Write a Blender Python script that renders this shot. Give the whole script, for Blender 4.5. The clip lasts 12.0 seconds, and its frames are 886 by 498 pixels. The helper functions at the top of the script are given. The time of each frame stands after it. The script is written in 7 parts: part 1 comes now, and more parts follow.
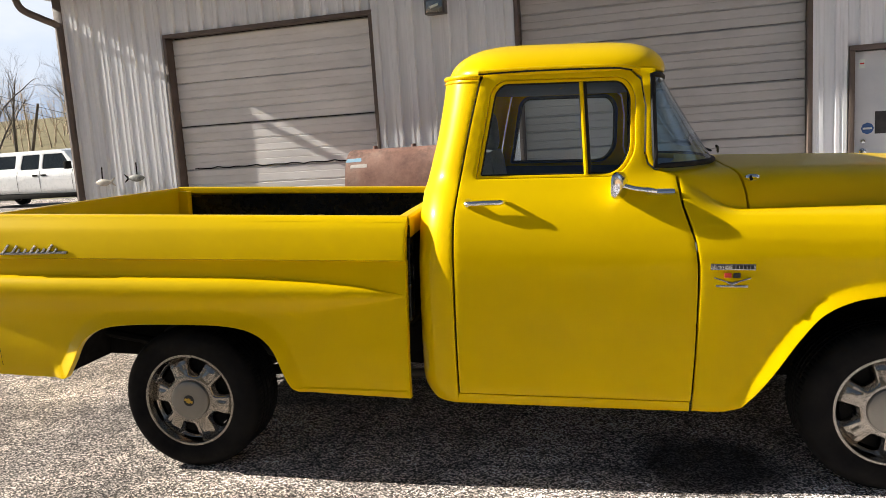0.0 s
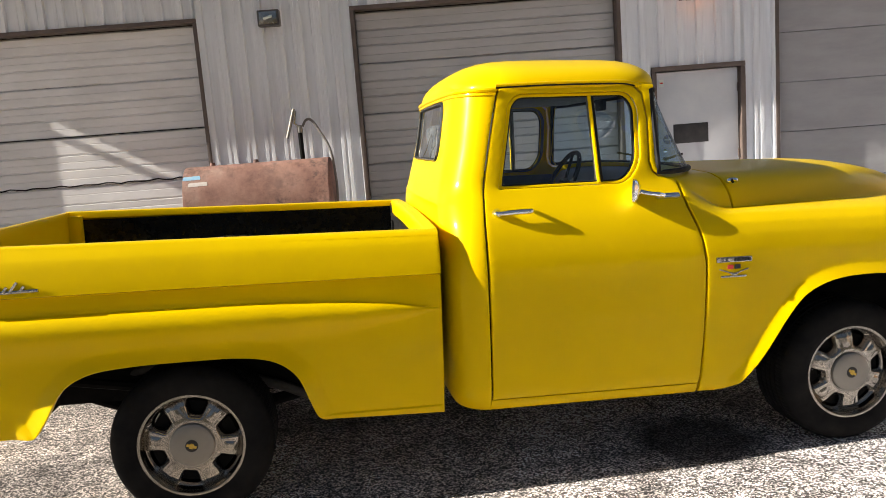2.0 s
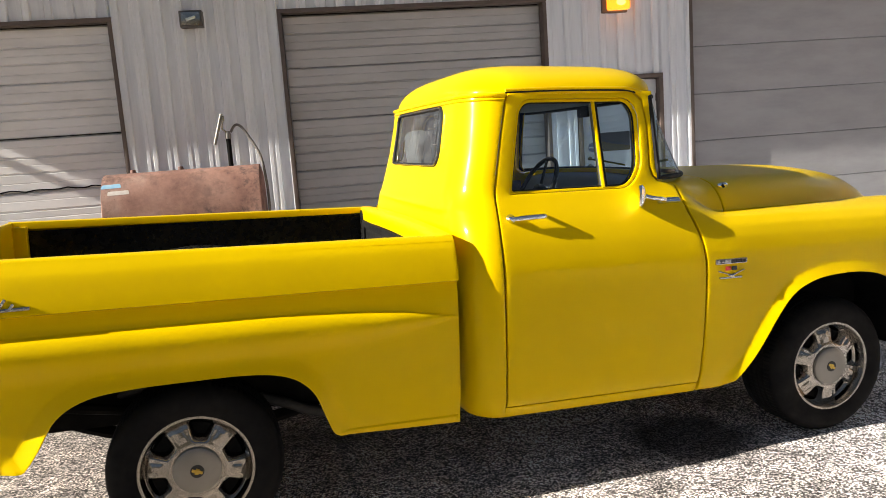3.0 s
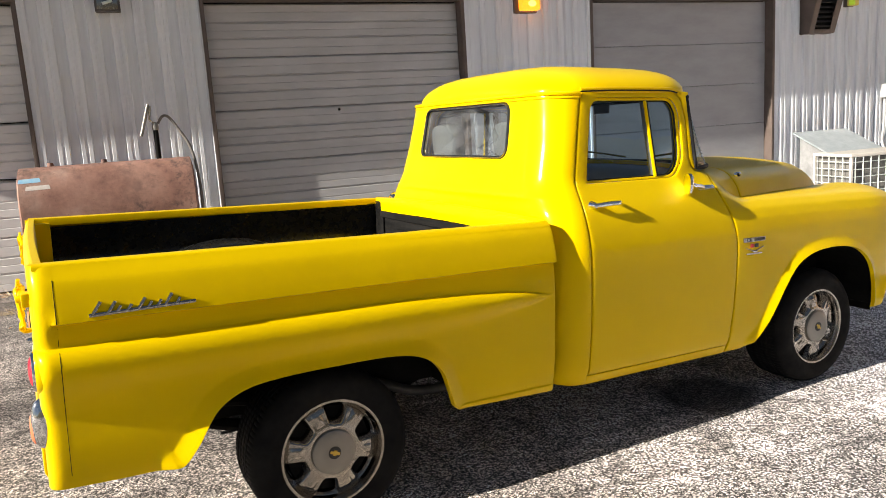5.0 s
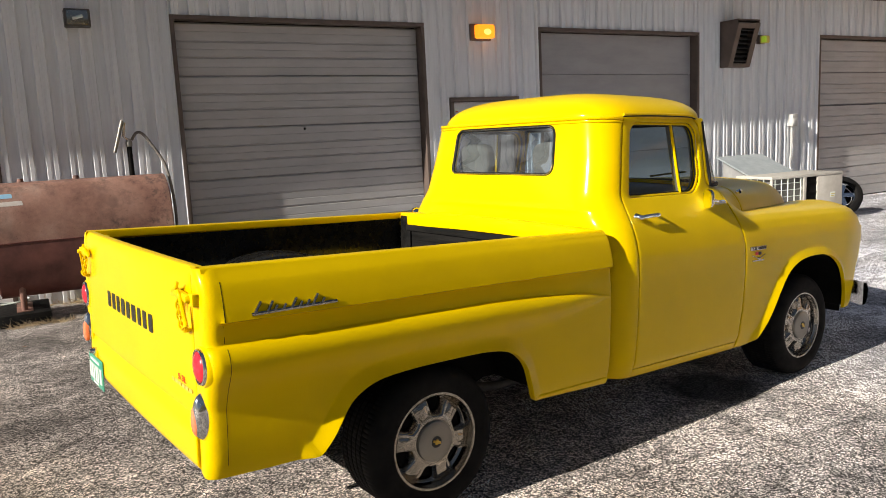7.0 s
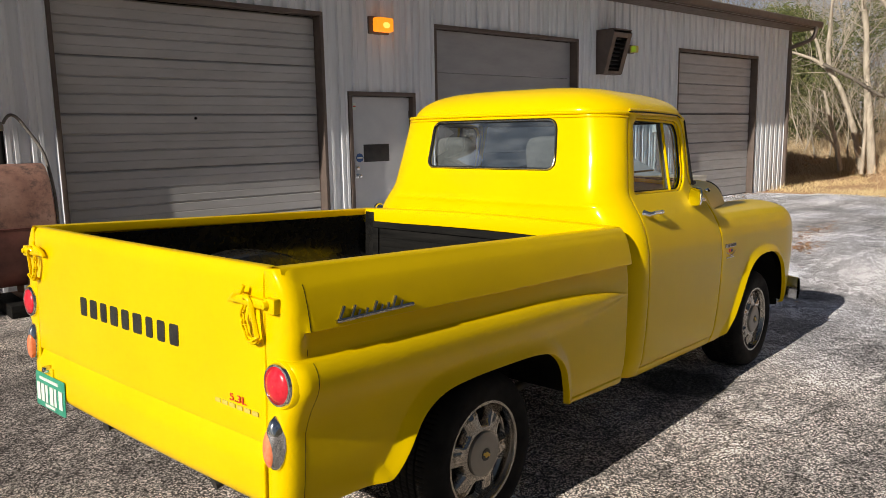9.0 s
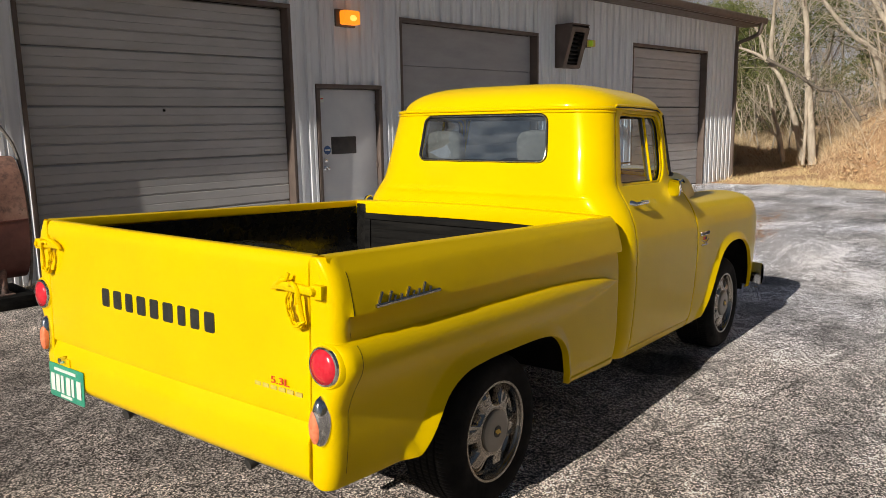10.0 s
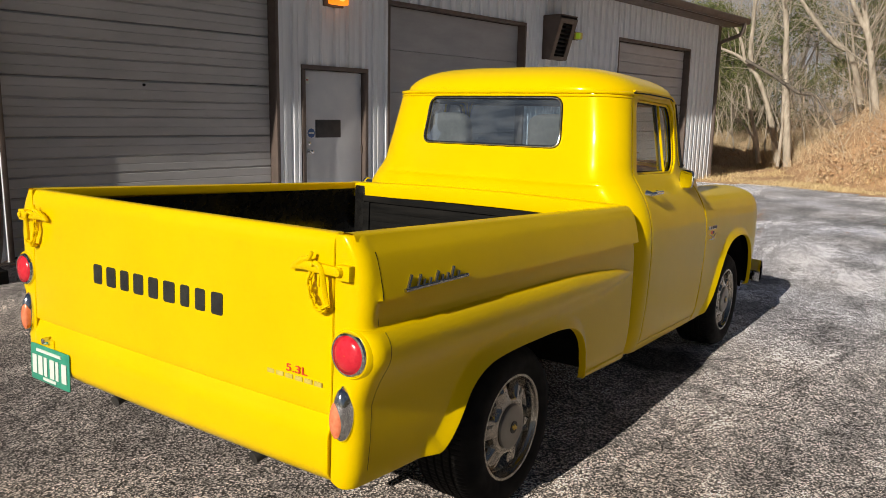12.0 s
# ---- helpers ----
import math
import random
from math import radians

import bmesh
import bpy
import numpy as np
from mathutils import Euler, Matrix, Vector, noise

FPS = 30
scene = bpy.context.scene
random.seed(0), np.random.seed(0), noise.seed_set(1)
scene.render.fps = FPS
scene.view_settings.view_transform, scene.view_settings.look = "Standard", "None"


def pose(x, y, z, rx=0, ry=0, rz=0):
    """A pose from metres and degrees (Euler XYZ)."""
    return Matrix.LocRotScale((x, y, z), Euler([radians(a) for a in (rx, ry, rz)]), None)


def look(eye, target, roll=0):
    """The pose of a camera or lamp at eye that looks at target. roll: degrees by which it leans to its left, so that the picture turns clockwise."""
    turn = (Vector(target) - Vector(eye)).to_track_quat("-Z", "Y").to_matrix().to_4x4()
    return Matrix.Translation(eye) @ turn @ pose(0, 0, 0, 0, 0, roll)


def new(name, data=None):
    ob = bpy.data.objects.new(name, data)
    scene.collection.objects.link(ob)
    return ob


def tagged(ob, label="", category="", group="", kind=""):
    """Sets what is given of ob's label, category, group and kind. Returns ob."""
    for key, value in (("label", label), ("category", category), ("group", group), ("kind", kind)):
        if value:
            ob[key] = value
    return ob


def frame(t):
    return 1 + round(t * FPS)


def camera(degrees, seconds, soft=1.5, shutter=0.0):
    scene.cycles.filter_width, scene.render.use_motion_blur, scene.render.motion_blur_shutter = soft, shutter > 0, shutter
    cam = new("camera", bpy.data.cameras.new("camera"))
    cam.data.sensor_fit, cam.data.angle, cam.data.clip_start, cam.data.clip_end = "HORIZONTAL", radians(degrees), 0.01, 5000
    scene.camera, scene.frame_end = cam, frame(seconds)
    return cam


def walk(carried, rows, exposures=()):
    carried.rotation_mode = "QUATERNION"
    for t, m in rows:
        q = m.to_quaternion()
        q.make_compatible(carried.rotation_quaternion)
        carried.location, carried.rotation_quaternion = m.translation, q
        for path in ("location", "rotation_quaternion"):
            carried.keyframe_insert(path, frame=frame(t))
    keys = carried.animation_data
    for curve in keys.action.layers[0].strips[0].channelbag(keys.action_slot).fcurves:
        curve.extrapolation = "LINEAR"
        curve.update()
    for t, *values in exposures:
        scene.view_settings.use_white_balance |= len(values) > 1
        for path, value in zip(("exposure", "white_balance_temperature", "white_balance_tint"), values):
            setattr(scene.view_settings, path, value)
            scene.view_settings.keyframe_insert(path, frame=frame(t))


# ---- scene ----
cam = camera(60.9, 12.0, soft=0.6)
PATH = [
    (0, (1.728, -3.785, 1.385), (1.374, -1.837, 1.101), -3.7),
    (0.5, (1.455, -3.801, 1.411), (1.234, -1.834, 1.122), -3.6),
    (1, (1.179, -3.723, 1.421), (1.114, -1.745, 1.131), -3.7),
    (1.5, (0.91, -3.774, 1.424), (1.012, -1.798, 1.135), -4.1),
    (2, (0.638, -3.809, 1.45), (0.922, -1.851, 1.16), -4.4),
    (2.5, (0.418, -3.686, 1.463), (0.868, -1.758, 1.175), -4.2),
    (3, (0.177, -3.641, 1.47), (0.739, -1.744, 1.181), -4.1),
    (3.5, (-0.144, -3.609, 1.5), (0.509, -1.742, 1.207), -4.0),
    (3.7, (-0.276, -3.557, 1.493), (0.421, -1.706, 1.193), -3.9),
    (5.3, (-1.021, -3.437, 1.563), (-0.027, -1.735, 1.225), -4.0),
    (5.5, (-1.102, -3.491, 1.569), (-0.081, -1.804, 1.232), -4.3),
    (6, (-1.334, -3.512, 1.592), (-0.262, -1.856, 1.261), -4.2),
    (6.5, (-1.621, -3.448, 1.606), (-0.503, -1.819, 1.293), -3.6),
    (7, (-1.728, -3.28, 1.581), (-0.553, -1.689, 1.286), -2.8),
    (7.2, (-1.749, -3.194, 1.589), (-0.549, -1.621, 1.298), -2.4),
    (8.8, (-2.149, -2.59, 1.556), (-0.684, -1.261, 1.256), -1.2),
    (9, (-2.18, -2.523, 1.559), (-0.689, -1.226, 1.25), -1.1),
    (9.5, (-2.343, -2.469, 1.565), (-0.8, -1.239, 1.241), -0.9),
    (10, (-2.461, -2.425, 1.578), (-0.889, -1.235, 1.245), -1.0),
    (10.5, (-2.468, -2.409, 1.583), (-0.887, -1.233, 1.24), -0.7),
    (11, (-2.343, -2.428, 1.569), (-0.762, -1.256, 1.213), -0.3),
    (11.5, (-2.267, -2.348, 1.529), (-0.678, -1.19, 1.167), 0.5),
    (12, (-2.437, -2.166, 1.518), (-0.82, -1.044, 1.163), 1.1),
]
walk(cam, [(t, look(eye, target, roll)) for t, eye, target, roll in PATH],
     exposures=[(0.0, 1.02), (1.5, 1.14), (3.5, 1.18), (5.5, 0.97), (7.0, 0.58), (9.0, 0.14), (12.0, -0.04)])

# ---------------------------------------------------------------- light
SUN_AZ = radians(180.0)      # where the sun stands, from +x
SUN_EL = radians(28.0)
sun_dir = Vector((math.cos(SUN_AZ) * math.cos(SUN_EL), math.sin(SUN_AZ) * math.cos(SUN_EL), math.sin(SUN_EL)))
sun = new("sun", bpy.data.lights.new("sun", "SUN"))
sun.data.energy, sun.data.angle, sun.data.color = 5.0, radians(0.53), (1.0, 0.93, 0.82)
sun.matrix_world = look(sun_dir * 50, (0, 0, 0))

world = bpy.data.worlds.new("sky")
scene.world = world
world.use_nodes = True
wn, wl = world.node_tree.nodes, world.node_tree.links
sky = wn.new("ShaderNodeTexSky")
sky.sky_type, sky.sun_disc = "NISHITA", False
sky.sun_elevation, sky.sun_rotation = SUN_EL, math.pi / 2 - SUN_AZ
sky.dust_density = 0.5
wtc = wn.new("ShaderNodeTexCoord")
wmap = wn.new("ShaderNodeMapping")
wmap.inputs["Scale"].default_value = (1.2, 1.2, 4.5)
wnoise = wn.new("ShaderNodeTexNoise")
wnoise.inputs["Scale"].default_value, wnoise.inputs["Detail"].default_value = 2.2, 7
wramp = wn.new("ShaderNodeValToRGB")
wramp.color_ramp.elements[0].position, wramp.color_ramp.elements[1].position = 0.42, 0.66
wmix = wn.new("ShaderNodeMixRGB")
wmix.inputs[2].default_value = (5.1, 6.1, 7.8, 1)
wl.new(wtc.outputs["Generated"], wmap.inputs["Vector"])
wl.new(wmap.outputs["Vector"], wnoise.inputs["Vector"])
wl.new(wnoise.outputs["Fac"], wramp.inputs["Fac"])
wl.new(wramp.outputs["Color"], wmix.inputs["Fac"])
wl.new(sky.outputs["Color"], wmix.inputs[1])
wl.new(wmix.outputs["Color"], wn["Background"].inputs["Color"])
wn["Background"].inputs["Strength"].default_value = 0.0205

# ---------------------------------------------------------------- materials


class Mat:
    """A small helper for node materials."""

    def __init__(self, name, color=(0.5, 0.5, 0.5), rough=0.5, metal=0.0, **more):
        self.m = bpy.data.materials.new(name)
        self.m.use_nodes = True
        self.n, self.l = self.m.node_tree.nodes, self.m.node_tree.links
        self.p = self.n["Principled BSDF"]
        self.p.inputs["Base Color"].default_value = (*color, 1)
        self.p.inputs["Roughness"].default_value = rough
        self.p.inputs["Metallic"].default_value = metal
        for k, v in more.items():
            self.p.inputs[k.replace("_", " ")].default_value = v

    def coords(self, scale=(1, 1, 1), kind="Object"):
        tc, mp = self.n.new("ShaderNodeTexCoord"), self.n.new("ShaderNodeMapping")
        mp.inputs["Scale"].default_value = scale
        self.l.new(tc.outputs[kind], mp.inputs["Vector"])
        return mp.outputs["Vector"]

    def noise(self, scale, detail=4, rough=0.55, stretch=(1, 1, 1), kind="Object"):
        t = self.n.new("ShaderNodeTexNoise")
        t.inputs["Scale"].default_value, t.inputs["Detail"].default_value, t.inputs["Roughness"].default_value = scale, detail, rough
        self.l.new(self.coords(stretch, kind), t.inputs["Vector"])
        return t.outputs["Fac"]

    def voronoi(self, scale, feature="F1", out="Distance", stretch=(1, 1, 1)):
        t = self.n.new("ShaderNodeTexVoronoi")
        t.feature = feature
        t.inputs["Scale"].default_value = scale
        self.l.new(self.coords(stretch), t.inputs["Vector"])
        return t.outputs[out]

    def ramp(self, fac, *stops):
        r = self.n.new("ShaderNodeValToRGB")
        e = r.color_ramp.elements
        while len(e) < len(stops):
            e.new(0.5)
        for el, (pos, col) in zip(e, stops):
            el.position, el.color = pos, (*(col if not isinstance(col, (int, float)) else (col,) * 3), 1)
        self.l.new(fac, r.inputs["Fac"])
        return r.outputs["Color"]

    def mix(self, fac, a, b, mode="MIX"):
        x = self.n.new("ShaderNodeMixRGB")
        x.blend_type = mode
        for s, v in zip(x.inputs, (fac, a, b)):
            if isinstance(v, bpy.types.NodeSocket):
                self.l.new(v, s)
            else:
                s.default_value = v if isinstance(v, (int, float)) else (*v, 1)
        return x.outputs["Color"]

    def math(self, op, a, b):
        x = self.n.new("ShaderNodeMath")
        x.operation = op
        for s, v in zip(x.inputs, (a, b)):
            if isinstance(v, bpy.types.NodeSocket):
                self.l.new(v, s)
            else:
                s.default_value = v
        return x.outputs["Value"]

    def color(self, socket):
        self.l.new(socket, self.p.inputs["Base Color"])
        return self

    def rough(self, socket):
        self.l.new(socket, self.p.inputs["Roughness"])
        return self

    def bump(self, socket, strength=0.3, distance=0.01):
        b = self.n.new("ShaderNodeBump")
        b.inputs["Strength"].default_value, b.inputs["Distance"].default_value = strength, distance
        self.l.new(socket, b.inputs["Height"])
        if self.p.inputs["Normal"].links:
            self.l.new(self.p.inputs["Normal"].links[0].from_socket, b.inputs["Normal"])
        self.l.new(b.outputs["Normal"], self.p.inputs["Normal"])
        return self

    def island(self):
        return self.n.new("ShaderNodeNewGeometry").outputs["Random Per Island"]

    def each(self):
        return self.n.new("ShaderNodeObjectInfo").outputs["Random"]


def mat_yellow():
    m = Mat("yellow_paint", (0.86, 0.59, 0.0), 0.32, Coat_Weight=0.18, Coat_Roughness=0.10, Specular_IOR_Level=0.22)
    m.p.inputs["Specular Tint"].default_value = (1.0, 0.72, 0.0, 1)
    soft = m.noise(2.2, 3)
    m.color(m.ramp(soft, (0.3, (0.755, 0.512, 0.0)), (0.7, (0.81, 0.550, 0.0))))
    m.bump(m.noise(3.5, 2), 0.10, 0.012)
    m.bump(m.noise(9, 3), 0.08, 0.006)
    m.bump(m.noise(260, 2), 0.04, 0.001)
    return m.m


def mat_asphalt():
    m = Mat("asphalt", rough=0.75, Specular_IOR_Level=0.25)
    stone = m.voronoi(150, "F1", "Color")
    bw = m.n.new("ShaderNodeSeparateColor")
    m.l.new(stone, bw.inputs["Color"])
    grains = m.ramp(bw.outputs["Red"], (0.0, 0.018), (0.42, 0.075), (0.62, 0.25), (0.82, 0.54), (1.0, 0.74))
    warm = m.mix(m.noise(0.5, 5), (0.95, 0.96, 1.03), (1.12, 0.99, 0.86))
    patches = m.ramp(m.noise(0.9, 6, 0.62), (0.30, 0.38), (0.48, 0.88), (0.68, 1.38))
    worn = m.ramp(m.noise(0.22, 5, 0.6), (0.35, 0.8), (0.62, 1.25))
    # drag marks along the drive; then brightness and tint along x, standing in for uneven light
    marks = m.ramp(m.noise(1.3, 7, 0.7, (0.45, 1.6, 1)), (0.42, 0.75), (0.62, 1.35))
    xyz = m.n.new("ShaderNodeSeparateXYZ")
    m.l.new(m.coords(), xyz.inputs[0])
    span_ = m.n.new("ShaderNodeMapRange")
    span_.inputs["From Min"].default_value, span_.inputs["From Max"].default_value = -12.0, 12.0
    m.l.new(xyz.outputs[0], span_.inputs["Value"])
    # paler at both ends of x: sunlight and bounce put into the asphalt colour
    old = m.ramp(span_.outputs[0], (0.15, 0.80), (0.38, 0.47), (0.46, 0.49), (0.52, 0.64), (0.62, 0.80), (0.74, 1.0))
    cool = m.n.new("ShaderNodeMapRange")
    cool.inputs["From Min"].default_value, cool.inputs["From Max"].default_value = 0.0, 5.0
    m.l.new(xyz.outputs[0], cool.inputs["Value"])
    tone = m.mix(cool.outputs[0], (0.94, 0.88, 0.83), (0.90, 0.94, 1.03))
    c = m.mix(1.0, grains, warm, "MULTIPLY")
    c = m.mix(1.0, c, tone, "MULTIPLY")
    c = m.mix(1.0, c, patches, "MULTIPLY")
    c = m.mix(1.0, c, worn, "MULTIPLY")
    mottle = m.ramp(m.noise(9, 6, 0.7), (0.35, 0.62), (0.65, 1.38))
    c = m.mix(0.9, c, mottle, "MULTIPLY")
    c = m.mix(0.9, c, marks, "MULTIPLY")
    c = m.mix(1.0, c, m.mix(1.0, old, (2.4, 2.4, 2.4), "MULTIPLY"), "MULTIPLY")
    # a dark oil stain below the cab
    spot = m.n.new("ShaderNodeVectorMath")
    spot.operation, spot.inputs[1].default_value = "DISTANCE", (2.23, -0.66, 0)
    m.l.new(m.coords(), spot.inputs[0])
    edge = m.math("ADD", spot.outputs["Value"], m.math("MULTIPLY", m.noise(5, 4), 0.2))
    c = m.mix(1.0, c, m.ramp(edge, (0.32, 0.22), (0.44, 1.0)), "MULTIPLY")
    crack = m.ramp(m.voronoi(0.33, "DISTANCE_TO_EDGE"), (0.0, 0.35), (0.008, 1.0))
    c = m.mix(0.6, c, crack, "MULTIPLY")
    m.color(c)
    m.bump(m.voronoi(150, "F1"), 0.6, 0.006)
    m.bump(m.noise(6, 5), 0.3, 0.02)
    return m.m


def mat_wall():
    m = Mat("ribbed_steel_wall", (0.62, 0.61, 0.60), 0.5, 0.0, Specular_IOR_Level=0.2)
    streak = m.noise(3.0, 5, 0.6, (4, 4, 0.25))
    m.color(m.ramp(streak, (0.3, (0.69, 0.705, 0.74)), (0.55, (0.79, 0.805, 0.84)), (0.75, (0.84, 0.855, 0.88))))
    m.rough(m.ramp(m.noise(12, 4), (0.3, 0.38), (0.7, 0.55)))
    m.bump(m.noise(1.6, 3), 0.12, 0.02)
    return m.m


def mat_garage(name, tone):
    m = Mat(name, rough=0.55, Specular_IOR_Level=0.2)
    grime = m.noise(2.5, 6, 0.65, (0.6, 1, 2.0))
    a = tuple(v * 0.86 for v in tone)
    m.color(m.ramp(grime, (0.32, a), (0.6, tone), (0.8, tuple(min(1, v * 1.05) for v in tone))))
    m.bump(m.noise(30, 3, 0.5, (0.2, 1, 1)), 0.06, 0.004)
    return m.m


def mat_rust():
    m = Mat("rusty_steel", rough=0.75)
    big = m.noise(2.2, 6, 0.55)
    fine = m.noise(30, 6, 0.7)
    c = m.ramp(big, (0.30, (0.12, 0.055, 0.045)), (0.44, (0.23, 0.115, 0.088)), (0.58, (0.33, 0.185, 0.145)), (0.72, (0.43, 0.29, 0.235)))
    c = m.mix(0.22, c, m.ramp(fine, (0.35, (0.11, 0.05, 0.035)), (0.7, (0.44, 0.24, 0.16))))
    soot = m.ramp(m.noise(2.9, 9, 0.78), (0.47, 0.0), (0.58, 0.85))
    stain = m.ramp(m.noise(1.3, 4, 0.6, (1.0, 1, 0.5)), (0.42, 0.0), (0.56, 1.0))
    c = m.mix(m.math("MULTIPLY", soot, stain), c, (0.030, 0.024, 0.024))
    pits = m.ramp(m.noise(60, 3, 0.6), (0.64, 0.0), (0.70, 0.6))
    c = m.mix(pits, c, (0.10, 0.04, 0.028))
    m.color(c)
    m.bump(fine, 0.4, 0.004)
    return m.m


def mat_grain(name, a, b, scale=6, rough=0.7, metal=0.0, bump=0.2, stretch=(1, 1, 1), **more):
    m = Mat(name, a, rough, metal, **more)
    c = m.ramp(m.noise(scale, 6, 0.6, stretch), (0.32, a), (0.68, b))
    m.color(c)
    m.rough(m.ramp(m.noise(scale * 3, 3), (0.3, max(0.02, rough - 0.08)), (0.7, min(1, rough + 0.08))))
    if bump:
        m.bump(m.noise(scale * 5, 4, 0.6, stretch), bump, 0.004)
    return m.m


def mat_glass(name, tint=(0.90, 0.94, 0.94), haze=0.0, face_on=0.08):
    """A thin pane: clear, with the gloss of glass, and some dust whose pale streaks stand in for reflected sky."""
    m = bpy.data.materials.new(name)
    m.use_nodes = True
    n, l = m.node_tree.nodes, m.node_tree.links
    n.remove(n["Principled BSDF"])
    clear, gloss, mix, fres = (n.new("ShaderNode" + k) for k in ("BsdfTransparent", "BsdfGlossy", "MixShader", "LayerWeight"))
    clear.inputs["Color"].default_value = (*tint, 1)
    gloss.inputs["Roughness"].default_value, fres.inputs["Blend"].default_value = 0.01, 0.5
    power, lift = n.new("ShaderNodeMath"), n.new("ShaderNodeMapRange")
    power.operation, power.inputs[1].default_value = "POWER", 4.0
    lift.inputs["To Min"].default_value, lift.inputs["To Max"].default_value = face_on, 0.95
    l.new(fres.outputs["Facing"], power.inputs[0])
    l.new(power.outputs["Value"], lift.inputs["Value"])
    l.new(lift.outputs["Result"], mix.inputs["Fac"])
    l.new(clear.outputs["BSDF"], mix.inputs[1])
    l.new(gloss.outputs["BSDF"], mix.inputs[2])
    # pale streaky film: dust, and sky reflection put into its colour
    dust_sheen, mix2 = n.new("ShaderNodeBsdfDiffuse"), n.new("ShaderNodeMixShader")
    dust_sheen.inputs["Color"].default_value = (0.50, 0.54, 0.58, 1)
    tc, mp, ns, rp = (n.new("ShaderNode" + k) for k in ("TexCoord", "Mapping", "TexNoise", "ValToRGB"))
    mp.inputs["Scale"].default_value = (1, 1.6, 7)
    ns.inputs["Scale"].default_value, ns.inputs["Detail"].default_value = 3.0, 6
    rp.color_ramp.elements[0].position, rp.color_ramp.elements[1].position = 0.40, 0.66
    rp.color_ramp.elements[0].color, rp.color_ramp.elements[1].color = (haze * 0.25,) * 3 + (1,), (haze * 2.0,) * 3 + (1,)
    l.new(tc.outputs["Object"], mp.inputs["Vector"])
    l.new(mp.outputs["Vector"], ns.inputs["Vector"])
    l.new(ns.outputs["Fac"], rp.inputs["Fac"])
    l.new(rp.outputs["Color"], mix2.inputs["Fac"])
    l.new(mix.outputs["Shader"], mix2.inputs[1])
    l.new(dust_sheen.outputs["BSDF"], mix2.inputs[2])
    l.new(mix2.outputs["Shader"], n["Material Output"].inputs["Surface"])
    return m


YELLOW = mat_yellow()
ASPHALT = mat_asphalt()
WALL = mat_wall()
DOOR_PALE = mat_garage("pale_sectional_door", (0.79, 0.775, 0.775))
DOOR_OLD = mat_garage("old_sectional_door", (0.485, 0.475, 0.475))
DOOR_NEW = mat_garage("newer_sectional_door", (0.37, 0.365, 0.375))
TRIM = mat_grain("brown_trim", (0.095, 0.072, 0.060), (0.135, 0.10, 0.085), 5, 0.55)
RUST = mat_rust()
CHROME = mat_grain("chrome", (0.72, 0.73, 0.75), (0.82, 0.83, 0.85), 9, 0.10, 1.0, 0.02)
ALLOY = mat_grain("cast_alloy", (0.30, 0.28, 0.252), (0.37, 0.345, 0.31), 5, 0.20, 1.0, 0.02)
ALLOY_DARK = mat_grain("shaded_alloy", (0.03, 0.03, 0.03), (0.06, 0.055, 0.05), 14, 0.6, 0.3, 0.1)
CAPGREY = mat_grain("dull_cap_metal", (0.235, 0.22, 0.20), (0.29, 0.275, 0.25), 6, 0.42, 0.75, 0.04)
RUBBER = mat_grain("tyre_rubber", (0.005, 0.005, 0.006), (0.014, 0.013, 0.012), 8, 0.75, 0.0, 0.12, Specular_IOR_Level=0.10)
SEAL = mat_grain("rubber_seal", (0.008, 0.008, 0.009), (0.018, 0.018, 0.018), 20, 0.55, 0.0, 0.05, Specular_IOR_Level=0.15)
GAP = mat_grain("black_underbody", (0.004, 0.004, 0.004), (0.011, 0.010, 0.009), 8, 0.8, 0.0, 0.2, Specular_IOR_Level=0.10)
BEDLINER = mat_grain("black_bed_paint", (0.006, 0.006, 0.006), (0.014, 0.013, 0.012), 9, 0.28, 0.0, 0.08, Specular_IOR_Level=0.4)
BEDBOARD = mat_grain("worn_black_board", (0.003, 0.003, 0.003), (0.013, 0.012, 0.011), 9, 0.75, 0.0, 0.8, (1, 0.25, 3), Specular_IOR_Level=0.15)
INTERIOR = mat_grain("grey_interior", (0.11, 0.12, 0.135), (0.16, 0.17, 0.19), 10, 0.6)
SEATCLOTH = mat_grain("grey_seat_cloth", (0.20, 0.20, 0.195), (0.28, 0.275, 0.265), 40, 0.9)
GLASS = mat_glass("window_glass", (0.84, 0.90, 0.92), 0.006, 0.045)
GLASS_BACK = mat_glass("rear_window_glass", (0.86, 0.92, 0.94), 0.045, 0.36)
# the blue tint also stands in for the sky's reflection
GLASS_FRONT = mat_glass("windscreen_glass", (0.60, 0.76, 0.88), 0.006, 0.07)
DASHPAINT = mat_grain("blue_grey_dash", (0.24, 0.27, 0.31), (0.31, 0.34, 0.38), 6, 0.5)
RED = mat_grain("red_lens", (0.60, 0.012, 0.03), (0.72, 0.03, 0.05), 60, 0.18, 0.0, 0.1, Coat_Weight=0.5)
ORANGE = mat_grain("faded_orange_lens", (0.74, 0.18, 0.08), (0.84, 0.28, 0.14), 50, 0.2, 0.0, 0.1, Coat_Weight=0.5)
BLACKPAINT = mat_grain("black_lettering", (0.012, 0.012, 0.012), (0.03, 0.03, 0.028), 30, 0.45)
BADGESILVER = mat_grain("tarnished_silver", (0.34, 0.32, 0.29), (0.52, 0.50, 0.46), 45, 0.22, 1.0, 0.1)
WHITEPAINT = mat_grain("white_paint", (0.74, 0.76, 0.78), (0.80, 0.81, 0.82), 3, 0.3, 0.0, 0.02, Coat_Weight=0.4)
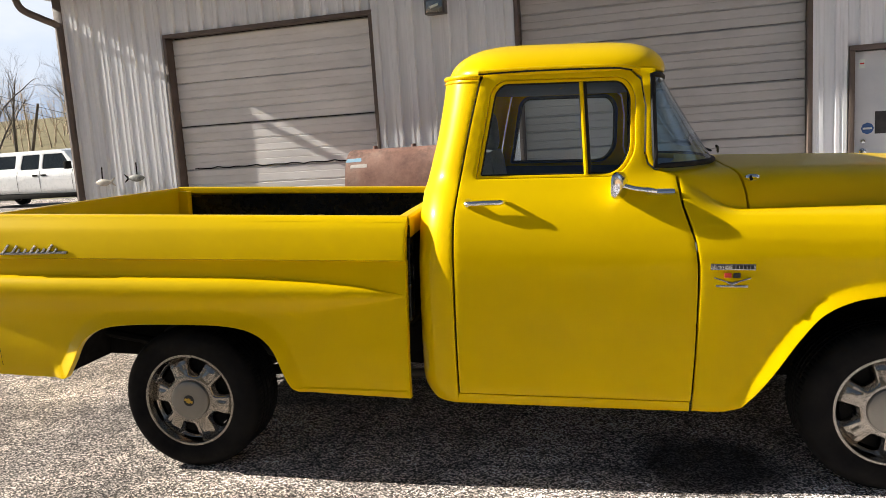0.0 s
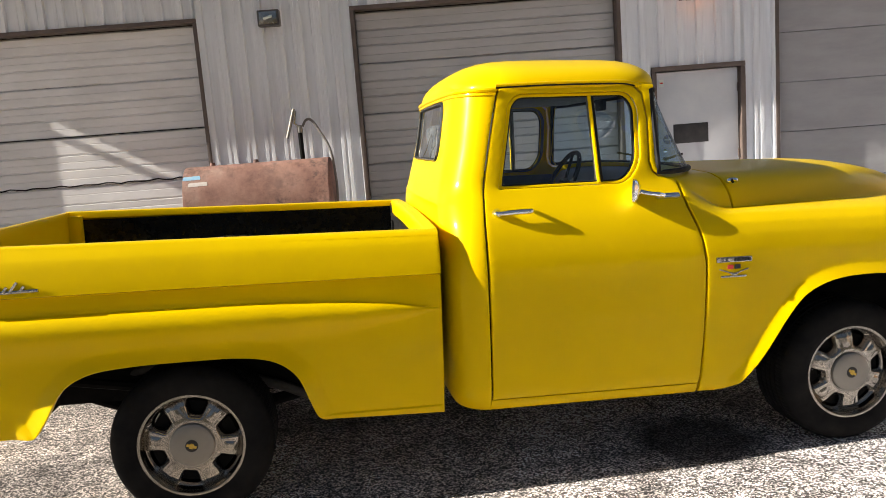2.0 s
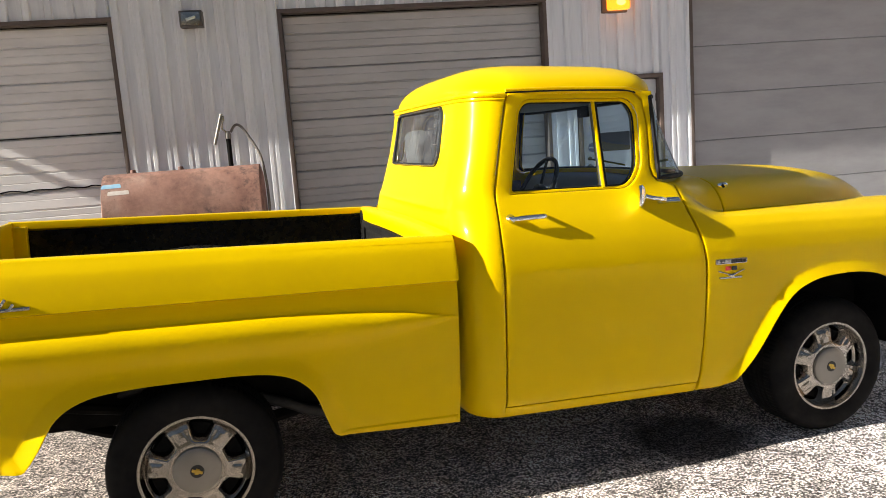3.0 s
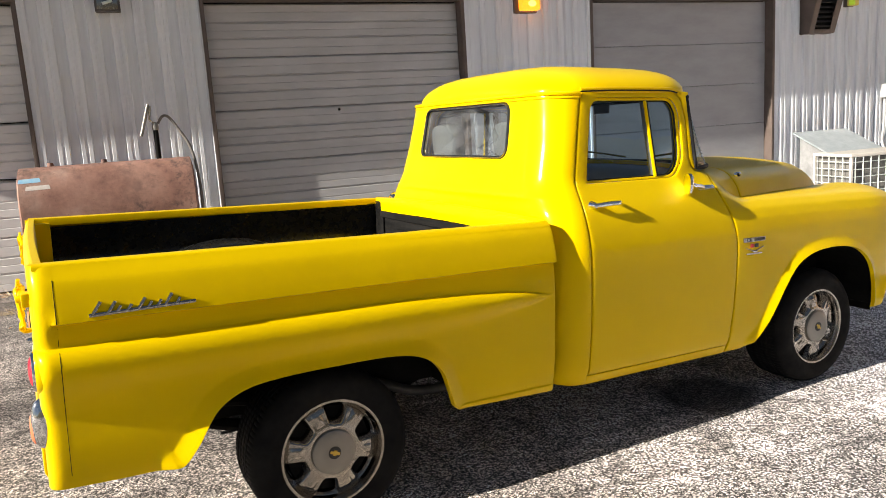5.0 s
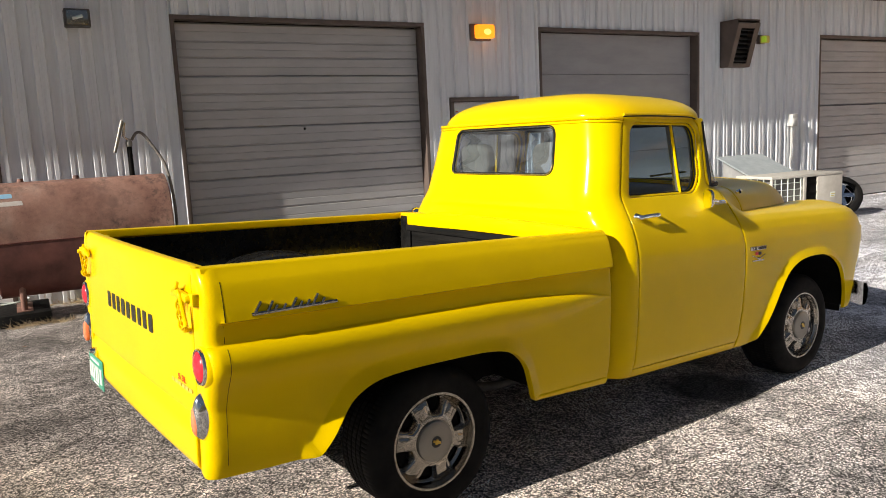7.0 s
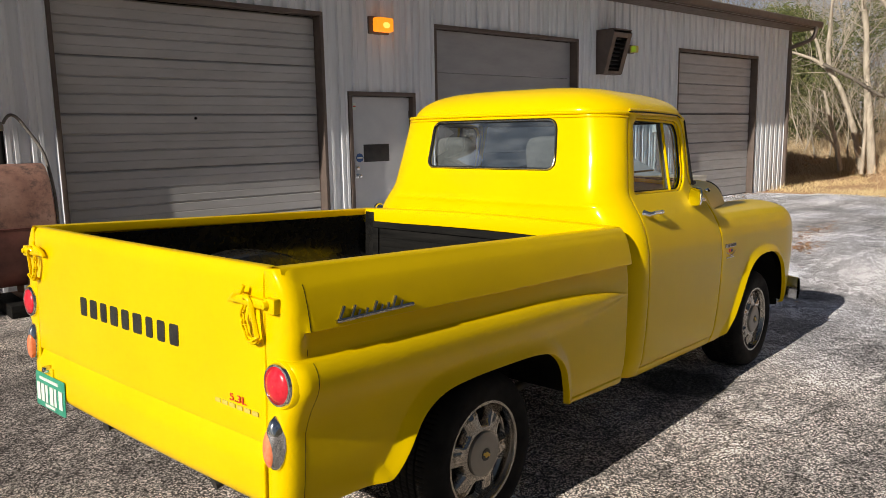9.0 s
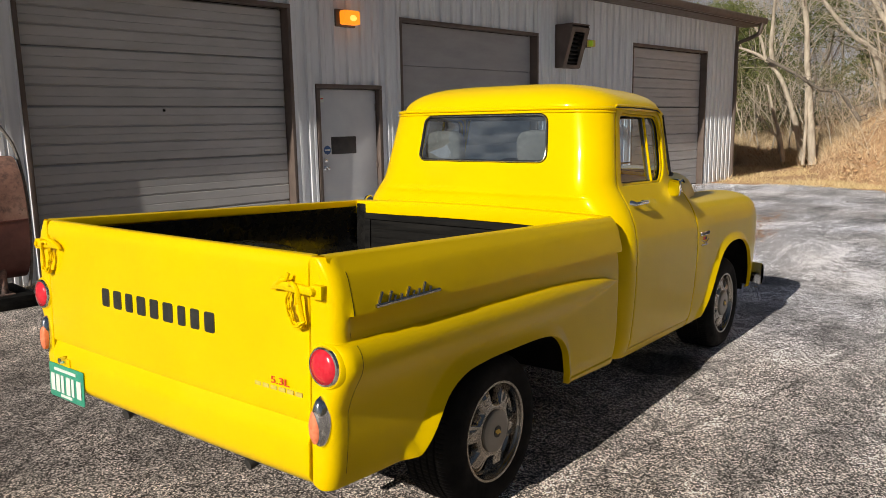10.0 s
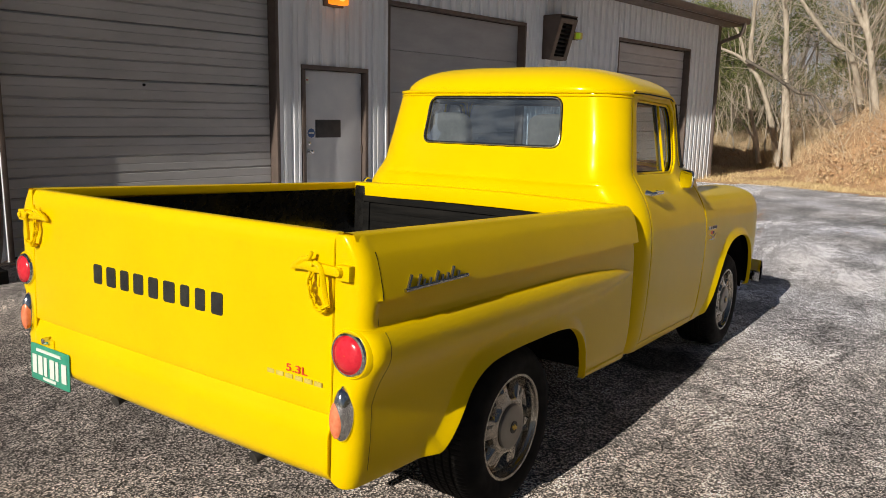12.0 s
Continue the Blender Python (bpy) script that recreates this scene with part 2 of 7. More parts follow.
MANDOOR = mat_grain("white_steel_door", (0.60, 0.61, 0.64), (0.68, 0.685, 0.70), 3, 0.4, 0.0, 0.04)
GREENPLATE = mat_grain("green_plate", (0.03, 0.26, 0.17), (0.05, 0.32, 0.21), 20, 0.4)
PALEINK = mat_grain("pale_plate_ink", (0.66, 0.72, 0.66), (0.74, 0.78, 0.72), 30, 0.4)
REDINK = mat_grain("red_decal", (0.62, 0.03, 0.02), (0.7, 0.05, 0.03), 30, 0.4)
GREYINK = mat_grain("grey_decal", (0.52, 0.40, 0.06), (0.60, 0.48, 0.12), 30, 0.5)
BLUEINK = mat_grain("blue_sticker", (0.03, 0.09, 0.26), (0.05, 0.13, 0.34), 40, 0.4)
MIRROR = mat_grain("mirror_glass", (0.80, 0.81, 0.82), (0.84, 0.85, 0.86), 9, 0.06, 1.0, 0.0)
GOLD = mat_grain("gold_emblem", (0.55, 0.36, 0.05), (0.65, 0.45, 0.10), 60, 0.35, 0.6, 0.05)

# ---------------------------------------------------------------- building blocks
from mathutils.geometry import delaunay_2d_cdt


def mesh_of(name, bm, mat, smooth=40):
    me = bpy.data.meshes.new(name)
    bmesh.ops.recalc_face_normals(bm, faces=bm.faces) if len(bm.faces) < 60000 else None
    bm.to_mesh(me)
    bm.free()
    for one in (mat if isinstance(mat, (list, tuple)) else [mat]):
        me.materials.append(one)
    if smooth:
        me.polygons.foreach_set("use_smooth", [True] * len(me.polygons))
        me.set_sharp_from_angle(angle=radians(smooth))
    me.update()
    return me


def part(name, bm, mat, parent, label="", smooth=40):
    ob = new(name, mesh_of(name, bm, mat, smooth))
    ob.parent = parent
    return tagged(ob, label) if label else ob


def thing(name, bm, mat, label, category, group="", kind="", smooth=40):
    return tagged(new(name, mesh_of(name, bm, mat, smooth)), label, category, group, kind)


def empty(name, m, label, category, group="", kind=""):
    ob = new(name)
    ob.matrix_basis = m
    ob.empty_display_size = 0.2
    return tagged(ob, label, category, group, kind)


def box(bm, x0, x1, y0, y1, z0, z1, bevel=0.0, m=None):
    made = bmesh.ops.create_cube(bm, size=1.0)["verts"]
    bmesh.ops.scale(bm, vec=(x1 - x0, y1 - y0, z1 - z0), verts=made)
    bmesh.ops.translate(bm, vec=((x0 + x1) / 2, (y0 + y1) / 2, (z0 + z1) / 2), verts=made)
    if bevel:
        edges = {e for v in made for e in v.link_edges}
        got = bmesh.ops.bevel(bm, geom=list(edges), offset=bevel, segments=2, affect="EDGES", profile=0.6)
        made = got["verts"]
    if m is not None:
        bmesh.ops.transform(bm, matrix=m, verts=list({v for v in made if v.is_valid}))
    return bm


def boxed(*a, **k):
    return box(bmesh.new(), *a, **k)


def loft(bm, rings, closed=True, caps=False):
    """Quads between rings of points of equal count."""
    vs = [[bm.verts.new(p) for p in r] for r in rings]
    n = len(vs[0])
    for a, b in zip(vs, vs[1:]):
        for i in range(n if closed else n - 1):
            j = (i + 1) % n
            bm.faces.new((a[i], a[j], b[j], b[i]))
    if caps:
        bm.faces.new(vs[0]), bm.faces.new(vs[-1])
    return bm


def tube(bm, pts, radius, sides=10, closed=False, flat=1.0):
    """A round bar along points; radius may be a list."""
    pts = [Vector(p) for p in pts]
    n = len(pts)
    rad = radius if isinstance(radius, (list, tuple)) else [radius] * n
    rings, ref = [], None
    for i, p in enumerate(pts):
        a = pts[(i - 1) % n] if closed or i else p
        b = pts[(i + 1) % n] if closed or i < n - 1 else p
        d = (b - a).normalized()
        if ref is None:
            ref = d.orthogonal().normalized()
        ref = (ref - d * ref.dot(d)).normalized()
        side = d.cross(ref)
        rings.append([p + (ref * math.cos(t) + side * math.sin(t) * flat) * rad[i] for t in (2 * math.pi * k / sides for k in range(sides))])
    if closed:
        rings.append(rings[0])
        loft(bm, rings)
        bmesh.ops.remove_doubles(bm, verts=bm.verts, dist=1e-6)
    else:
        loft(bm, rings, caps=True)
    return bm


def lathe(bm, profile, axis="y", steps=48, m=None):
    """Turns (radius, offset) pairs round an axis."""
    rings = []
    for r, o in profile:
        ring = []
        for k in range(steps):
            a = 2 * math.pi * k / steps
            c, s = r * math.cos(a), r * math.sin(a)
            p = Vector((c, o, s)) if axis == "y" else Vector((c, s, o)) if axis == "z" else Vector((o, c, s))
            ring.append(m @ p if m is not None else p)
        rings.append(ring)
    return loft(bm, rings)


def smooth_table(knots, sigma, lo, hi, step=0.002):
    """A smooth curve through (z, value) knots, as a function."""
    z = np.arange(lo - 0.2, hi + 0.2, step)
    k = sorted(knots)
    v = np.interp(z, [a for a, _ in k], [b for _, b in k])
    if sigma:
        w = np.exp(-0.5 * (np.arange(-40, 41) * step / sigma) ** 2)
        pad = np.pad(v, 40, mode="edge")
        v = np.convolve(pad, w / w.sum(), mode="valid")
    return lambda q: np.interp(q, z, v)


def catmull(pts, n=8, closed=False):
    pts = [Vector(p) for p in pts]
    out, m = [], len(pts)
    for i in range(m if closed else m - 1):
        p0 = pts[(i - 1) % m] if closed or i else pts[0]
        p1, p2 = pts[i], pts[(i + 1) % m]
        p3 = pts[(i + 2) % m] if closed or i + 2 < m else pts[-1]
        for k in range(n):
            t = k / n
            out.append(0.5 * ((2 * p1) + (p2 - p0) * t + (2 * p0 - 5 * p1 + 4 * p2 - p3) * t * t + (3 * p1 - p0 - 3 * p2 + p3) * t ** 3))
    if not closed:
        out.append(pts[-1])
    return out


def rounded(poly, radius, n=6):
    """A polygon with rounded corners, as (u, v) points; radius one number or one a corner."""
    out, m = [], len(poly)
    for i, p in enumerate(poly):
        r = radius[i] if isinstance(radius, (list, tuple)) else radius
        p, a, b = Vector(p), Vector(poly[i - 1]), Vector(poly[(i + 1) % m])
        da, db = (a - p), (b - p)
        r = min(r, 0.49 * da.length, 0.49 * db.length)
        if r < 1e-4:
            out.append(tuple(p))
            continue
        s, e = p + da.normalized() * r, p + db.normalized() * r
        for k in range(n + 1):
            t = k / n
            out.append(tuple((1 - t) ** 2 * s + 2 * t * (1 - t) * p + t * t * e))
    return out


def densify(poly, step):
    out, m = [], len(poly)
    for i in range(m):
        a, b = np.array(poly[i], float), np.array(poly[(i + 1) % m], float)
        k = max(1, int(np.ceil(np.linalg.norm(b - a) / step)))
        out += [tuple(a + (b - a) * j / k) for j in range(k)]
    keep = [out[0]]
    for p in out[1:]:
        if math.dist(p, keep[-1]) > 1e-4 and math.dist(p, keep[0]) > 1e-4:
            keep.append(p)
    return keep


def inside(pts, poly):
    pts, poly = np.asarray(pts), np.asarray(poly)
    x, y = pts[:, 0], pts[:, 1]
    hit = np.zeros(len(pts), bool)
    for (x0, y0), (x1, y1) in zip(poly, np.roll(poly, -1, axis=0)):
        c = (y0 > y) != (y1 > y)
        hit ^= c & (x < (x1 - x0) * (y - y0) / (y1 - y0 + 1e-12) + x0)
    return hit


def edge_distance(pts, poly, closed=True):
    pts, a = np.asarray(pts, float), np.asarray(poly, float)
    b = np.roll(a, -1, axis=0)
    if not closed:
        a, b = a[:-1], b[:-1]
    best = np.full(len(pts), 1e9)
    for p, q in zip(a, b):
        d = q - p
        t = np.clip(((pts - p) @ d) / (d @ d + 1e-12), 0, 1)
        best = np.minimum(best, np.linalg.norm(pts - (p + t[:, None] * d), axis=1))
    return best


def inset(loop, gap):
    """Points beside a loop, on both sides of it, at a distance."""
    a = np.array(loop)
    d = np.roll(a, -1, axis=0) - np.roll(a, 1, axis=0)
    n = np.stack([-d[:, 1], d[:, 0]], 1) / (np.linalg.norm(d, axis=1)[:, None] + 1e-9)
    return np.concatenate([a + n * gap, a - n * gap])


def panel(outline, place, res=0.02, holes=(), rows=(), flange=0.012, soften=0.004, bm=None, hole_flange=None, guides=()):
    """A sheet cut along an outline in (u, v), with holes, laid into space by place(u, v, depth); its rims are
    rounded and folded inwards. u, v, depth are arrays; place gives an array of points."""
    bm = bm or bmesh.new()
    loops = [densify(outline, res * 0.7)] + [densify(h, res * 0.7) for h in holes]
    flat = [p for lp in loops for p in lp]
    edges, base = [], 0
    for lp in loops:
        edges += [(base + i, base + (i + 1) % len(lp)) for i in range(len(lp))]
        base += len(lp)
    o = np.array(loops[0])
    (u0, v0), (u1, v1) = o.min(axis=0), o.max(axis=0)
    vs = list(np.arange(v0 + res / 2, v1, res))
    for r in rows:
        vs = [v for v in vs if abs(v - r) > res * 0.5]
    grid = [(u + (res / 2 if i % 2 else 0), v) for i, v in enumerate(sorted(vs)) for u in np.arange(u0 + res / 2, u1, res)]
    grid = np.array(grid + [(u, r) for r in rows for u in np.arange(u0 + res / 4, u1, res * 0.4)])
    rims = []
    if soften >= 0.003:
        for g in (soften * 0.4, soften * 1.02):
            q = np.concatenate([inset(lp, g) for lp in loops])
            far_ = np.minimum.reduce([edge_distance(q, lp) for lp in loops])
            rims.append(q[far_ > g * 0.97])
    if len(guides):
        g = np.asarray(guides)
        keep = np.concatenate([np.min(np.linalg.norm(part_[:, None] - g[None], axis=2), axis=1) for part_ in np.array_split(grid, 40)]) > res * 0.4
        grid = grid[keep]
        rims.append(g[np.minimum.reduce([edge_distance(g, lp) for lp in loops]) > soften * 1.3])
    rim_n = sum(len(q) for q in rims)
    grid = np.concatenate(rims + [grid])
    is_rim = np.arange(len(grid)) < rim_n
    ok = inside(grid, loops[0])
    for h in loops[1:]:
        ok &= ~inside(grid, h)
    grid, is_rim = grid[ok], is_rim[ok]
    near = np.minimum.reduce([edge_distance(grid, lp) for lp in loops]) if len(grid) else np.zeros(0)
    grid = grid[is_rim | (near > max(res * 0.45, soften * 1.02 + res * 0.35))]
    pts = [Vector(p) for p in flat] + [Vector(p) for p in grid]
    got, _, tris, *_ = delaunay_2d_cdt(pts, edges, [], 0, 1e-6)
    got = np.array([(p.x, p.y) for p in got])
    mid = np.array([got[list(t)].mean(axis=0) for t in tris])
    good = inside(mid, loops[0])
    for h in loops[1:]:
        good &= ~inside(mid, h)
    dist = np.minimum.reduce([edge_distance(got, lp) for lp in loops])
    depth = np.where(dist < soften, soften - np.sqrt(np.maximum(0, soften ** 2 - (soften - np.minimum(dist, soften)) ** 2)), 0)
    xyz = place(got[:, 0], got[:, 1], depth)
    verts = [bm.verts.new(p) for p in xyz]
    for t, g in zip(tris, good):
        if g:
            bm.faces.new([verts[i] for i in t])
    for k, lp in enumerate(loops):
        fl = flange if k == 0 or hole_flange is None else hole_flange
        if not fl:
            continue
        q = np.array(lp)
        a = [bm.verts.new(p) for p in place(q[:, 0], q[:, 1], np.full(len(q), soften))]
        b = [bm.verts.new(p) for p in place(q[:, 0], q[:, 1], np.full(len(q), soften + fl))]
        for i in range(len(q)):
            j = (i + 1) % len(q)
            bm.faces.new((a[i], a[j], b[j], b[i]))
    loose = [v for v in bm.verts if not v.link_faces]
    for v in loose:
        bm.verts.remove(v)
    return bm


def mirrored(bm):
    """The same, on the other side of y = 0."""
    b = bm.copy()
    for v in b.verts:
        v.co.y = -v.co.y
    bmesh.ops.reverse_faces(b, faces=b.faces)
    return b


def stroke_text(body, size, depth, mat, name, parent, m, label=""):
    """Raised lettering in the built-in font, as a mesh."""
    cu = bpy.data.curves.new(name, "FONT")
    cu.body, cu.size, cu.extrude, cu.align_x = body, size, depth, "CENTER"
    tmp = bpy.data.objects.new(name, cu)
    me = bpy.data.meshes.new_from_object(tmp)
    bpy.data.objects.remove(tmp)
    me.materials.clear()
    me.materials.append(mat)
    ob = new(name, me)
    ob.parent, ob.matrix_basis = parent, m
    return tagged(ob, label) if label else ob

# ---------------------------------------------------------------- the yellow pickup truck
PITCH, MID = 2.4, 0.046
TURN = pose(-0.4, 0, 0, 0, 0, -0.45) @ pose(0.4, 0, 0)   # the truck stands slightly askew
STAND = TURN @ pose(0, MID, 0, 0, PITCH, 0)
truck = empty("pickup_truck", STAND, "bright yellow vintage pickup truck parked on worn asphalt", "pickup truck")
truck.scale = (1, 0.984, 1)

# half width of the bed side by height
bed_upper = smooth_table([(0.90, 0.950), (0.965, 0.948), (1.0, 0.942), (1.05, 0.929), (1.09, 0.916), (1.115, 0.900), (1.130, 0.880)], 0.008, 0.9, 1.2)
bed_base = smooth_table([(0.34, 0.885), (0.39, 0.906), (0.46, 0.924), (0.55, 0.932), (0.75, 0.934), (0.9, 0.930), (0.94, 0.924), (0.96, 0.920), (1.0, 0.918)], 0.012, 0.3, 1.05)
pont_top = smooth_table([(-1.2, 0.888), (0.3, 0.888), (0.6, 0.876), (0.8, 0.86), (0.9, 0.845), (0.99, 0.822)], 0.05, -1.3, 1.2)
pont_low = smooth_table([(-1.2, 0.70), (0.2, 0.705), (0.6, 0.73), (0.9, 0.785), (0.99, 0.815)], 0.05, -1.3, 1.2)
pont_amp = smooth_table([(-1.2, 0.050), (0.2, 0.048), (0.5, 0.045), (0.75, 0.037), (0.9, 0.020), (0.985, 0.0)], 0.03, -1.3, 1.2)


def arch_rear():
    """The rear wheel opening, from its rear foot over the top to its front foot."""
    k = [(-0.585, 0.415), (-0.555, 0.425), (-0.505, 0.495), (-0.44, 0.60), (-0.34, 0.658), (-0.20, 0.678), (0.0, 0.684), (0.22, 0.682), (0.35, 0.655), (0.43, 0.59), (0.472, 0.49), (0.500, 0.420), (0.53, 0.394)]
    return [tuple(p)[:2] for p in catmull([(a, b, 0) for a, b in k], 6)]


ARCH_R = arch_rear()
LIP_R = np.array([p for p in ARCH_R if p[1] > 0.41])
LIP_W = 0.062


def lip(d):
    """The rolled band round a wheel opening: a crease, then a flare out to the rim."""
    q = np.clip(1 - d / LIP_W, 0, 1)
    return 0.030 * q ** 1.2


def beside(line, steps):
    """Points along both sides of an open line, at several distances."""
    a = np.array(line)
    fine = [a[0]]
    for p in a[1:]:
        if np.linalg.norm(p - fine[-1]) > 0.008:
            fine.append(p)
    return np.concatenate([inset(fine, g).reshape(2, -1, 2)[:, 2:-2].reshape(-1, 2) for g in steps])


def bed_z(u, w):
    """Height on the bed side; the rows of the sheet follow the long bulge."""
    lo, hi = pont_low(u), pont_top(u)
    return np.where(w < 0.5, w, np.where(w < 0.70, 0.5 + (w - 0.5) * (lo - 0.5) / 0.20, np.where(w < 0.888, lo + (w - 0.70) * (hi - lo) / 0.188, np.where(w < 0.955, hi + (w - 0.888) * (0.955 - hi) / 0.067, w))))


def bed_w(u, z):
    lo, hi = pont_low(u), pont_top(u)
    return np.where(z < 0.5, z, np.where(z < lo, 0.5 + (z - 0.5) * 0.20 / (lo - 0.5), np.where(z < hi, 0.70 + (z - lo) * 0.188 / (hi - lo), np.where(z < 0.955, 0.888 + (z - hi) * 0.067 / (0.955 - hi), z))))


def bed_half(x, z):
    top = bed_upper(z)
    zu, zl = pont_top(x), pont_low(x)
    t = np.clip((z - zl) / np.maximum(zu - zl, 1e-3), 0, 1)
    q = 1 - t
    bulge = np.where(q < 0.34, np.sqrt(np.clip(1 - (1 - q / 0.34) ** 2, 0, 1)), 0.5 + 0.5 * np.cos(np.pi * np.clip((q - 0.34) / 0.66, 0, 1)))
    low = bed_base(z) + pont_amp(x) * bulge * (t > 0)
    d = edge_distance(np.stack([x, z], 1), LIP_R, False)
    low = low + lip(d) * np.clip((0.9 - z) / 0.1, 0, 1)
    low = low + 0.007 * np.clip((0.416 - z) / 0.006, 0, 1) * np.clip((x - 0.50) / 0.05, 0, 1)
    # the skirt behind the wheel draws in a little towards the tail
    low = low - 0.020 * np.clip((-0.50 - x) / 0.42, 0, 1) * np.clip((0.72 - z) / 0.06, 0, 1)
    return np.where(z > 0.963, top, low)


TAIL_X, TAIL_R = -0.925, 0.045
GATE_X, GATE_W = -0.968, 0.818


def place_bed(u, w, d):
    """Bed side; past TAIL_X it turns round the rear corner into the tail lamp post."""
    v = bed_z(u, w)
    h = bed_half(np.maximum(u, TAIL_X), v)
    k = np.clip((-0.904 - u) / 0.014, 0, 1) * np.clip((v - 0.889) / 0.004, 0, 1)
    h = h * (1 - k) + k * np.interp(v, [0.88, 0.95, 1.03, 1.09, 1.115, 1.146], [0.931, 0.938, 0.934, 0.916, 0.900, 0.878])
    s = np.maximum(0, TAIL_X - u)
    ang = np.minimum(s / TAIL_R, np.pi / 2)
    flat = np.maximum(0, s - TAIL_R * np.pi / 2) / 0.05
    r = TAIL_R - d
    x = np.where(s > 0, TAIL_X - r * np.sin(ang), u)
    y = np.where(s > 0, (h - TAIL_R) * (1 - flat) + (GATE_W + 0.004) * flat + r * np.cos(ang), h - d)
    return np.stack([x, -y, v], 1)


def bed_outline():
    e = TAIL_X - TAIL_R * np.pi / 2 - 0.05
    top = [(1.013, 1.131), (e, 1.146)]
    low = [(e, 0.425), (TAIL_X - 0.05, 0.412), (-0.75, 0.410), (-0.62, 0.412)]
    line = np.array(top + low + ARCH_R + [(0.56, 0.392), (0.75, 0.386), (1.013, 0.379)])
    return [tuple(p) for p in np.stack([line[:, 0], bed_w(line[:, 0], line[:, 1])], 1)]


near_arch = beside(LIP_R, (0.012, 0.024, 0.038, 0.050, 0.0575, 0.062, 0.070))
near_arch[:, 1] = bed_w(near_arch[:, 0], near_arch[:, 1])
bed_bm = panel(bed_outline(), place_bed, 0.017, rows=(0.410, 0.4165, 0.9585, 0.967, 0.892, 0.8878, 0.8855, 0.881, 0.874, 0.864, 0.851, 0.836), flange=0.03, guides=near_arch)
bed_mirror = mirrored(bed_bm)
bedside = part("bedside", bed_bm, YELLOW, truck)
bedside_far = part("bedside", bed_mirror, YELLOW, truck)

for side in (-1, 1):
    # top rail with its inner lip
    bm = bmesh.new()
    rings = []
    for x in np.linspace(-0.955, 1.012, 24):
        z = 1.131 + 0.0075 * (1.013 - x)
        skin = [(float(bed_upper(z + dz)) + out, dz + up) for dz, out, up in ((-0.016, 0.0010, 0), (-0.010, 0.0012, 0), (-0.005, 0.0008, 0), (-0.002, -0.003, 0.002), (0.0, -0.009, 0.0045))]
        rings.append([(x, side * h, z + dz) for h, dz in skin + [(0.845, 0.0055), (0.832, 0.001), (0.829, -0.012), (0.829, -0.035)]])
    loft(bm, rings, closed=False)
    part("bed_rail", bm, YELLOW, truck)
    # inner wall of the box
    bm = bmesh.new()
    rings = [[(x, side * h, z) for h, z in ((0.828, 1.10), (0.85, 1.02), (0.862, 0.95), (0.85, 0.88), (0.815, 0.84), (0.80, 0.70))] for x in np.linspace(-0.945, 1.0, 30)]
    loft(bm, rings, closed=False)
    part("bed_inner_wall", bm, BEDLINER, truck, "black painted inner bed wall")
    # post at the front of the box
    part("bed_post", boxed(0.955, 1.008, min(side * 0.75, side * 0.826), max(side * 0.75, side * 0.826), 0.70, 1.12, 0.006), BEDLINER, truck)
    part("tail_post", boxed(-0.935, -0.86, min(side * 0.775, side * 0.83), max(side * 0.775, side * 0.83), 0.70, 1.125, 0.008), YELLOW, truck)
    # wheel hump in the box
    bm = bmesh.new()
    rings = []
    for t in np.linspace(0, math.pi, 22):
        x, z = 0.0 - 0.40 * math.cos(t), 0.70 + 0.27 * math.sin(t) ** 0.75
        rings.append([(x, side * h, max(0.70, z - dz)) for h, dz in ((0.80, 0.0), (0.63, 0.0), (0.595, 0.012), (0.58, 0.04), (0.58, 0.27))])
    loft(bm, rings, closed=False)
    part("wheel_hump", bm, BEDLINER, truck)

bm = bmesh.new()
for k in range(9):
    y0 = -0.80 + k * 1.60 / 9
    box(bm, -0.945, 1.0, y0 + 0.004, y0 + 1.60 / 9 - 0.004, 0.68, 0.70, 0.002)
part("bed_floor", bm, BEDLINER, truck)
# unseen sheet added below the boards to keep sunlight from passing their gaps
part("bed_underside", boxed(-0.945, 1.0, -0.80, 0.80, 0.655, 0.676), GAP, truck)

# front board of the box
bm = bmesh.new()
box(bm, 0.965, 0.982, -0.76, 0.76, 0.70, 1.066, 0.003)
front_board = part("bed_front_board", bm, BEDBOARD, truck, "worn black front board of the bed")
for k in range(5):
    part("plank", boxed(0.9615, 0.9665, -0.70, 0.70, 0.753 + k * 0.054, 0.803 + k * 0.054, 0.002), BEDBOARD, front_board)
for y0, y1, z0, z1 in ((-0.757, 0.757, 1.026, 1.064), (-0.757, 0.757, 0.702, 0.745), (-0.757, -0.712, 0.747, 1.024), (0.712, 0.757, 0.747, 1.024)):
    part("board_rim", boxed(0.952, 0.966, y0, y1, z0, z1, 0.004), BEDBOARD, front_board)
bm = bmesh.new()
rings = []
for y in np.linspace(-0.875, 0.875, 40):
    c = 0.018 * (1 - (y / 0.88) ** 2)
    rings.append([(x, y, z + c) for x, z in ((0.962, 1.052), (0.958, 1.112), (0.968, 1.131), (0.985, 1.137), (1.012, 1.137), (1.020, 1.128), (1.022, 1.05))])
loft(bm, rings, closed=False)
part("bed_header", bm, YELLOW, truck)

# ---- tailgate


def place_gate(u, v, d):
    """Rear face; u runs across, with a slight crown."""
    crown = 0.012 * (1 - (u / 0.9) ** 2)
    roll = np.clip((v - 1.115) / 0.033, 0, 1) ** 2 * 0.016
    fold = 0.006 * np.exp(-((v - 0.606) / 0.010) ** 2)
    return np.stack([GATE_X - crown + roll + fold + d, u, v], 1)


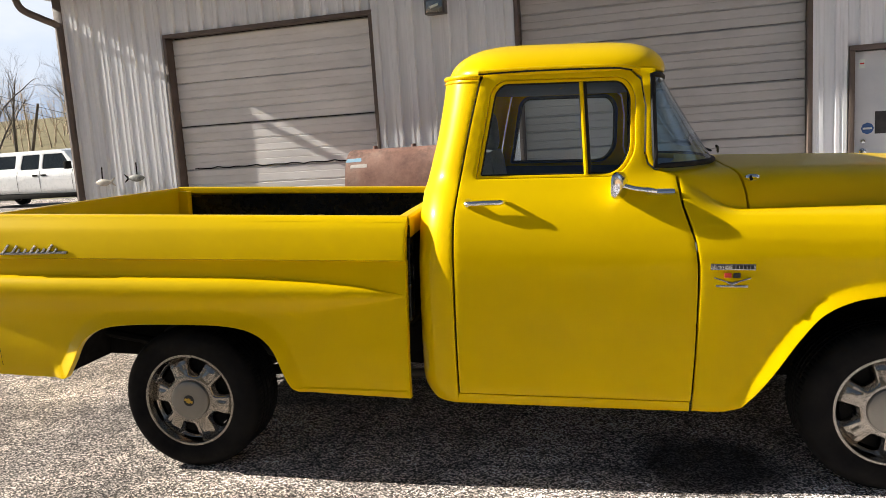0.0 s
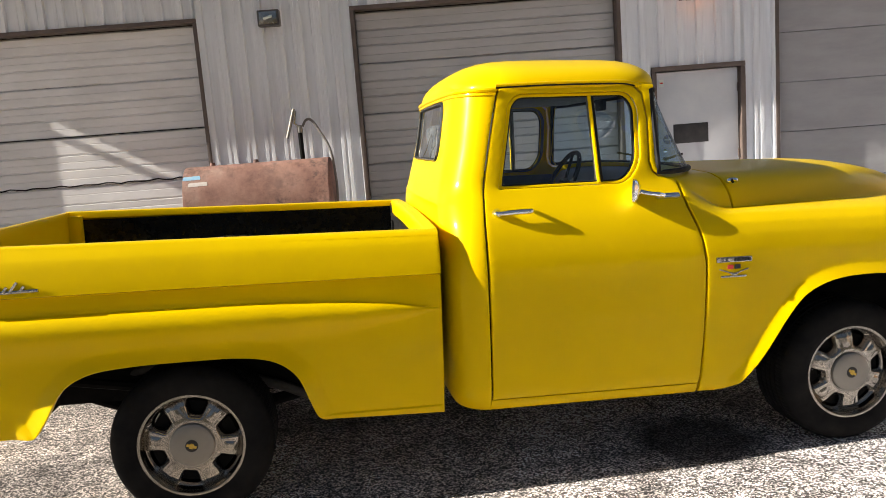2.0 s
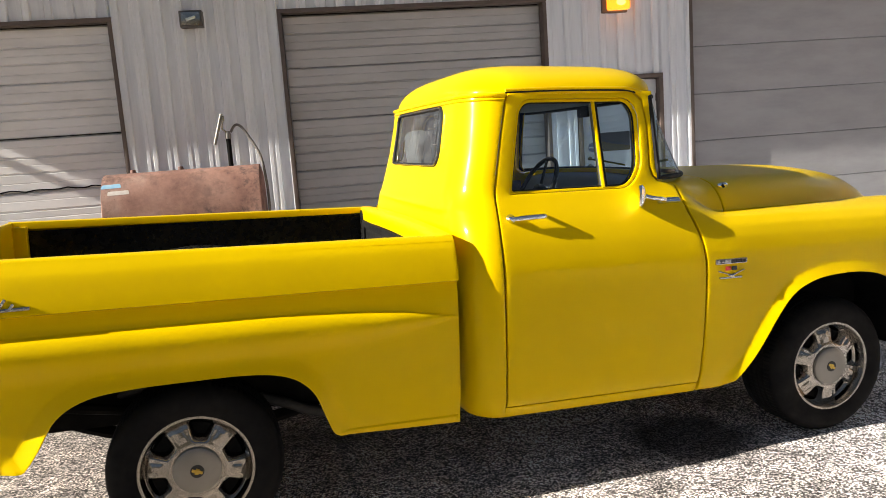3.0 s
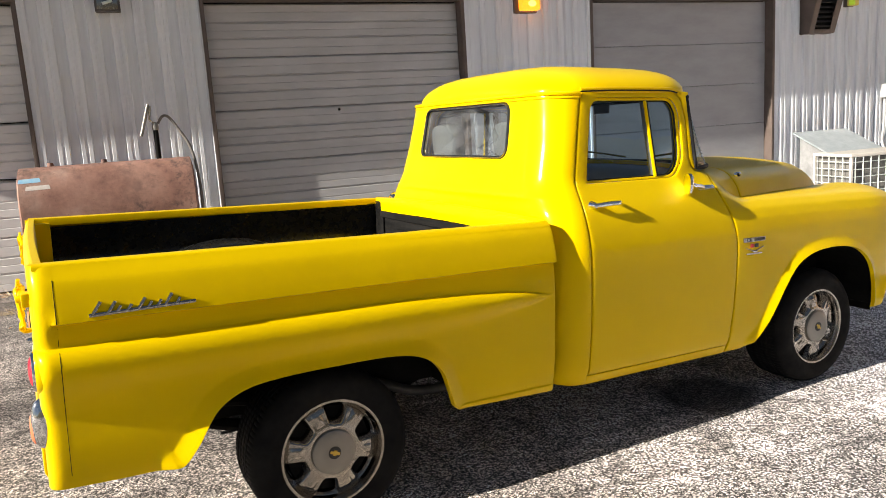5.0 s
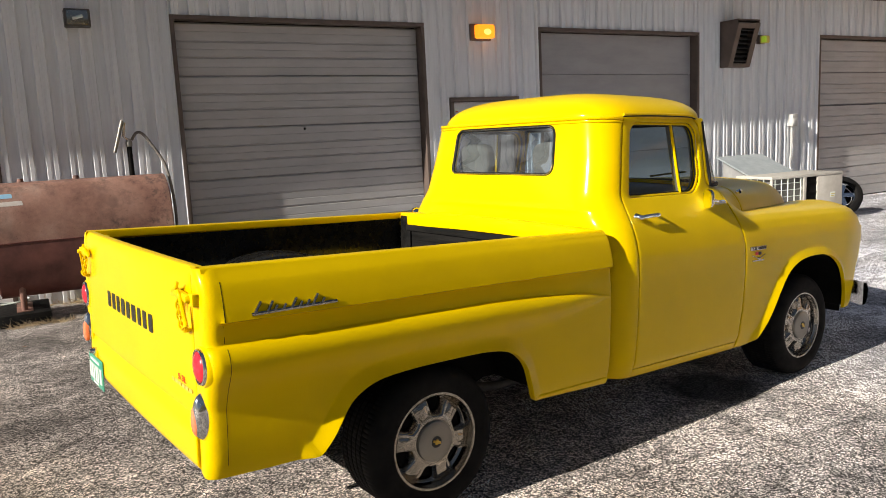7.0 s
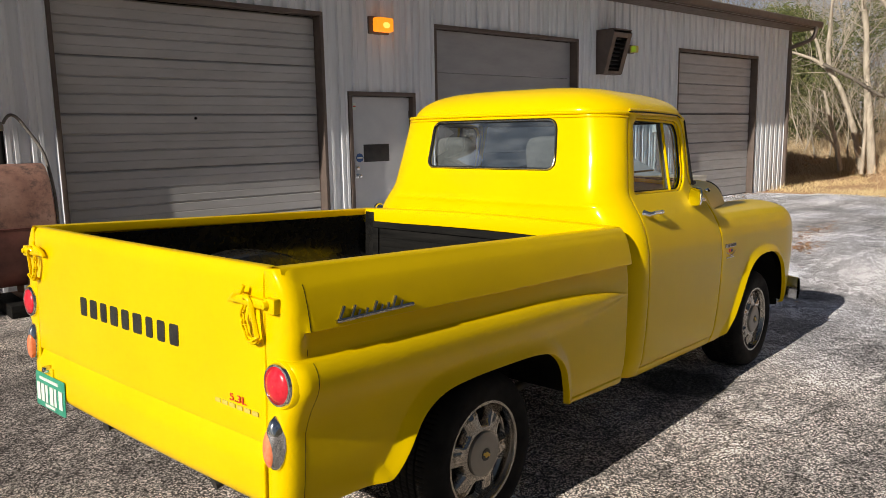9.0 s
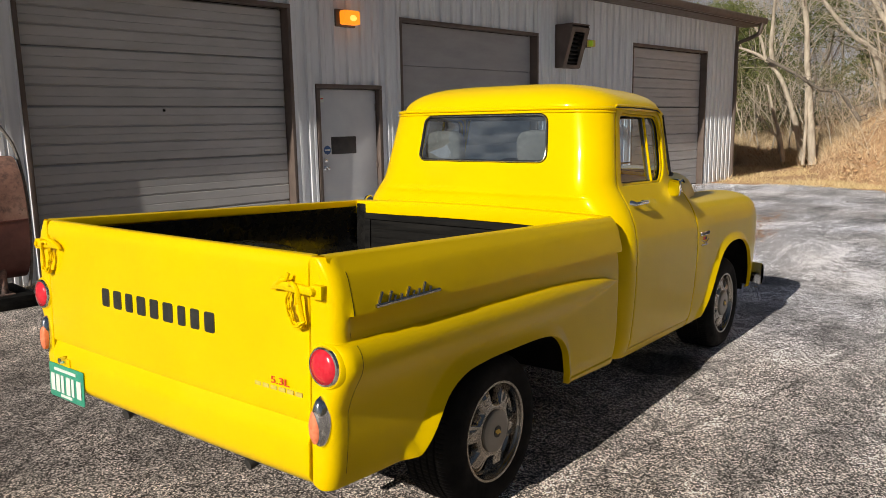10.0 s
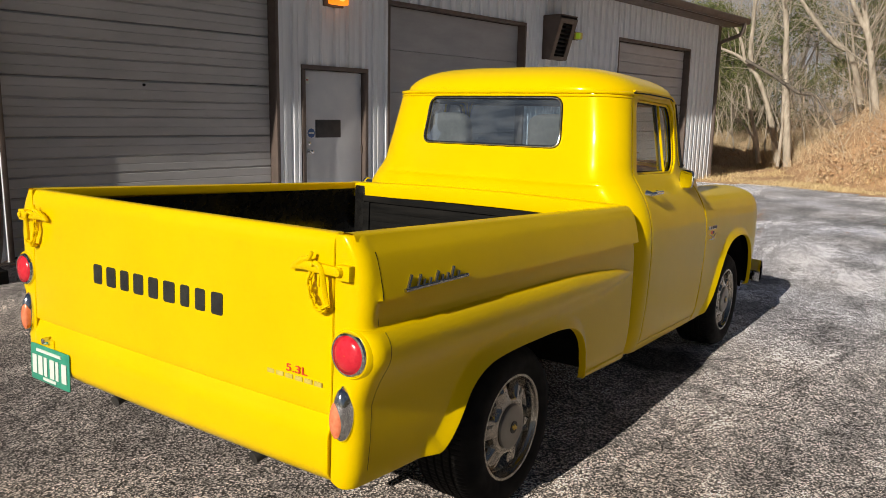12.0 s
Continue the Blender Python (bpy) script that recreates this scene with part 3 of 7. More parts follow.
gate = part("tailgate", panel(rounded([(-GATE_W, 0.622), (GATE_W, 0.622), (GATE_W, 1.148), (-GATE_W, 1.148)], 0.008), place_gate, 0.022, flange=0.022, soften=0.005), YELLOW, truck)


def place_valance(u, v, d):
    crown = 0.012 * (1 - (u / 0.9) ** 2)
    step = 0.020 * np.clip((v - 0.563) / 0.05, 0, 1)
    under = 0.05 * np.clip((0.460 - v) / 0.055, 0, 1) ** 2
    return np.stack([GATE_X - crown - 0.010 + step + under + d, u, v], 1)


valance = part("tail_valance", panel([(-GATE_W, 0.410), (GATE_W, 0.410), (GATE_W, 0.619), (-GATE_W, 0.619)], place_valance, 0.02, rows=(0.563, 0.613), flange=0.02), YELLOW, truck)
part("tailgate_inner", boxed(GATE_X + 0.006, GATE_X + 0.040, -0.815, 0.815, 0.64, 1.147, 0.012), YELLOW, truck)

# a row of plain blocks where the maker's name is painted
widths = [0.055, 0.058, 0.050, 0.058, 0.054, 0.062, 0.046, 0.050, 0.056]
span = 0.745
gap = (span - sum(widths)) / 8
y = span / 2 + 0.024
for w in widths:
    part("lettering_block", panel(rounded([(y - w, 0.836), (y, 0.836), (y, 0.908), (y - w, 0.908)], 0.010, 3), lambda u, v, d: place_gate(u, v, d) - np.array([0.0035, 0, 0]), 0.02, flange=0.003, soften=0.001), BLACKPAINT, gate, "black painted lettering block")
    y -= w + gap
rear_m = Matrix(((0, 0, -1, 0), (-1, 0, 0, 0), (0, 1, 0, 0), (0, 0, 0, 1)))  # text plane onto the rear face
stroke_text("5.3L", 0.043, 0.001, REDINK, "decal_number", gate, Matrix.Translation((GATE_X - 0.0085, -0.682, 0.722)) @ rear_m @ Matrix.Diagonal((1.25, 0.75, 1, 1)), "red engine size decal")
for k in range(6):
    y0 = -0.556 - k * 0.040
    part("decal_bar", boxed(GATE_X - 0.0085, GATE_X - 0.004, y0 - 0.030, y0, 0.700, 0.713), GREYINK, gate, "faded grey decal bar")

# chains, hooks and pins of the tailgate, all painted over
for side in (-1, 1):
    gx = GATE_X - 0.010
    bm = bmesh.new()
    rings = []
    for y, z, h, t in ((0.668, 1.036, 0.003, 0.006), (0.690, 1.047, 0.011, 0.009), (0.72, 1.052, 0.014, 0.011), (0.77, 1.049, 0.014, 0.011), (0.82, 1.047, 0.013, 0.010), (0.868, 1.046, 0.013, 0.010)):
        rings.append([(gx - 0.012 + t * c, side * y, z + h * q) for c, q in ((-1, -0.7), (-0.7, -1), (0.7, -1), (1, -0.7), (1, 0.7), (0.7, 1), (-0.7, 1), (-1, 0.7))])
    loft(bm, rings, caps=True)
    latch = part("tailgate_latch", bm, YELLOW, truck)
    part("bracket", boxed(gx - 0.014, gx + 0.012, min(side * 0.846, side * 0.896), max(side * 0.846, side * 0.896), 1.022, 1.066, 0.006), YELLOW, latch)
    part("pin", lathe(bmesh.new(), [(0.001, -0.030), (0.010, -0.028), (0.013, -0.018), (0.013, 0.0)], "x", 14, Matrix.Translation((gx, side * 0.862, 1.046))), YELLOW, latch)
    part("hook", tube(bmesh.new(), catmull([(gx - 0.014, side * 0.700, 1.052), (gx - 0.018, side * 0.722, 1.066), (gx - 0.020, side * 0.748, 1.074), (gx - 0.018, side * 0.757, 1.092)], 5), [0.010] * 6 + [0.008] * 5 + [0.006] * 5, 8), YELLOW, latch)
    strap = tube(bmesh.new(), catmull([(gx - 0.020, side * 0.762, 1.056), (gx - 0.028, side * 0.782, 1.064), (gx - 0.026, side * 0.803, 1.045), (gx - 0.020, side * 0.808, 1.00), (gx - 0.016, side * 0.812, 0.965), (gx - 0.016, side * 0.818, 0.945)], 6), 0.008, 8, flat=0.7)
    part("strap", strap, YELLOW, latch)
    part("staple", tube(bmesh.new(), [(gx - 0.006, side * 0.775, 1.030), (gx - 0.010, side * 0.777, 0.995)], 0.005, 6), YELLOW, latch)
    drop = catmull([(gx - 0.016, side * 0.758, 1.040), (gx - 0.018, side * 0.748, 1.005), (gx - 0.018, side * 0.758, 0.968), (gx - 0.018, side * 0.778, 0.938), (gx - 0.018, side * 0.796, 0.934), (gx - 0.018, side * 0.816, 0.944)], 8)
    for k in range(2, len(drop) - 2, 4):
        p, d = drop[k], (drop[k + 2] - drop[k - 2]).normalized()
        flat_ = Vector((1, 0, 0)) if (k // 4) % 2 else Vector((1, 0, 0)).cross(d)
        link = [p + d * 0.0155 * math.cos(q) + flat_ * 0.0075 * math.sin(q) for q in np.linspace(0, 2 * math.pi, 12, endpoint=False)]
        part("chain_link", tube(bmesh.new(), link, 0.0034, 6, closed=True), YELLOW, latch)
    part("chain_end", lathe(bmesh.new(), [(0.001, -0.020), (0.009, -0.018), (0.011, -0.006), (0.008, 0.008), (0.001, 0.010)], "x", 12, Matrix.Translation((gx, side * 0.790, 0.929)) @ Matrix.Diagonal((1, 1.5, 0.8, 1))), YELLOW, latch)

# ---- tail lamps


def tail_lamps(side):
    at = Matrix.Translation((GATE_X - 0.002, side * 0.888, 0.818))
    lamp = part("tail_lamp", lathe(bmesh.new(), [(0.050, 0.03), (0.064, 0.012), (0.0645, -0.006), (0.061, -0.012), (0.055, -0.013), (0.052, -0.006), (0.050, 0.0)], "x", 48, at), CHROME, truck, "round tail lamp with chrome ring")
    part("pod", lathe(bmesh.new(), [(0.063, -0.002), (0.068, -0.004), (0.073, 0.002), (0.078, 0.016), (0.078, 0.05)], "x", 48, at), YELLOW, lamp)
    part("lens", lathe(bmesh.new(), [(0.053, -0.004), (0.050, -0.012), (0.040, -0.019), (0.025, -0.023), (0.001, -0.025)], "x", 48, at), RED, lamp, "red glass lens")
    ov = Matrix.Translation((GATE_X, side * 0.868, 0.640)) @ Matrix.Diagonal((1, 0.37, 1, 1))
    cup = part("reverse_lamp", lathe(bmesh.new(), [(0.070, 0.03), (0.082, 0.006), (0.083, -0.006), (0.072, -0.020), (0.055, -0.028), (0.03, -0.033), (0.001, -0.034)], "x", 48, ov), CHROME, truck, "oval chrome lamp housing")
    part("lens", lathe(bmesh.new(), [(0.050, -0.012), (0.048, -0.026), (0.036, -0.033), (0.02, -0.036), (0.001, -0.037)], "x", 40, Matrix.Translation((GATE_X - 0.002, side * 0.862, 0.628)) @ Matrix.Diagonal((1, 0.50, 1.12, 1))), ORANGE, cup, "faded orange lens")


tail_lamps(-1), tail_lamps(1)

# ---- number plate under the gate
plate = part("number_plate", panel(rounded([(0.530, 0.376), (0.830, 0.376), (0.830, 0.526), (0.530, 0.526)], 0.012), lambda u, v, d: np.stack([np.full_like(u, -0.994) + d, u, v], 1), 0.03, flange=0.003, soften=0.002), GREENPLATE, truck, "green number plate with pale bars")
for k, w in enumerate((0.034, 0.034, 0.024, 0.034, 0.022, 0.036)):
    y1 = 0.807 - k * 0.045
    part("plate_bar", boxed(-0.9975, -0.9935, y1 - w, y1, 0.405, 0.482), PALEINK, plate)
for z0, z1, y0, y1 in ((0.499, 0.511, 0.585, 0.775), (0.387, 0.398, 0.625, 0.725)):
    part("plate_bar", boxed(-0.9975, -0.9935, y0, y1, z0, z1), PALEINK, plate)
part("plate_bracket", boxed(-0.990, -0.975, 0.65, 0.71, 0.44, 0.56, 0.004), YELLOW, truck)
part("plate_lamp", lathe(bmesh.new(), [(0.001, -0.02), (0.012, -0.018), (0.016, 0.0), (0.016, 0.02)], "x", 20, Matrix.Translation((-0.995, 0.69, 0.556))), CHROME, truck)

# script badge on the bed side, drawn as plain slanted strokes on a bar
bm = bmesh.new()
hb = lambda x, z: float(bed_half(np.array([x]), np.array([z]))[0])


def on_bed(x, z, o=0.006):
    return (x, -hb(x, z) - o, z)


x = -0.800
for k, (h, w) in enumerate(((0.052, 0.046), (0.046, 0.026), (0.024, 0.032), (0.024, 0.032), (0.044, 0.030), (0.024, 0.028), (0.026, 0.024), (0.048, 0.036), (0.024, 0.034))):
    z0 = 0.986 + 0.022 * (x + 0.80)
    h, lean = 0.72 * h, 0.50 * h
    tube(bm, [on_bed(x, z0), on_bed(x + lean, z0 + h)], 0.0055, 6)
    x += w
tube(bm, [on_bed(q, 0.984 + 0.022 * (q + 0.80), 0.004) for q in np.linspace(-0.81, -0.485, 24)], 0.0065, 6)
part("script_badge", bm, BADGESILVER, truck, "tarnished silver script badge")

# seam between the bed side and the tail post
for z0, z1 in ((0.46, 0.70), (0.70, 0.955), (0.968, 1.10)):
    zz = np.linspace(z0, z1, 24)
    xx = np.full(24, -0.902)
    part("post_seam", tube(bmesh.new(), [tuple(p) for p in place_bed(xx, bed_w(xx, zz), np.full(24, 0.0008))], 0.0014, 6), GAP, truck)

# the far side of the box stands a little further out than the near one
FAR = 0.035
for ob in list(truck.children):
    ys = [v.co.y for v in ob.data.vertices]
    if min(ys) > 0.45:
        ob.location.y += FAR
    elif max(ys) > 0.6:
        for piece in (ob, *(c for c in ob.children if c.name.startswith(("plank", "board_rim")))):
            for v in piece.data.vertices:
                v.co.y += FAR * max(0.0, v.co.y) / 0.82

# ---- cab
cab_half = smooth_table([(0.335, 0.862), (0.372, 0.893), (0.45, 0.920), (0.6, 0.936), (0.75, 0.944), (0.9, 0.946), (1.0, 0.941), (1.08, 0.924), (1.15, 0.896), (1.20, 0.865), (1.24, 0.836), (1.268, 0.816), (1.29, 0.804), (1.65, 0.748), (1.72, 0.735)], 0.012, 0.3, 1.8)
door_rear = smooth_table([(0.38, 1.217), (0.96, 1.207), (1.134, 1.206), (1.29, 1.222), (1.5, 1.262), (1.66, 1.298), (1.72, 1.312)], 0.03, 0.3, 1.8)
cab_back = smooth_table([(0.34, 1.11), (0.385, 1.064), (0.44, 1.047), (0.9, 1.043), (1.10, 1.040), (1.15, 1.038), (1.22, 1.043), (1.32, 1.066), (1.45, 1.098), (1.6, 1.122), (1.72, 1.135)], 0.03, 0.3, 1.8)
CORNER, FLAT = 0.30, 0.60


def place_shell(u, v, d):
    """Rear half of the cab: u runs from one door edge round the back to the other."""
    far = u > CORNER + FLAT
    w = np.where(far, 2 * (CORNER + FLAT) - u, u)
    h, xd, xb = cab_half(v), door_rear(v) - 0.005, cab_back(v)
    xb = xb - 0.006 * np.exp(-((v - 1.222) / 0.010) ** 2) * np.clip(w / CORNER - 0.3, 0, 1)
    rb = 0.21 - 0.06 * np.clip((1.20 - v) / 0.3, 0, 1)
    a = np.clip(w / CORNER, 0, 1) * np.pi / 2
    run = np.clip((w - CORNER) / FLAT, 0, 1)
    x = xd - (xd - xb - d) * np.sin(a) - 0.012 * (1 - (1 - run) ** 2)
    y = np.where(w < CORNER, (h - rb) + (rb - d) * np.cos(a), (h - rb) * (1 - run))
    return np.stack([x, np.where(far, y, -y), v], 1)


def u_of(y, v):
    return CORNER + FLAT * (1 - y / (float(cab_half(v)) - 0.21))


FULL = 2 * (CORNER + FLAT)
rw = [(u_of(0.446, 1.41), 1.400), (FULL - u_of(0.446, 1.41), 1.400), (FULL - u_of(0.428, 1.64), 1.655), (u_of(0.428, 1.64), 1.655)]
RW = rounded(rw, 0.055, 8)
shell = part("cab_shell", panel([(0, 0.364), (FULL, 0.364), (FULL, 1.690), (0, 1.690)], place_shell, 0.022, holes=[RW], rows=(1.206, 1.214, 1.222, 1.230, 1.238), flange=0.02, soften=0.003), YELLOW, truck)


def along(loop, place, d, step=0.02):
    q = np.array(densify(loop, step))
    return [tuple(p) for p in place(q[:, 0], q[:, 1], np.full(len(q), d))]


part("rear_window_seal", tube(bmesh.new(), along(RW, place_shell, 0.001), 0.0085, 8, closed=True), SEAL, truck, "black rubber window seal")
part("rear_window_trim", tube(bmesh.new(), along(RW, place_shell, -0.0065), 0.0042, 6, closed=True), BADGESILVER, truck, "thin silver trim")
pane = part("rear_window", panel(RW, lambda u, v, d: place_shell(u, v, d + 0.004), 0.03, flange=0, soften=0.001), GLASS_BACK, truck, "clear rear window")

# rolled seam round the back of the cab, below the roof
for z, r in ((1.688, 0.009), (1.668, 0.004)):
    q = np.linspace(0.0, FULL, 90)
    pts = place_shell(q, np.full(90, z), np.full(90, -0.003))
    part("cab_seam", tube(bmesh.new(), [tuple(p) for p in pts], r, 8), YELLOW, truck)


def place_side(u, v, d):
    return np.stack([u, -(cab_half(v) - d), v], 1)


# sill under the door, and the pillar ahead of it
part_sill = panel([(1.208, 0.363), (2.120, 0.366), (2.120, 0.410), (1.213, 0.410)], place_side, 0.02, flange=0.02, soften=0.003)
sill_far = mirrored(part_sill)
part("sill", part_sill, YELLOW, truck), part("sill", sill_far, YELLOW, truck)
pillar = panel([(1.885, 1.702), (1.985, 1.695), (1.975, 1.50), (1.972, 1.40), (1.980, 1.345), (2.000, 1.320), (1.990, 1.308), (1.961, 1.330), (1.949, 1.37), (1.951, 1.55), (1.932, 1.662)], place_side, 0.015, flange=0.03, soften=0.004)
pillar_far = mirrored(pillar)
part("windscreen_pillar", pillar, YELLOW, truck), part("windscreen_pillar", pillar_far, YELLOW, truck)

DOOR = [(float(door_rear(z)) + 0.002, z) for z in np.linspace(0.412, 1.66, 32)] + [(1.318, 1.695), (1.36, 1.703), (1.80, 1.706), (1.885, 1.696), (1.928, 1.652), (1.945, 1.55), (1.943, 1.37), (1.955, 1.328), (1.982, 1.305), (2.048, 1.292), (2.060, 1.282), (2.070, 1.22), (2.078, 1.17), (2.098, 1.11), (2.121, 1.04), (2.133, 0.95), (2.134, 0.85), (2.130, 0.60), (2.123, 0.412)]
WINDOW = rounded([(1.284, 1.277), (1.845, 1.281), (1.908, 1.365), (1.910, 1.605), (1.868, 1.668), (1.385, 1.668), (1.345, 1.63)], [0.012, 0.05, 0.05, 0.05, 0.04, 0.03, 0.03], 6)
INNER = rounded([(1.300, 1.289), (1.836, 1.293), (1.890, 1.372), (1.892, 1.600), (1.856, 1.654), (1.392, 1.654), (1.360, 1.622)], [0.012, 0.05, 0.05, 0.05, 0.04, 0.03, 0.03], 6)


def make_door(flip):
    keep = (lambda b: mirrored(b)) if flip else (lambda b: b)
    s = 1 if flip else -1
    door = part("cab_door", keep(panel(DOOR, place_side, 0.021, holes=[WINDOW], flange=0.014, soften=0.005, hole_flange=0.006)), YELLOW, truck)
    # stepped inner frame round the glass
    part("window_frame", keep(panel(WINDOW, lambda u, v, d: place_side(u, v, d + 0.012), 0.014, holes=[INNER], flange=0.0, soften=0.004, hole_flange=0.02)), YELLOW, door)
    part("vent_bar", tube(bmesh.new(), [(p[0], p[1] * (1 if s < 0 else -1), p[2]) for p in place_side(np.linspace(1.722, 1.700, 8), np.linspace(1.29, 1.652, 8), np.full(8, 0.014))], 0.008, 8), YELLOW, door)
    part("vent_seal", tube(bmesh.new(), [(p[0], p[1] * (1 if s < 0 else -1), p[2]) for p in place_side(np.linspace(1.737, 1.715, 8), np.linspace(1.29, 1.652, 8), np.full(8, 0.018))], 0.006, 6), SEAL, door)
    part("window_seal", tube(bmesh.new(), [(p[0], p[1] * (1 if s < 0 else -1), p[2]) for p in along(INNER, place_side, 0.022)], 0.006, 6, closed=True), SEAL, door)
    part("door_glass", keep(panel(INNER, lambda u, v, d: place_side(u, v, d + 0.028), 0.04, flange=0, soften=0.001)), GLASS, door, "clear side window")
    part("door_lining", keep(panel([(1.235, 0.44), (2.10, 0.44), (2.10, 0.98), (1.97, 1.26), (1.23, 1.262)], lambda u, v, d: place_side(u, v, d + 0.055), 0.05, flange=0.0, soften=0.001)), INTERIOR, door)
    # dark inside of the window frame and vent bar
    part("inner_frame", keep(panel(WINDOW, lambda u, v, d: place_side(u, v, d + 0.048), 0.02, holes=[INNER], flange=0.0, soften=0.004, hole_flange=0.0)), INTERIOR, door)
    part("vent_lining", tube(bmesh.new(), [(p[0], p[1] * (1 if s < 0 else -1), p[2]) for p in place_side(np.linspace(1.724, 1.702, 8), np.linspace(1.29, 1.652, 8), np.full(8, 0.036))], 0.011, 8), INTERIOR, door)
    # pull handle with its button
    hy = lambda z, o: s * (float(cab_half(z)) + o)
    base = part("door_handle", lathe(bmesh.new(), [(0.001, 0.034), (0.010, 0.033), (0.014, 0.026), (0.017, 0.012), (0.021, 0.0)], "y", 20, Matrix.Translation((1.262, hy(1.185, 0), 1.185)) @ Matrix.Diagonal((1, s, 1, 1))), CHROME, door, "chrome pull handle")
    part("grip", tube(bmesh.new(), catmull([(1.256, hy(1.185, 0.024), 1.185), (1.28, hy(1.185, 0.036), 1.188), (1.34, hy(1.185, 0.036), 1.191), (1.395, hy(1.185, 0.036), 1.192), (1.408, hy(1.185, -0.003), 1.192)], 5), [0.010] * 6 + [0.011] * 10 + [0.008] * 5, 10), CHROME, base)
    return door


door_near = make_door(False)
door_far = make_door(True)

# filler neck and cap on the far corner of the cab
part("filler_cap", lathe(bmesh.new(), [(0.001, 0.052), (0.026, 0.050), (0.036, 0.044), (0.038, 0.030), (0.031, 0.026), (0.030, -0.03)], "y", 20, pose(1.10, 0.860, 1.120, 12, 0, 0)), CHROME, truck, "chrome fuel filler cap")

# door mirror on its stalk
mirror = part("door_mirror", tube(bmesh.new(), catmull([(1.985, -0.852, 1.226), (1.955, -0.868, 1.232), (1.905, -0.882, 1.240), (1.868, -0.880, 1.250)], 6), [0.013] * 8 + [0.011] * 11, 12, flat=0.8), CHROME, truck, "small chrome door mirror")
part("mirror_foot", boxed(-0.055, 0.055, -0.012, 0.012, -0.013, 0.013, 0.010, pose(2.00, -0.852, 1.222, -38, 0, 0)), CHROME, mirror)
head_m = Matrix.Translation((1.845, -0.890, 1.252)) @ pose(0, 0, 0, 0, 1, -29.5) @ Matrix.Scale(1.12, 4)


def squircle(r, x, n=36):
    out = []
    for k in range(n):
        a = 2 * math.pi * k / n
        c, s_ = math.cos(a), math.sin(a)
        out.append(tuple(head_m @ Vector((x, r * 1.08 * math.copysign(abs(c) ** 0.6, c), r * math.copysign(abs(s_) ** 0.6, s_)))))
    return out


bm = bmesh.new()
loft(bm, [squircle(r, x) for r, x in ((0.002, 0.019), (0.020, 0.017), (0.038, 0.010), (0.046, 0.002), (0.046, -0.006), (0.042, -0.008))])
part("mirror_shell", bm, CHROME, mirror)
bm = bmesh.new()
loft(bm, [squircle(r, -0.0075 - (0.0422 ** 2 - r * r) / 4.0) for r in (0.0422, 0.0382, 0.034, 0.029, 0.024, 0.019, 0.014, 0.009, 0.004, 0.001)])
part("mirror_glass", bm, MIRROR, mirror)

# ---- roof: a soft dome with a visor over the windscreen
ROOF_C, ROOF_A, ROOF_FRONT, ROOF_B = 1.604, 0.488, 0.438, 0.752


def roof_ring(r, n=96):
    out = []
    for k in range(n):
        a = 2 * math.pi * k / n
        c, s = math.cos(a), math.sin(a)
        e = 2 / (4.2 + 4.0 * max(0.0, c) ** 0.7)
        x = ROOF_C + (ROOF_A if c < 0 else ROOF_FRONT) * r * math.copysign(abs(c) ** e, c)
        y = ROOF_B * r * math.copysign(abs(s) ** e, s)
        fore = min(1.0, max(0.0, (x - 1.25) / 0.75))
        z = 1.698 + 0.006 * fore + (0.150 - 0.021 * fore) * (1 - r ** (4.0 + 1.0 * fore)) ** (0.60 - 0.04 * fore)
        out.append((x, y, z))
    return out


bm = bmesh.new()
loft(bm, [roof_ring(r) for r in (1.0, 0.998, 0.992, 0.98, 0.96, 0.93, 0.89, 0.84, 0.77, 0.68, 0.56, 0.42, 0.26, 0.1, 0.01)])
edge = roof_ring(1.0)
loft(bm, [edge, [(ROOF_C + (x - ROOF_C) * 0.99, y * 0.99, z - 0.012) for x, y, z in edge], [(ROOF_C + (x - ROOF_C) * 0.93, y * 0.95, z - 0.014) for x, y, z in edge]])
roof = part("cab_roof", bm, YELLOW, truck)
bm = bmesh.new()
loft(bm, [[(ROOF_C + (x - ROOF_C) * k, y * k, z - 0.03) for x, y, z in edge] for k in (0.95, 0.7, 0.4, 0.02)])
part("headliner", bm, INTERIOR, truck)
for side in (-1, 1):
    pts = catmull([(1.295, side * 0.752, 1.703), (1.5, side * 0.759, 1.709), (1.8, side * 0.759, 1.709), (1.875, side * 0.755, 1.703), (1.925, side * 0.748, 1.690)], 6)
    part("drip_rail", tube(bmesh.new(), pts, 0.007, 8), YELLOW, truck)
    part("roof_seal", tube(bmesh.new(), [p + Vector((0, 0, -0.009)) for p in pts[:-4]], 0.004, 6), SEAL, truck)

# ---- front sections: cowl, wings and bonnet share them
side_f = smooth_table([(0.35, 0.880), (0.40, 0.912), (0.5, 0.934), (0.6, 0.942), (0.8, 0.949), (0.9, 0.949), (1.0, 0.945)], 0.012, 0.3, 1.05)
TOP_C = [(0.941, 1.0), (0.930, 1.06), (0.912, 1.12), (0.888, 1.17), (0.862, 1.208), (0.838, 1.238), (0.818, 1.262), (0.800, 1.285), (0.775, 1.300), (0.73, 1.312), (0.62, 1.325), (0.42, 1.338), (0.2, 1.345), (0.0, 1.347)]
VALLEY = 0.45


def top_curve(pts):
    c = catmull([(a, b, 0) for a, b in pts], 10)
    t = np.linspace(0, 1, len(c))
    hh, zz = np.array([p.x for p in c]), np.array([p.y for p in c])
    return lambda q: (np.interp(q, t, hh), np.interp(q, t, zz))


top_c = top_curve(TOP_C)
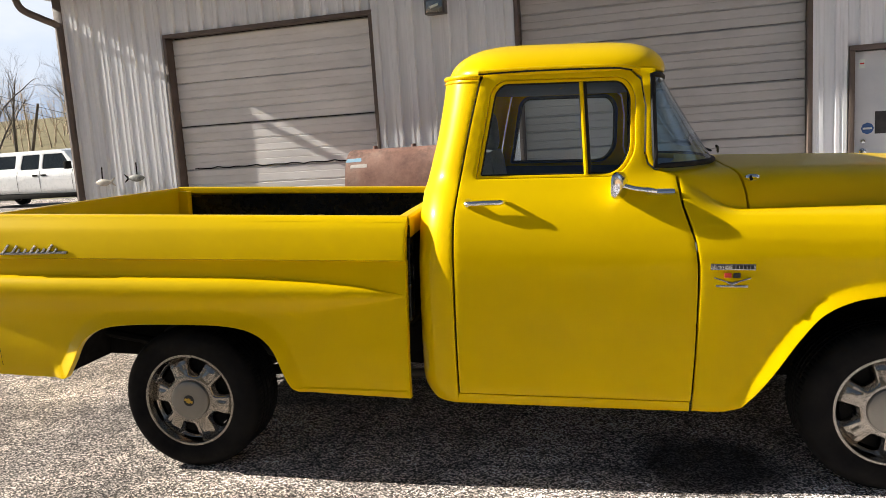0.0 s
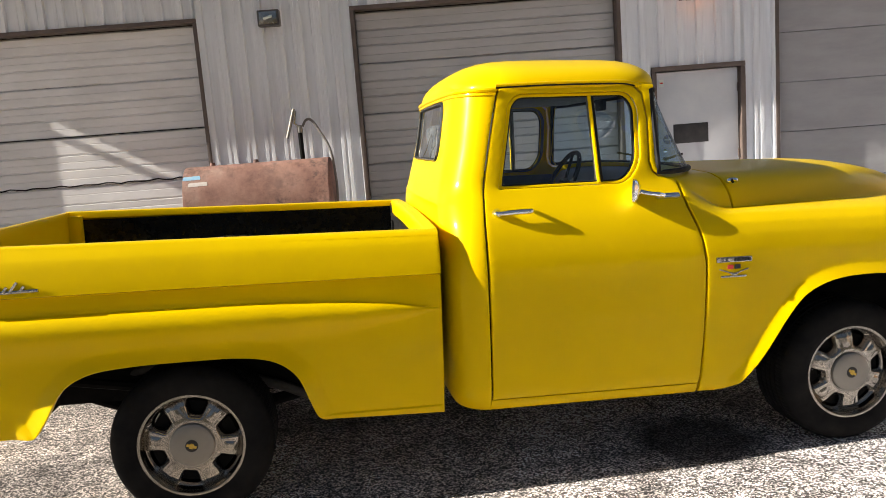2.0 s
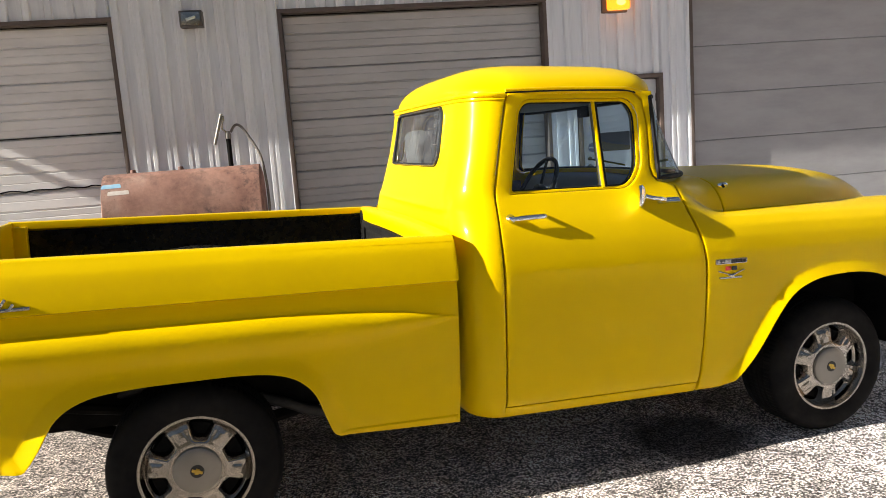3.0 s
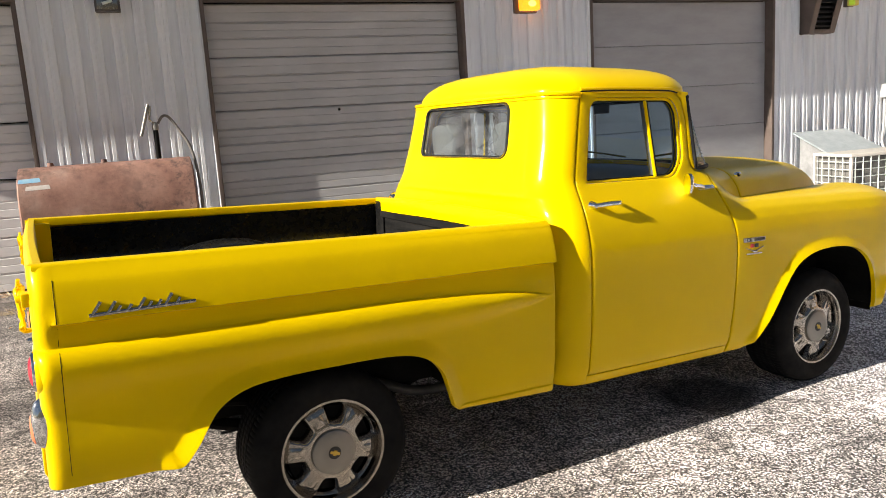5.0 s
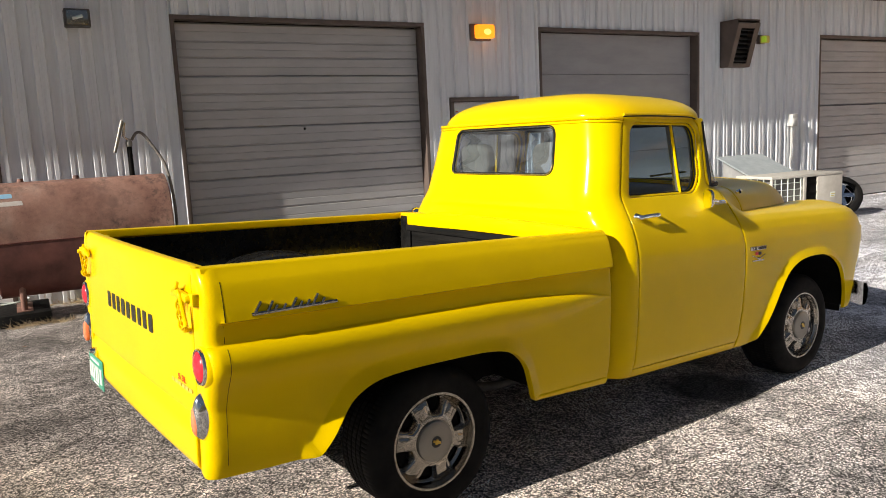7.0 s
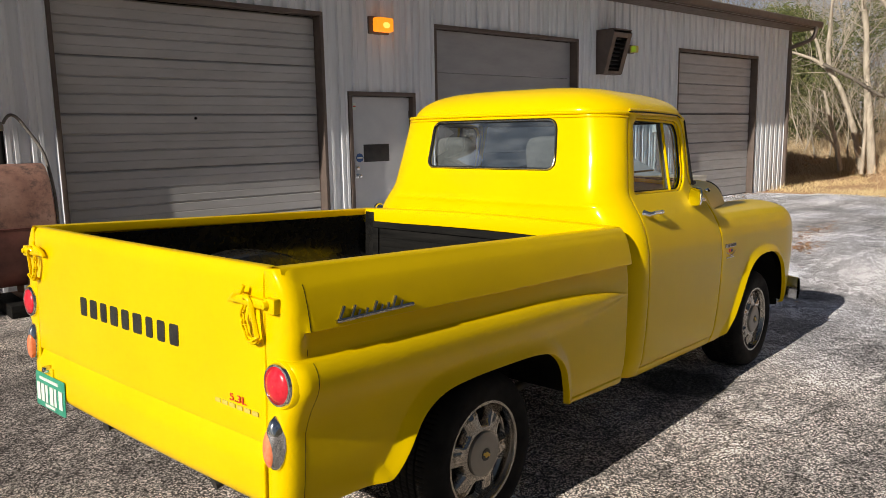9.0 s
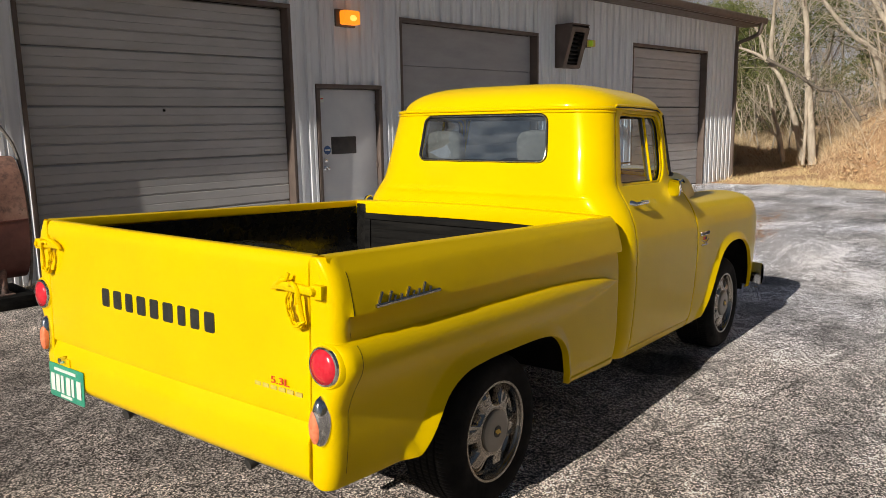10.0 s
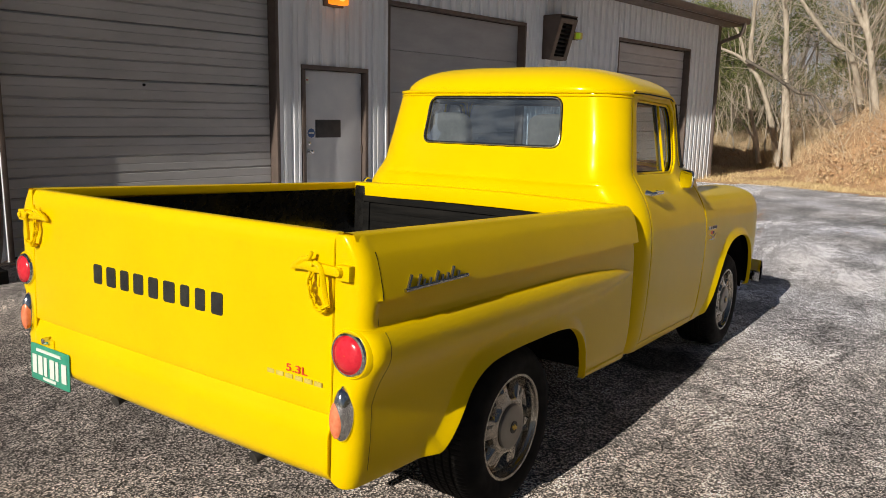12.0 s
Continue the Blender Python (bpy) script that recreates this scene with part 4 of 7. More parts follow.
valley_h = smooth_table([(2.0, 0.80), (2.33, 0.79), (2.6, 0.725), (3.0, 0.61), (3.5, 0.42), (3.75, 0.33)], 0.06, 1.9, 3.9)


hood_off = smooth_table([(-0.2, -0.02), (0.0, 0.0), (0.12, 0.014), (0.24, 0.040), (0.36, 0.078), (0.5, 0.135), (0.7, 0.25)], 0.03, -0.2, 1.0)
hood_top = smooth_table([(-0.2, 1.10), (0.0, 1.150), (0.12, 1.192), (0.24, 1.240), (0.36, 1.278), (0.5, 1.304), (0.7, 1.322), (0.9, 1.332), (1.2, 1.333)], 0.035, -0.2, 1.2)


def top_f(q, u):
    """Wing from the side up to the valley, then the bonnet to the middle; the bonnet narrows forwards."""
    hv = valley_h(u)
    p = np.clip(q / VALLEY, 0, 1)
    r = np.clip((p - 0.42) / 0.58, 0, 1)
    h1 = np.where(p < 0.42, np.interp(p, [0, 0.14, 0.28, 0.42], [0.945, 0.936, 0.914, 0.880]), 0.880 + (hv - 0.880) * r)
    z1 = np.where(p < 0.42, np.interp(p, [0, 0.14, 0.28, 0.42], [1.0, 1.056, 1.104, 1.136]), 1.136 + 0.016 * r + 0.035 * np.clip((0.88 - hv) / 0.4, 0, 1) * np.sin(np.pi * r ** 0.8))
    s = np.clip((q - VALLEY) / (1 - VALLEY), 0, 1)
    off = hood_off(s)
    h2 = np.where(s < 0.5, hv - off, (hv - hood_off(0.5)) * (1 - (s - 0.5) / 0.5))
    z2 = hood_top(s)
    return np.where(q < VALLEY, h1, h2), np.where(q < VALLEY, z1, z2)


ARCH_F = [tuple(p)[:2] for p in catmull([(a, b, 0) for a, b in [(2.255, 0.372), (2.315, 0.416), (2.40, 0.53), (2.50, 0.69), (2.58, 0.785), (2.69, 0.838), (2.82, 0.858), (2.97, 0.856), (3.10, 0.825), (3.21, 0.745), (3.27, 0.62), (3.30, 0.47)]], 6)]
LIP_F = np.array([p for p in ARCH_F if p[1] > 0.40])


def place_front(u, v, d):
    """u along the truck; v is the height up to 1.0, then runs over the wing and bonnet to the middle at 1.9."""
    w = np.clip((u - 2.05) / 0.26, 0, 1)
    w = w * w * (3 - 2 * w)
    q = np.clip((v - 1.0) / 0.9, 0, 1)
    hf, zf = top_f(q, u)
    hc, zc = top_c(q)
    low = v < 1.0
    h = np.where(low, side_f(v) * w + cab_half(v) * (1 - w), hf * w + hc * (1 - w))
    z = np.where(low, v, zf * w + zc * (1 - w))
    dist = edge_distance(np.stack([u, np.minimum(v, 1.0)], 1), LIP_F, False)
    h = h + 0.85 * np.where(low, lip(dist * 1.25), 0)
    nose = np.clip((u - 3.25) / 0.46, 0, 1)
    hood = q > VALLEY
    h = h - 0.10 * nose ** 2.2 * np.where(low, 1, 1 - q)
    z = z - np.where(low, 0, 1) * np.where(hood, 0.17 * np.clip((u - 3.02) / 0.68, 0, 1) ** 2.2 * (1 - 0.2 * (1 - q)), 0.10 * nose ** 3.0)
    z = z - 0.008 * np.clip(u - 2.6, 0, 1)
    # push inwards for the rims
    return np.stack([u, -(h - d * np.where(q < 0.45, 1, 0.3)), z - d * np.where(q > 0.3, 0.9, 0)], 1)


VV = 1.0 + 0.9 * VALLEY
WING = [(2.130, 0.368), (2.20, 0.368)] + ARCH_F + [(3.34, 0.455), (3.44, 0.46), (3.47, 0.60), (3.50, 0.72), (3.58, 0.84), (3.66, 0.93), (3.71, 1.02), (3.715, 1.10), (3.70, 1.25), (3.685, VV), (2.332, VV), (2.326, VV + 0.08), (2.310, VV + 0.18), (2.275, VV + 0.28), (2.262, 1.895), (2.14, 1.895), (2.10, 1.76), (2.03, 1.66), (1.993, 1.585), (2.05, 1.520), (2.068, 1.482), (2.078, 1.305), (2.086, 1.208), (2.106, 1.127), (2.128, 1.046), (2.140, 0.95), (2.141, 0.85), (2.136, 0.60)]
wing_bm = panel(WING, place_front, 0.015, flange=0.02, soften=0.005, guides=beside(LIP_F, (0.010, 0.020, 0.030, 0.040, 0.046, 0.0497, 0.056)))
wing_mirror = mirrored(wing_bm)
part("front_wing", wing_bm, YELLOW, truck), part("front_wing", wing_mirror, YELLOW, truck)

hood_out = [(2.340, VV + 0.006), (3.685, VV + 0.006), (3.695, 1.60), (3.70, 1.899), (2.270, 1.899), (2.283, VV + 0.28), (2.318, VV + 0.18), (2.334, VV + 0.08)]
hood_bm = panel(hood_out, place_front, 0.024, flange=0.02, soften=0.004)
bmesh.ops.bisect_plane(hood_bm, geom=hood_bm.verts[:] + hood_bm.edges[:] + hood_bm.faces[:], plane_co=(0, -0.0005, 0), plane_no=(0, 1, 0), clear_outer=True)
other = mirrored(hood_bm)
me = bpy.data.meshes.new("half")
other.to_mesh(me)
hood_bm.from_mesh(me)
bmesh.ops.remove_doubles(hood_bm, verts=hood_bm.verts, dist=0.0012)
bpy.data.meshes.remove(me)
other.free()
bonnet = part("bonnet", hood_bm, YELLOW, truck)
for side in (-1, 1):
    latch = part("bonnet_latch", lathe(bmesh.new(), [(0.001, 0.010), (0.014, 0.009), (0.018, 0.004), (0.019, -0.004)], "y", 20, Matrix.Translation((2.352, side * 0.745, 1.268)) @ pose(0, 0, 0, -side * 38, 0, 0) @ Matrix.Diagonal((1.5, side, 0.8, 1))), CHROME, truck, "small chrome bonnet latch")
    part("latch_post", lathe(bmesh.new(), [(0.001, 0.018), (0.006, 0.016), (0.007, 0.0)], "y", 12, Matrix.Translation((2.345, side * 0.752, 1.272)) @ pose(0, 0, 0, -side * 38, 0, 0) @ Matrix.Diagonal((1, side, 1, 1))), GAP, latch)

# windscreen: wraps round into the pillars


def place_screen(u, v, d):
    """u across (-1 to 1), v up (0 to 1)."""
    a = np.clip(1 - np.abs(u) ** 3.6, 0, 1) ** 0.5
    hb, ht = 0.800 - d, 0.738 - d
    h = hb * (1 - v) + ht * v
    x0 = 1.985 * (1 - v) + 1.972 * v
    reach = 0.285 * (1 - v) + 0.070 * v
    return np.stack([x0 + (reach - d) * a, h * u, 1.332 + 0.340 * v - 0.012 * (1 - v) * (1 - a)], 1)


def screen_grid(d):
    bm = bmesh.new()
    uu = np.sin(np.linspace(-np.pi / 2, np.pi / 2, 60))
    rings = [[tuple(p) for p in place_screen(uu, np.full(60, v), np.full(60, d))] for v in np.linspace(0, 1, 14)]
    return loft(bm, rings, closed=False)


part("windscreen", screen_grid(0.0), GLASS_FRONT, truck, "wrap-around windscreen")
uu = np.sin(np.linspace(-np.pi / 2, np.pi / 2, 50))
loop = [tuple(p) for p in place_screen(uu, np.zeros(50), np.zeros(50))] + [tuple(p) for p in place_screen(np.ones(8), np.linspace(0.12, 0.9, 8), np.zeros(8))] + [tuple(p) for p in place_screen(uu[::-1], np.ones(50), np.zeros(50))] + [tuple(p) for p in place_screen(-np.ones(8), np.linspace(0.9, 0.12, 8), np.zeros(8))]
part("windscreen_seal", tube(bmesh.new(), loop, 0.0115, 8, closed=True), SEAL, truck, "black rubber windscreen seal")
for side in (-1, 1):
    part("wiper", tube(bmesh.new(), [(2.33, side * 0.10, 1.352), (2.30, side * 0.28, 1.372), (2.27, side * 0.42, 1.385)], 0.006, 6), SEAL, truck)

# nose: plain panel that closes the front, and the bumper
part("nose_panel", boxed(3.40, 3.46, -0.80, 0.80, 0.50, 1.10, 0.02), YELLOW, truck)
bm = bmesh.new()
rings = []
for y in np.linspace(-0.99, 0.99, 44):
    b = 3.675 - 0.15 * (abs(y) / 0.99) ** 5
    rings.append([(b + dx, y, z) for dx, z in ((-0.05, 0.62), (0.0, 0.61), (0.025, 0.56), (0.02, 0.51), (-0.005, 0.47), (-0.05, 0.46))])
loft(bm, rings)
part("front_bumper", bm, CHROME, truck, "chrome front bumper")

# ---- inside the cab
part("cab_floor", boxed(1.10, 2.30, -0.82, 0.82, 0.42, 0.47), GAP, truck)
part("firewall", boxed(2.24, 2.28, -0.70, 0.70, 0.42, 1.16, 0.01), INTERIOR, truck)
part("back_lining", boxed(1.14, 1.17, -0.66, 0.66, 0.45, 1.37, 0.02), INTERIOR, truck)
bm = bmesh.new()
loft(bm, [[(x - (0.20 * (abs(y) / 0.735) ** 2 if x > 2.2 else 0), y, z - 0.02 * (abs(y) / 0.72) ** 2) for x, z in ((2.31, 1.312), (2.10, 1.318), (2.02, 1.300), (1.985, 1.255), (1.98, 1.12), (2.0, 1.04), (2.1, 1.0))] for y in np.linspace(-0.735, 0.735, 24)], closed=False)
dash = part("dashboard", bm, DASHPAINT, truck, "blue-grey painted dashboard")
for y0 in (0.28, 0.36, 0.44):
    part("gauge", lathe(bmesh.new(), [(0.001, -0.012), (0.03, -0.012), (0.036, -0.016), (0.038, 0.0)], "x", 24, Matrix.Translation((1.982, y0, 1.18))), CHROME, dash)
part("bench_cushion", boxed(1.20, 1.72, -0.66, 0.66, 0.72, 0.90, 0.06), SEATCLOTH, truck, "grey cloth bench seat")
for y0, y1 in ((-0.62, -0.05), (0.05, 0.62)):
    back = part("seat_back", boxed(-0.07, 0.08, y0, y1, 0.0, 0.52, 0.06, pose(1.26, 0, 0.86, 0, -9, 0)), SEATCLOTH, truck, "grey cloth seat back")
    c = (y0 + y1) / 2
    bm = bmesh.new()
    bmesh.ops.create_uvsphere(bm, u_segments=28, v_segments=18, radius=1.0)
    for p in bm.verts:
        q = [math.copysign(abs(v) ** 0.55, v) for v in p.co]
        p.co = pose(1.20, c, 1.47, 0, -6, 0) @ Vector((0.055 * q[0], 0.135 * q[1], 0.105 * q[2]))
    part("headrest", bm, SEATCLOTH, back)
    part("headrest_post", tube(bmesh.new(), [(1.20, c, 1.34), (1.20, c, 1.40)], 0.02, 8), SEAL, back)
wheel_m = pose(1.90, 0.36, 1.215, 0, -62, 0)
steer = part("steering_wheel", tube(bmesh.new(), [tuple(wheel_m @ Vector((0.205 * math.cos(a), 0.205 * math.sin(a), 0))) for a in np.linspace(0, 2 * math.pi, 40, endpoint=False)], 0.013, 10, closed=True), SEAL, truck, "black steering wheel")
for a in (0.2, 2.2, 4.2):
    part("spoke", tube(bmesh.new(), [tuple(wheel_m @ Vector((0.03 * math.cos(a), 0.03 * math.sin(a), -0.02))), tuple(wheel_m @ Vector((0.20 * math.cos(a), 0.20 * math.sin(a), 0)))], 0.009, 8), SEAL, steer)
part("hub", lathe(bmesh.new(), [(0.001, 0.01), (0.04, 0.005), (0.05, -0.02), (0.03, -0.12), (0.03, -0.3)], "z", 24, wheel_m), SEAL, steer)
part("interior_mirror", boxed(1.98, 2.00, -0.135, -0.015, 1.612, 1.665, 0.008), SEAL, truck)

# ---- underneath
for side in (-1, 1):
    part("frame_rail", boxed(-0.95, 3.5, side * 0.43 - 0.035, side * 0.43 + 0.035, 0.45, 0.60, 0.008), GAP, truck)
    pts = catmull([(1.4, side * 0.42, 0.36), (0.6, side * 0.56, 0.37), (0.3, side * 0.58, 0.46), (-0.1, side * 0.57, 0.58), (-0.5, side * 0.46, 0.46), (-0.90, side * 0.405, 0.355)], 8)
    part("exhaust_pipe", tube(bmesh.new(), pts, 0.022, 12), ALLOY_DARK, truck, "dark steel exhaust pipe")
    part("leaf_spring", tube(bmesh.new(), catmull([(-0.62, side * 0.50, 0.50), (-0.3, side * 0.50, 0.37), (0, side * 0.50, 0.34), (0.35, side * 0.50, 0.37), (0.65, side * 0.50, 0.48)], 6), 0.028, 8, flat=0.8), GAP, truck)
    # liners of the wheel openings
    for x0, w0, top in ((0.0, 0.60, 0.70), (2.86, 0.52, 0.88)):
        bm = bmesh.new()
        rings = []
        for a in np.linspace(0, math.pi, 20):
            x, z = x0 - w0 * math.cos(a), 0.42 + (top - 0.42) * math.sin(a) ** 0.6
            rings.append([(x, side * h, z) for h in (0.88, 0.54)])
        loft(bm, rings, closed=False)
        n = len(rings)
        bm.verts.ensure_lookup_table()
        bm.faces.new([bm.verts[2 * i + 1] for i in range(n)])
        part("wheel_liner", bm, GAP, truck)
part("axle", tube(bmesh.new(), [(-0.014, -0.7, 0.325), (-0.014, 0.7, 0.325)], 0.045, 12), GAP, truck)
part("differential", lathe(bmesh.new(), [(0.001, -0.12), (0.09, -0.09), (0.13, 0.0), (0.09, 0.09), (0.001, 0.12)], "x", 20, Matrix.Translation((-0.02, 0.0, 0.33))), GAP, truck)
part("apron", boxed(3.335, 3.375, -0.925, 0.925, 0.47, 0.98, 0.01), GAP, truck)
part("fuel_tank", boxed(0.72, 1.55, -0.38, 0.38, 0.36, 0.52, 0.04), GAP, truck)
part("engine_block", boxed(2.4, 3.3, -0.36, 0.36, 0.40, 0.95, 0.05), GAP, truck)
part("front_axle", tube(bmesh.new(), [(2.878, -0.66, 0.40), (2.878, 0.66, 0.40)], 0.05, 10), GAP, truck)
part("trailing_bar", tube(bmesh.new(), [(-0.55, -0.62, 0.55), (-0.2, -0.55, 0.47)], 0.022, 8), GAP, truck)

# ---- wheels
TYRE = 0.322


def wheel_face():
    """Six broad spokes between bevelled windows, set back inside the rim."""
    steps = 324
    th = np.linspace(0, 2 * np.pi, steps, endpoint=False)
    rr = np.concatenate([np.linspace(0.070, 0.106, 8), np.linspace(0.108, 0.186, 48), np.linspace(0.188, 0.192, 3)])
    off = th - np.round(th / (np.pi / 3)) * np.pi / 3
    rings = []
    for r in rr:
        x, w = r * np.cos(off), r * np.sin(off)
        # distance into the rounded window: positive inside
        sides_ = (0.0185 + (x - 0.121) * 0.40 - np.abs(w), x - 0.121, np.full(steps, 0.179 - r))
        d = -0.0035 * np.log(sum(np.exp(-q / 0.0035) for q in sides_))
        base = np.interp(r, [0.07, 0.086, 0.098, 0.112, 0.135, 0.16, 0.176, 0.184, 0.192], [-0.004, -0.006, -0.007, -0.004, 0.002, 0.006, 0.012, 0.022, 0.027])
        # broad spokes, hollowed along the middle and rolled over into the windows
        k = np.clip((d + 0.017) / 0.018, 0, 1)
        mid = np.clip((np.pi / 6 - np.abs(off)) * r / 0.020, 0, 1)
        y = base + 0.030 * k ** 1.8 + 0.05 * np.clip((d - 0.001) / 0.003, 0, 1)
        y = y - 0.006 * (1 - mid ** 2) * np.clip((r - 0.115) / 0.02, 0, 1) * np.clip((0.178 - r) / 0.02, 0, 1)
        rings.append([(r * math.cos(t), float(q), r * math.sin(t)) for t, q in zip(th, y)])
    bm = bmesh.new()
    loft(bm, rings)
    bm.faces.ensure_lookup_table()
    dead = [f for f in bm.faces if f.calc_center_median().y > 0.062]
    bmesh.ops.delete(bm, geom=dead, context="FACES")
    return bm


def build_wheel(m, flip):
    wheel = new("wheel")
    wheel.parent = truck
    wheel.matrix_basis = m @ (pose(0, 0, 0, 0, 0, 180) if flip else Matrix())
    tagged(wheel, "black tyre on a six-spoke cast alloy wheel")
    prof = [(0.196, -0.005), (0.206, -0.014), (0.222, -0.020), (0.245, -0.026), (0.272, -0.026), (0.292, -0.018), (0.306, -0.004), (0.316, 0.010), (0.3205, 0.022)]
    for k in range(5):
        y0 = 0.030 + k * 0.036
        prof += [(0.322, y0), (0.3222, y0 + 0.013), (0.322, y0 + 0.026), (0.312, y0 + 0.0285), (0.312, y0 + 0.0335)]
    prof += [(0.322, 0.212), (0.306, 0.232), (0.28, 0.245), (0.23, 0.24), (0.196, 0.22)]
    bm = bmesh.new()
    rings = []
    for r, o in prof:
        cut = 0.004 if r > 0.3195 and (o < 0.062 or o > 0.17) else 0.002 if r > 0.3215 else 0.0
        rings.append([((r - cut * (k % 4 == 0)) * math.cos(2 * math.pi * k / 400), o, (r - cut * (k % 4 == 0)) * math.sin(2 * math.pi * k / 400)) for k in range(400)])
    loft(bm, rings)
    part("tyre", bm, RUBBER, wheel, "black rubber tyre")
    rim = part("rim", lathe(bmesh.new(), [(0.198, 0.02), (0.2105, -0.004), (0.2115, -0.012), (0.2095, -0.017), (0.2045, -0.0178), (0.1995, -0.0160), (0.1970, -0.0105), (0.1962, -0.002), (0.1935, 0.002), (0.1915, 0.016), (0.1900, 0.030), (0.186, 0.040), (0.176, 0.10), (0.176, 0.19)], "y", 72), ALLOY, wheel, "cast alloy rim")
    part("spoke_disc", wheel_face(), ALLOY, wheel, "six-spoke alloy face", 80)
    part("brake_drum", lathe(bmesh.new(), [(0.001, 0.044), (0.168, 0.044), (0.172, 0.06), (0.172, 0.12)], "y", 36), GAP, wheel)
    cap = part("hub_cap", lathe(bmesh.new(), [(0.001, -0.0215), (0.060, -0.0205), (0.080, -0.0185), (0.0865, -0.0150), (0.0885, -0.009), (0.0885, 0.0)], "y", 48), CAPGREY, wheel, "round alloy centre cap")
    bm = bmesh.new()
    box(bm, -0.020, 0.020, -0.0265, -0.0215, -0.0055, 0.0055, 0.001, pose(0, 0, 0, 0, -18, 0))
    box(bm, -0.007, 0.007, -0.0262, -0.0215, -0.011, 0.011, 0.001, pose(0, 0, 0, 0, -18, 0))
    part("emblem", bm, GOLD, cap, "small gold emblem", 0)
    part("emblem_disc", lathe(bmesh.new(), [(0.001, -0.0235), (0.024, -0.0235), (0.0255, -0.0205)], "y", 32), BLACKPAINT, cap)
    return wheel


def hub_at(x, y, z, spin):
    """A wheel stands upright on the ground though the body leans forward."""
    return (STAND @ Matrix.Diagonal((1, 0.984, 1, 1))).inverted() @ TURN @ pose(x, y, z, 0, spin, 0)


build_wheel(hub_at(0.010, -0.800, TYRE - 0.004, 41), False)
build_wheel(hub_at(2.858, -0.836, TYRE - 0.036, 54), False)
build_wheel(hub_at(0.0, 0.925, TYRE - 0.002, 5), True)
build_wheel(hub_at(2.858, 0.955, TYRE - 0.036, 20), True)

# badge on the wing: a plate with the engine size and plain bars, over a small emblem
wy = lambda z: -(float(side_f(z - 0.032)) + 0.001)
plate2 = part("engine_badge", boxed(2.175, 2.335, wy(0.985) - 0.005, wy(0.985) + 0.004, 0.940, 0.964, 0.004), BADGESILVER, truck, "silver engine size badge")
side_m = Matrix(((1, 0, 0, 0), (0, 0, -1, 0), (0, 1, 0, 0), (0, 0, 0, 1)))
stroke_text("5.3L", 0.022, 0.0008, BLACKPAINT, "badge_number", plate2, Matrix.Translation((2.213, wy(0.98) - 0.0062, 0.944)) @ side_m, "black number")
for k in range(6):
    part("badge_bar", boxed(2.252 + k * 0.013, 2.262 + k * 0.013, wy(0.98) - 0.0072, wy(0.98) - 0.003, 0.945, 0.960), BLACKPAINT, plate2)
bm = bmesh.new()
tube(bm, catmull([(2.188, wy(0.95) - 0.004, 0.912), (2.220, wy(0.95) - 0.006, 0.902), (2.252, wy(0.95) - 0.008, 0.892), (2.285, wy(0.95) - 0.006, 0.902), (2.318, wy(0.95) - 0.004, 0.912)], 5), [0.003] * 8 + [0.006] * 5 + [0.003] * 8, 8)
box(bm, 2.195, 2.310, wy(0.91) - 0.004, wy(0.91) + 0.003, 0.876, 0.885, 0.002)
emb = part("wing_emblem", bm, BADGESILVER, truck, "silver winged emblem")
part("flag", boxed(2.225, 2.250, wy(0.95) - 0.005, wy(0.95), 0.912, 0.930, 0.002, None), REDINK, emb)
part("flag", boxed(2.256, 2.282, wy(0.95) - 0.005, wy(0.95), 0.912, 0.930, 0.002, None), BLACKPAINT, emb)

# ---------------------------------------------------------------- the metal building
WM = pose(0, 5.61, 0, 0, 0, -7.45)
LEFT, RIGHT, TOP = -5.52, 17.45, 3.78
OPEN = [("garage", -3.78, -0.73, 3.035), ("garage", 1.12, 4.28, 3.045), ("door", 4.68, 5.76, 2.07), ("plain", 6.18, 9.40, 3.04), ("garage", 12.58, 15.87, 3.07)]
RIB, RIB_H = 0.229, 0.040


def on_wall(ob):
    ob.matrix_basis = WM
    return ob


def ribbed(s0, s1, z0, z1):
    """A stretch of ribbed sheet with its thickness behind."""
    xs = [(s0, 0.0)]
    k = math.floor(s0 / RIB)
    while k * RIB < s1 + RIB:
        c = k * RIB
        for dx, o in ((-0.066, 0.0), (-0.054, -RIB_H), (-0.018, -RIB_H), (-0.013, -0.033), (0.013, -0.033), (0.018, -RIB_H), (0.054, -RIB_H), (0.066, 0.0)):
            if s0 + 0.002 < c + dx < s1 - 0.002:
                xs.append((c + dx, o))
        k += 1
    xs.append((s1, 0.0))
    bm = bmesh.new()
    rows = [[(x, o + 0.002 * math.sin(1.7 * z + 3 * x), z) for x, o in xs] for z in np.linspace(z0, z1, max(2, int((z1 - z0) / 0.5)))]
    loft(bm, rows, closed=False)
    box(bm, s0, s1, 0.02, 0.14, z0, z1)
    return bm


edges_ = [LEFT] + [v for o in OPEN for v in o[1:3]] + [RIGHT]
wall = empty("wall_north", WM, "light grey ribbed steel wall with lit ribs", "wall", kind="structure")
for a, b in zip(edges_[::2], edges_[1::2]):
    part("wall_sheet", ribbed(a, b, 0.0, TOP), WALL, wall, smooth=25)
for _, a, b, h in OPEN:
    part("wall_sheet", ribbed(a, b, h, TOP), WALL, wall, smooth=25)

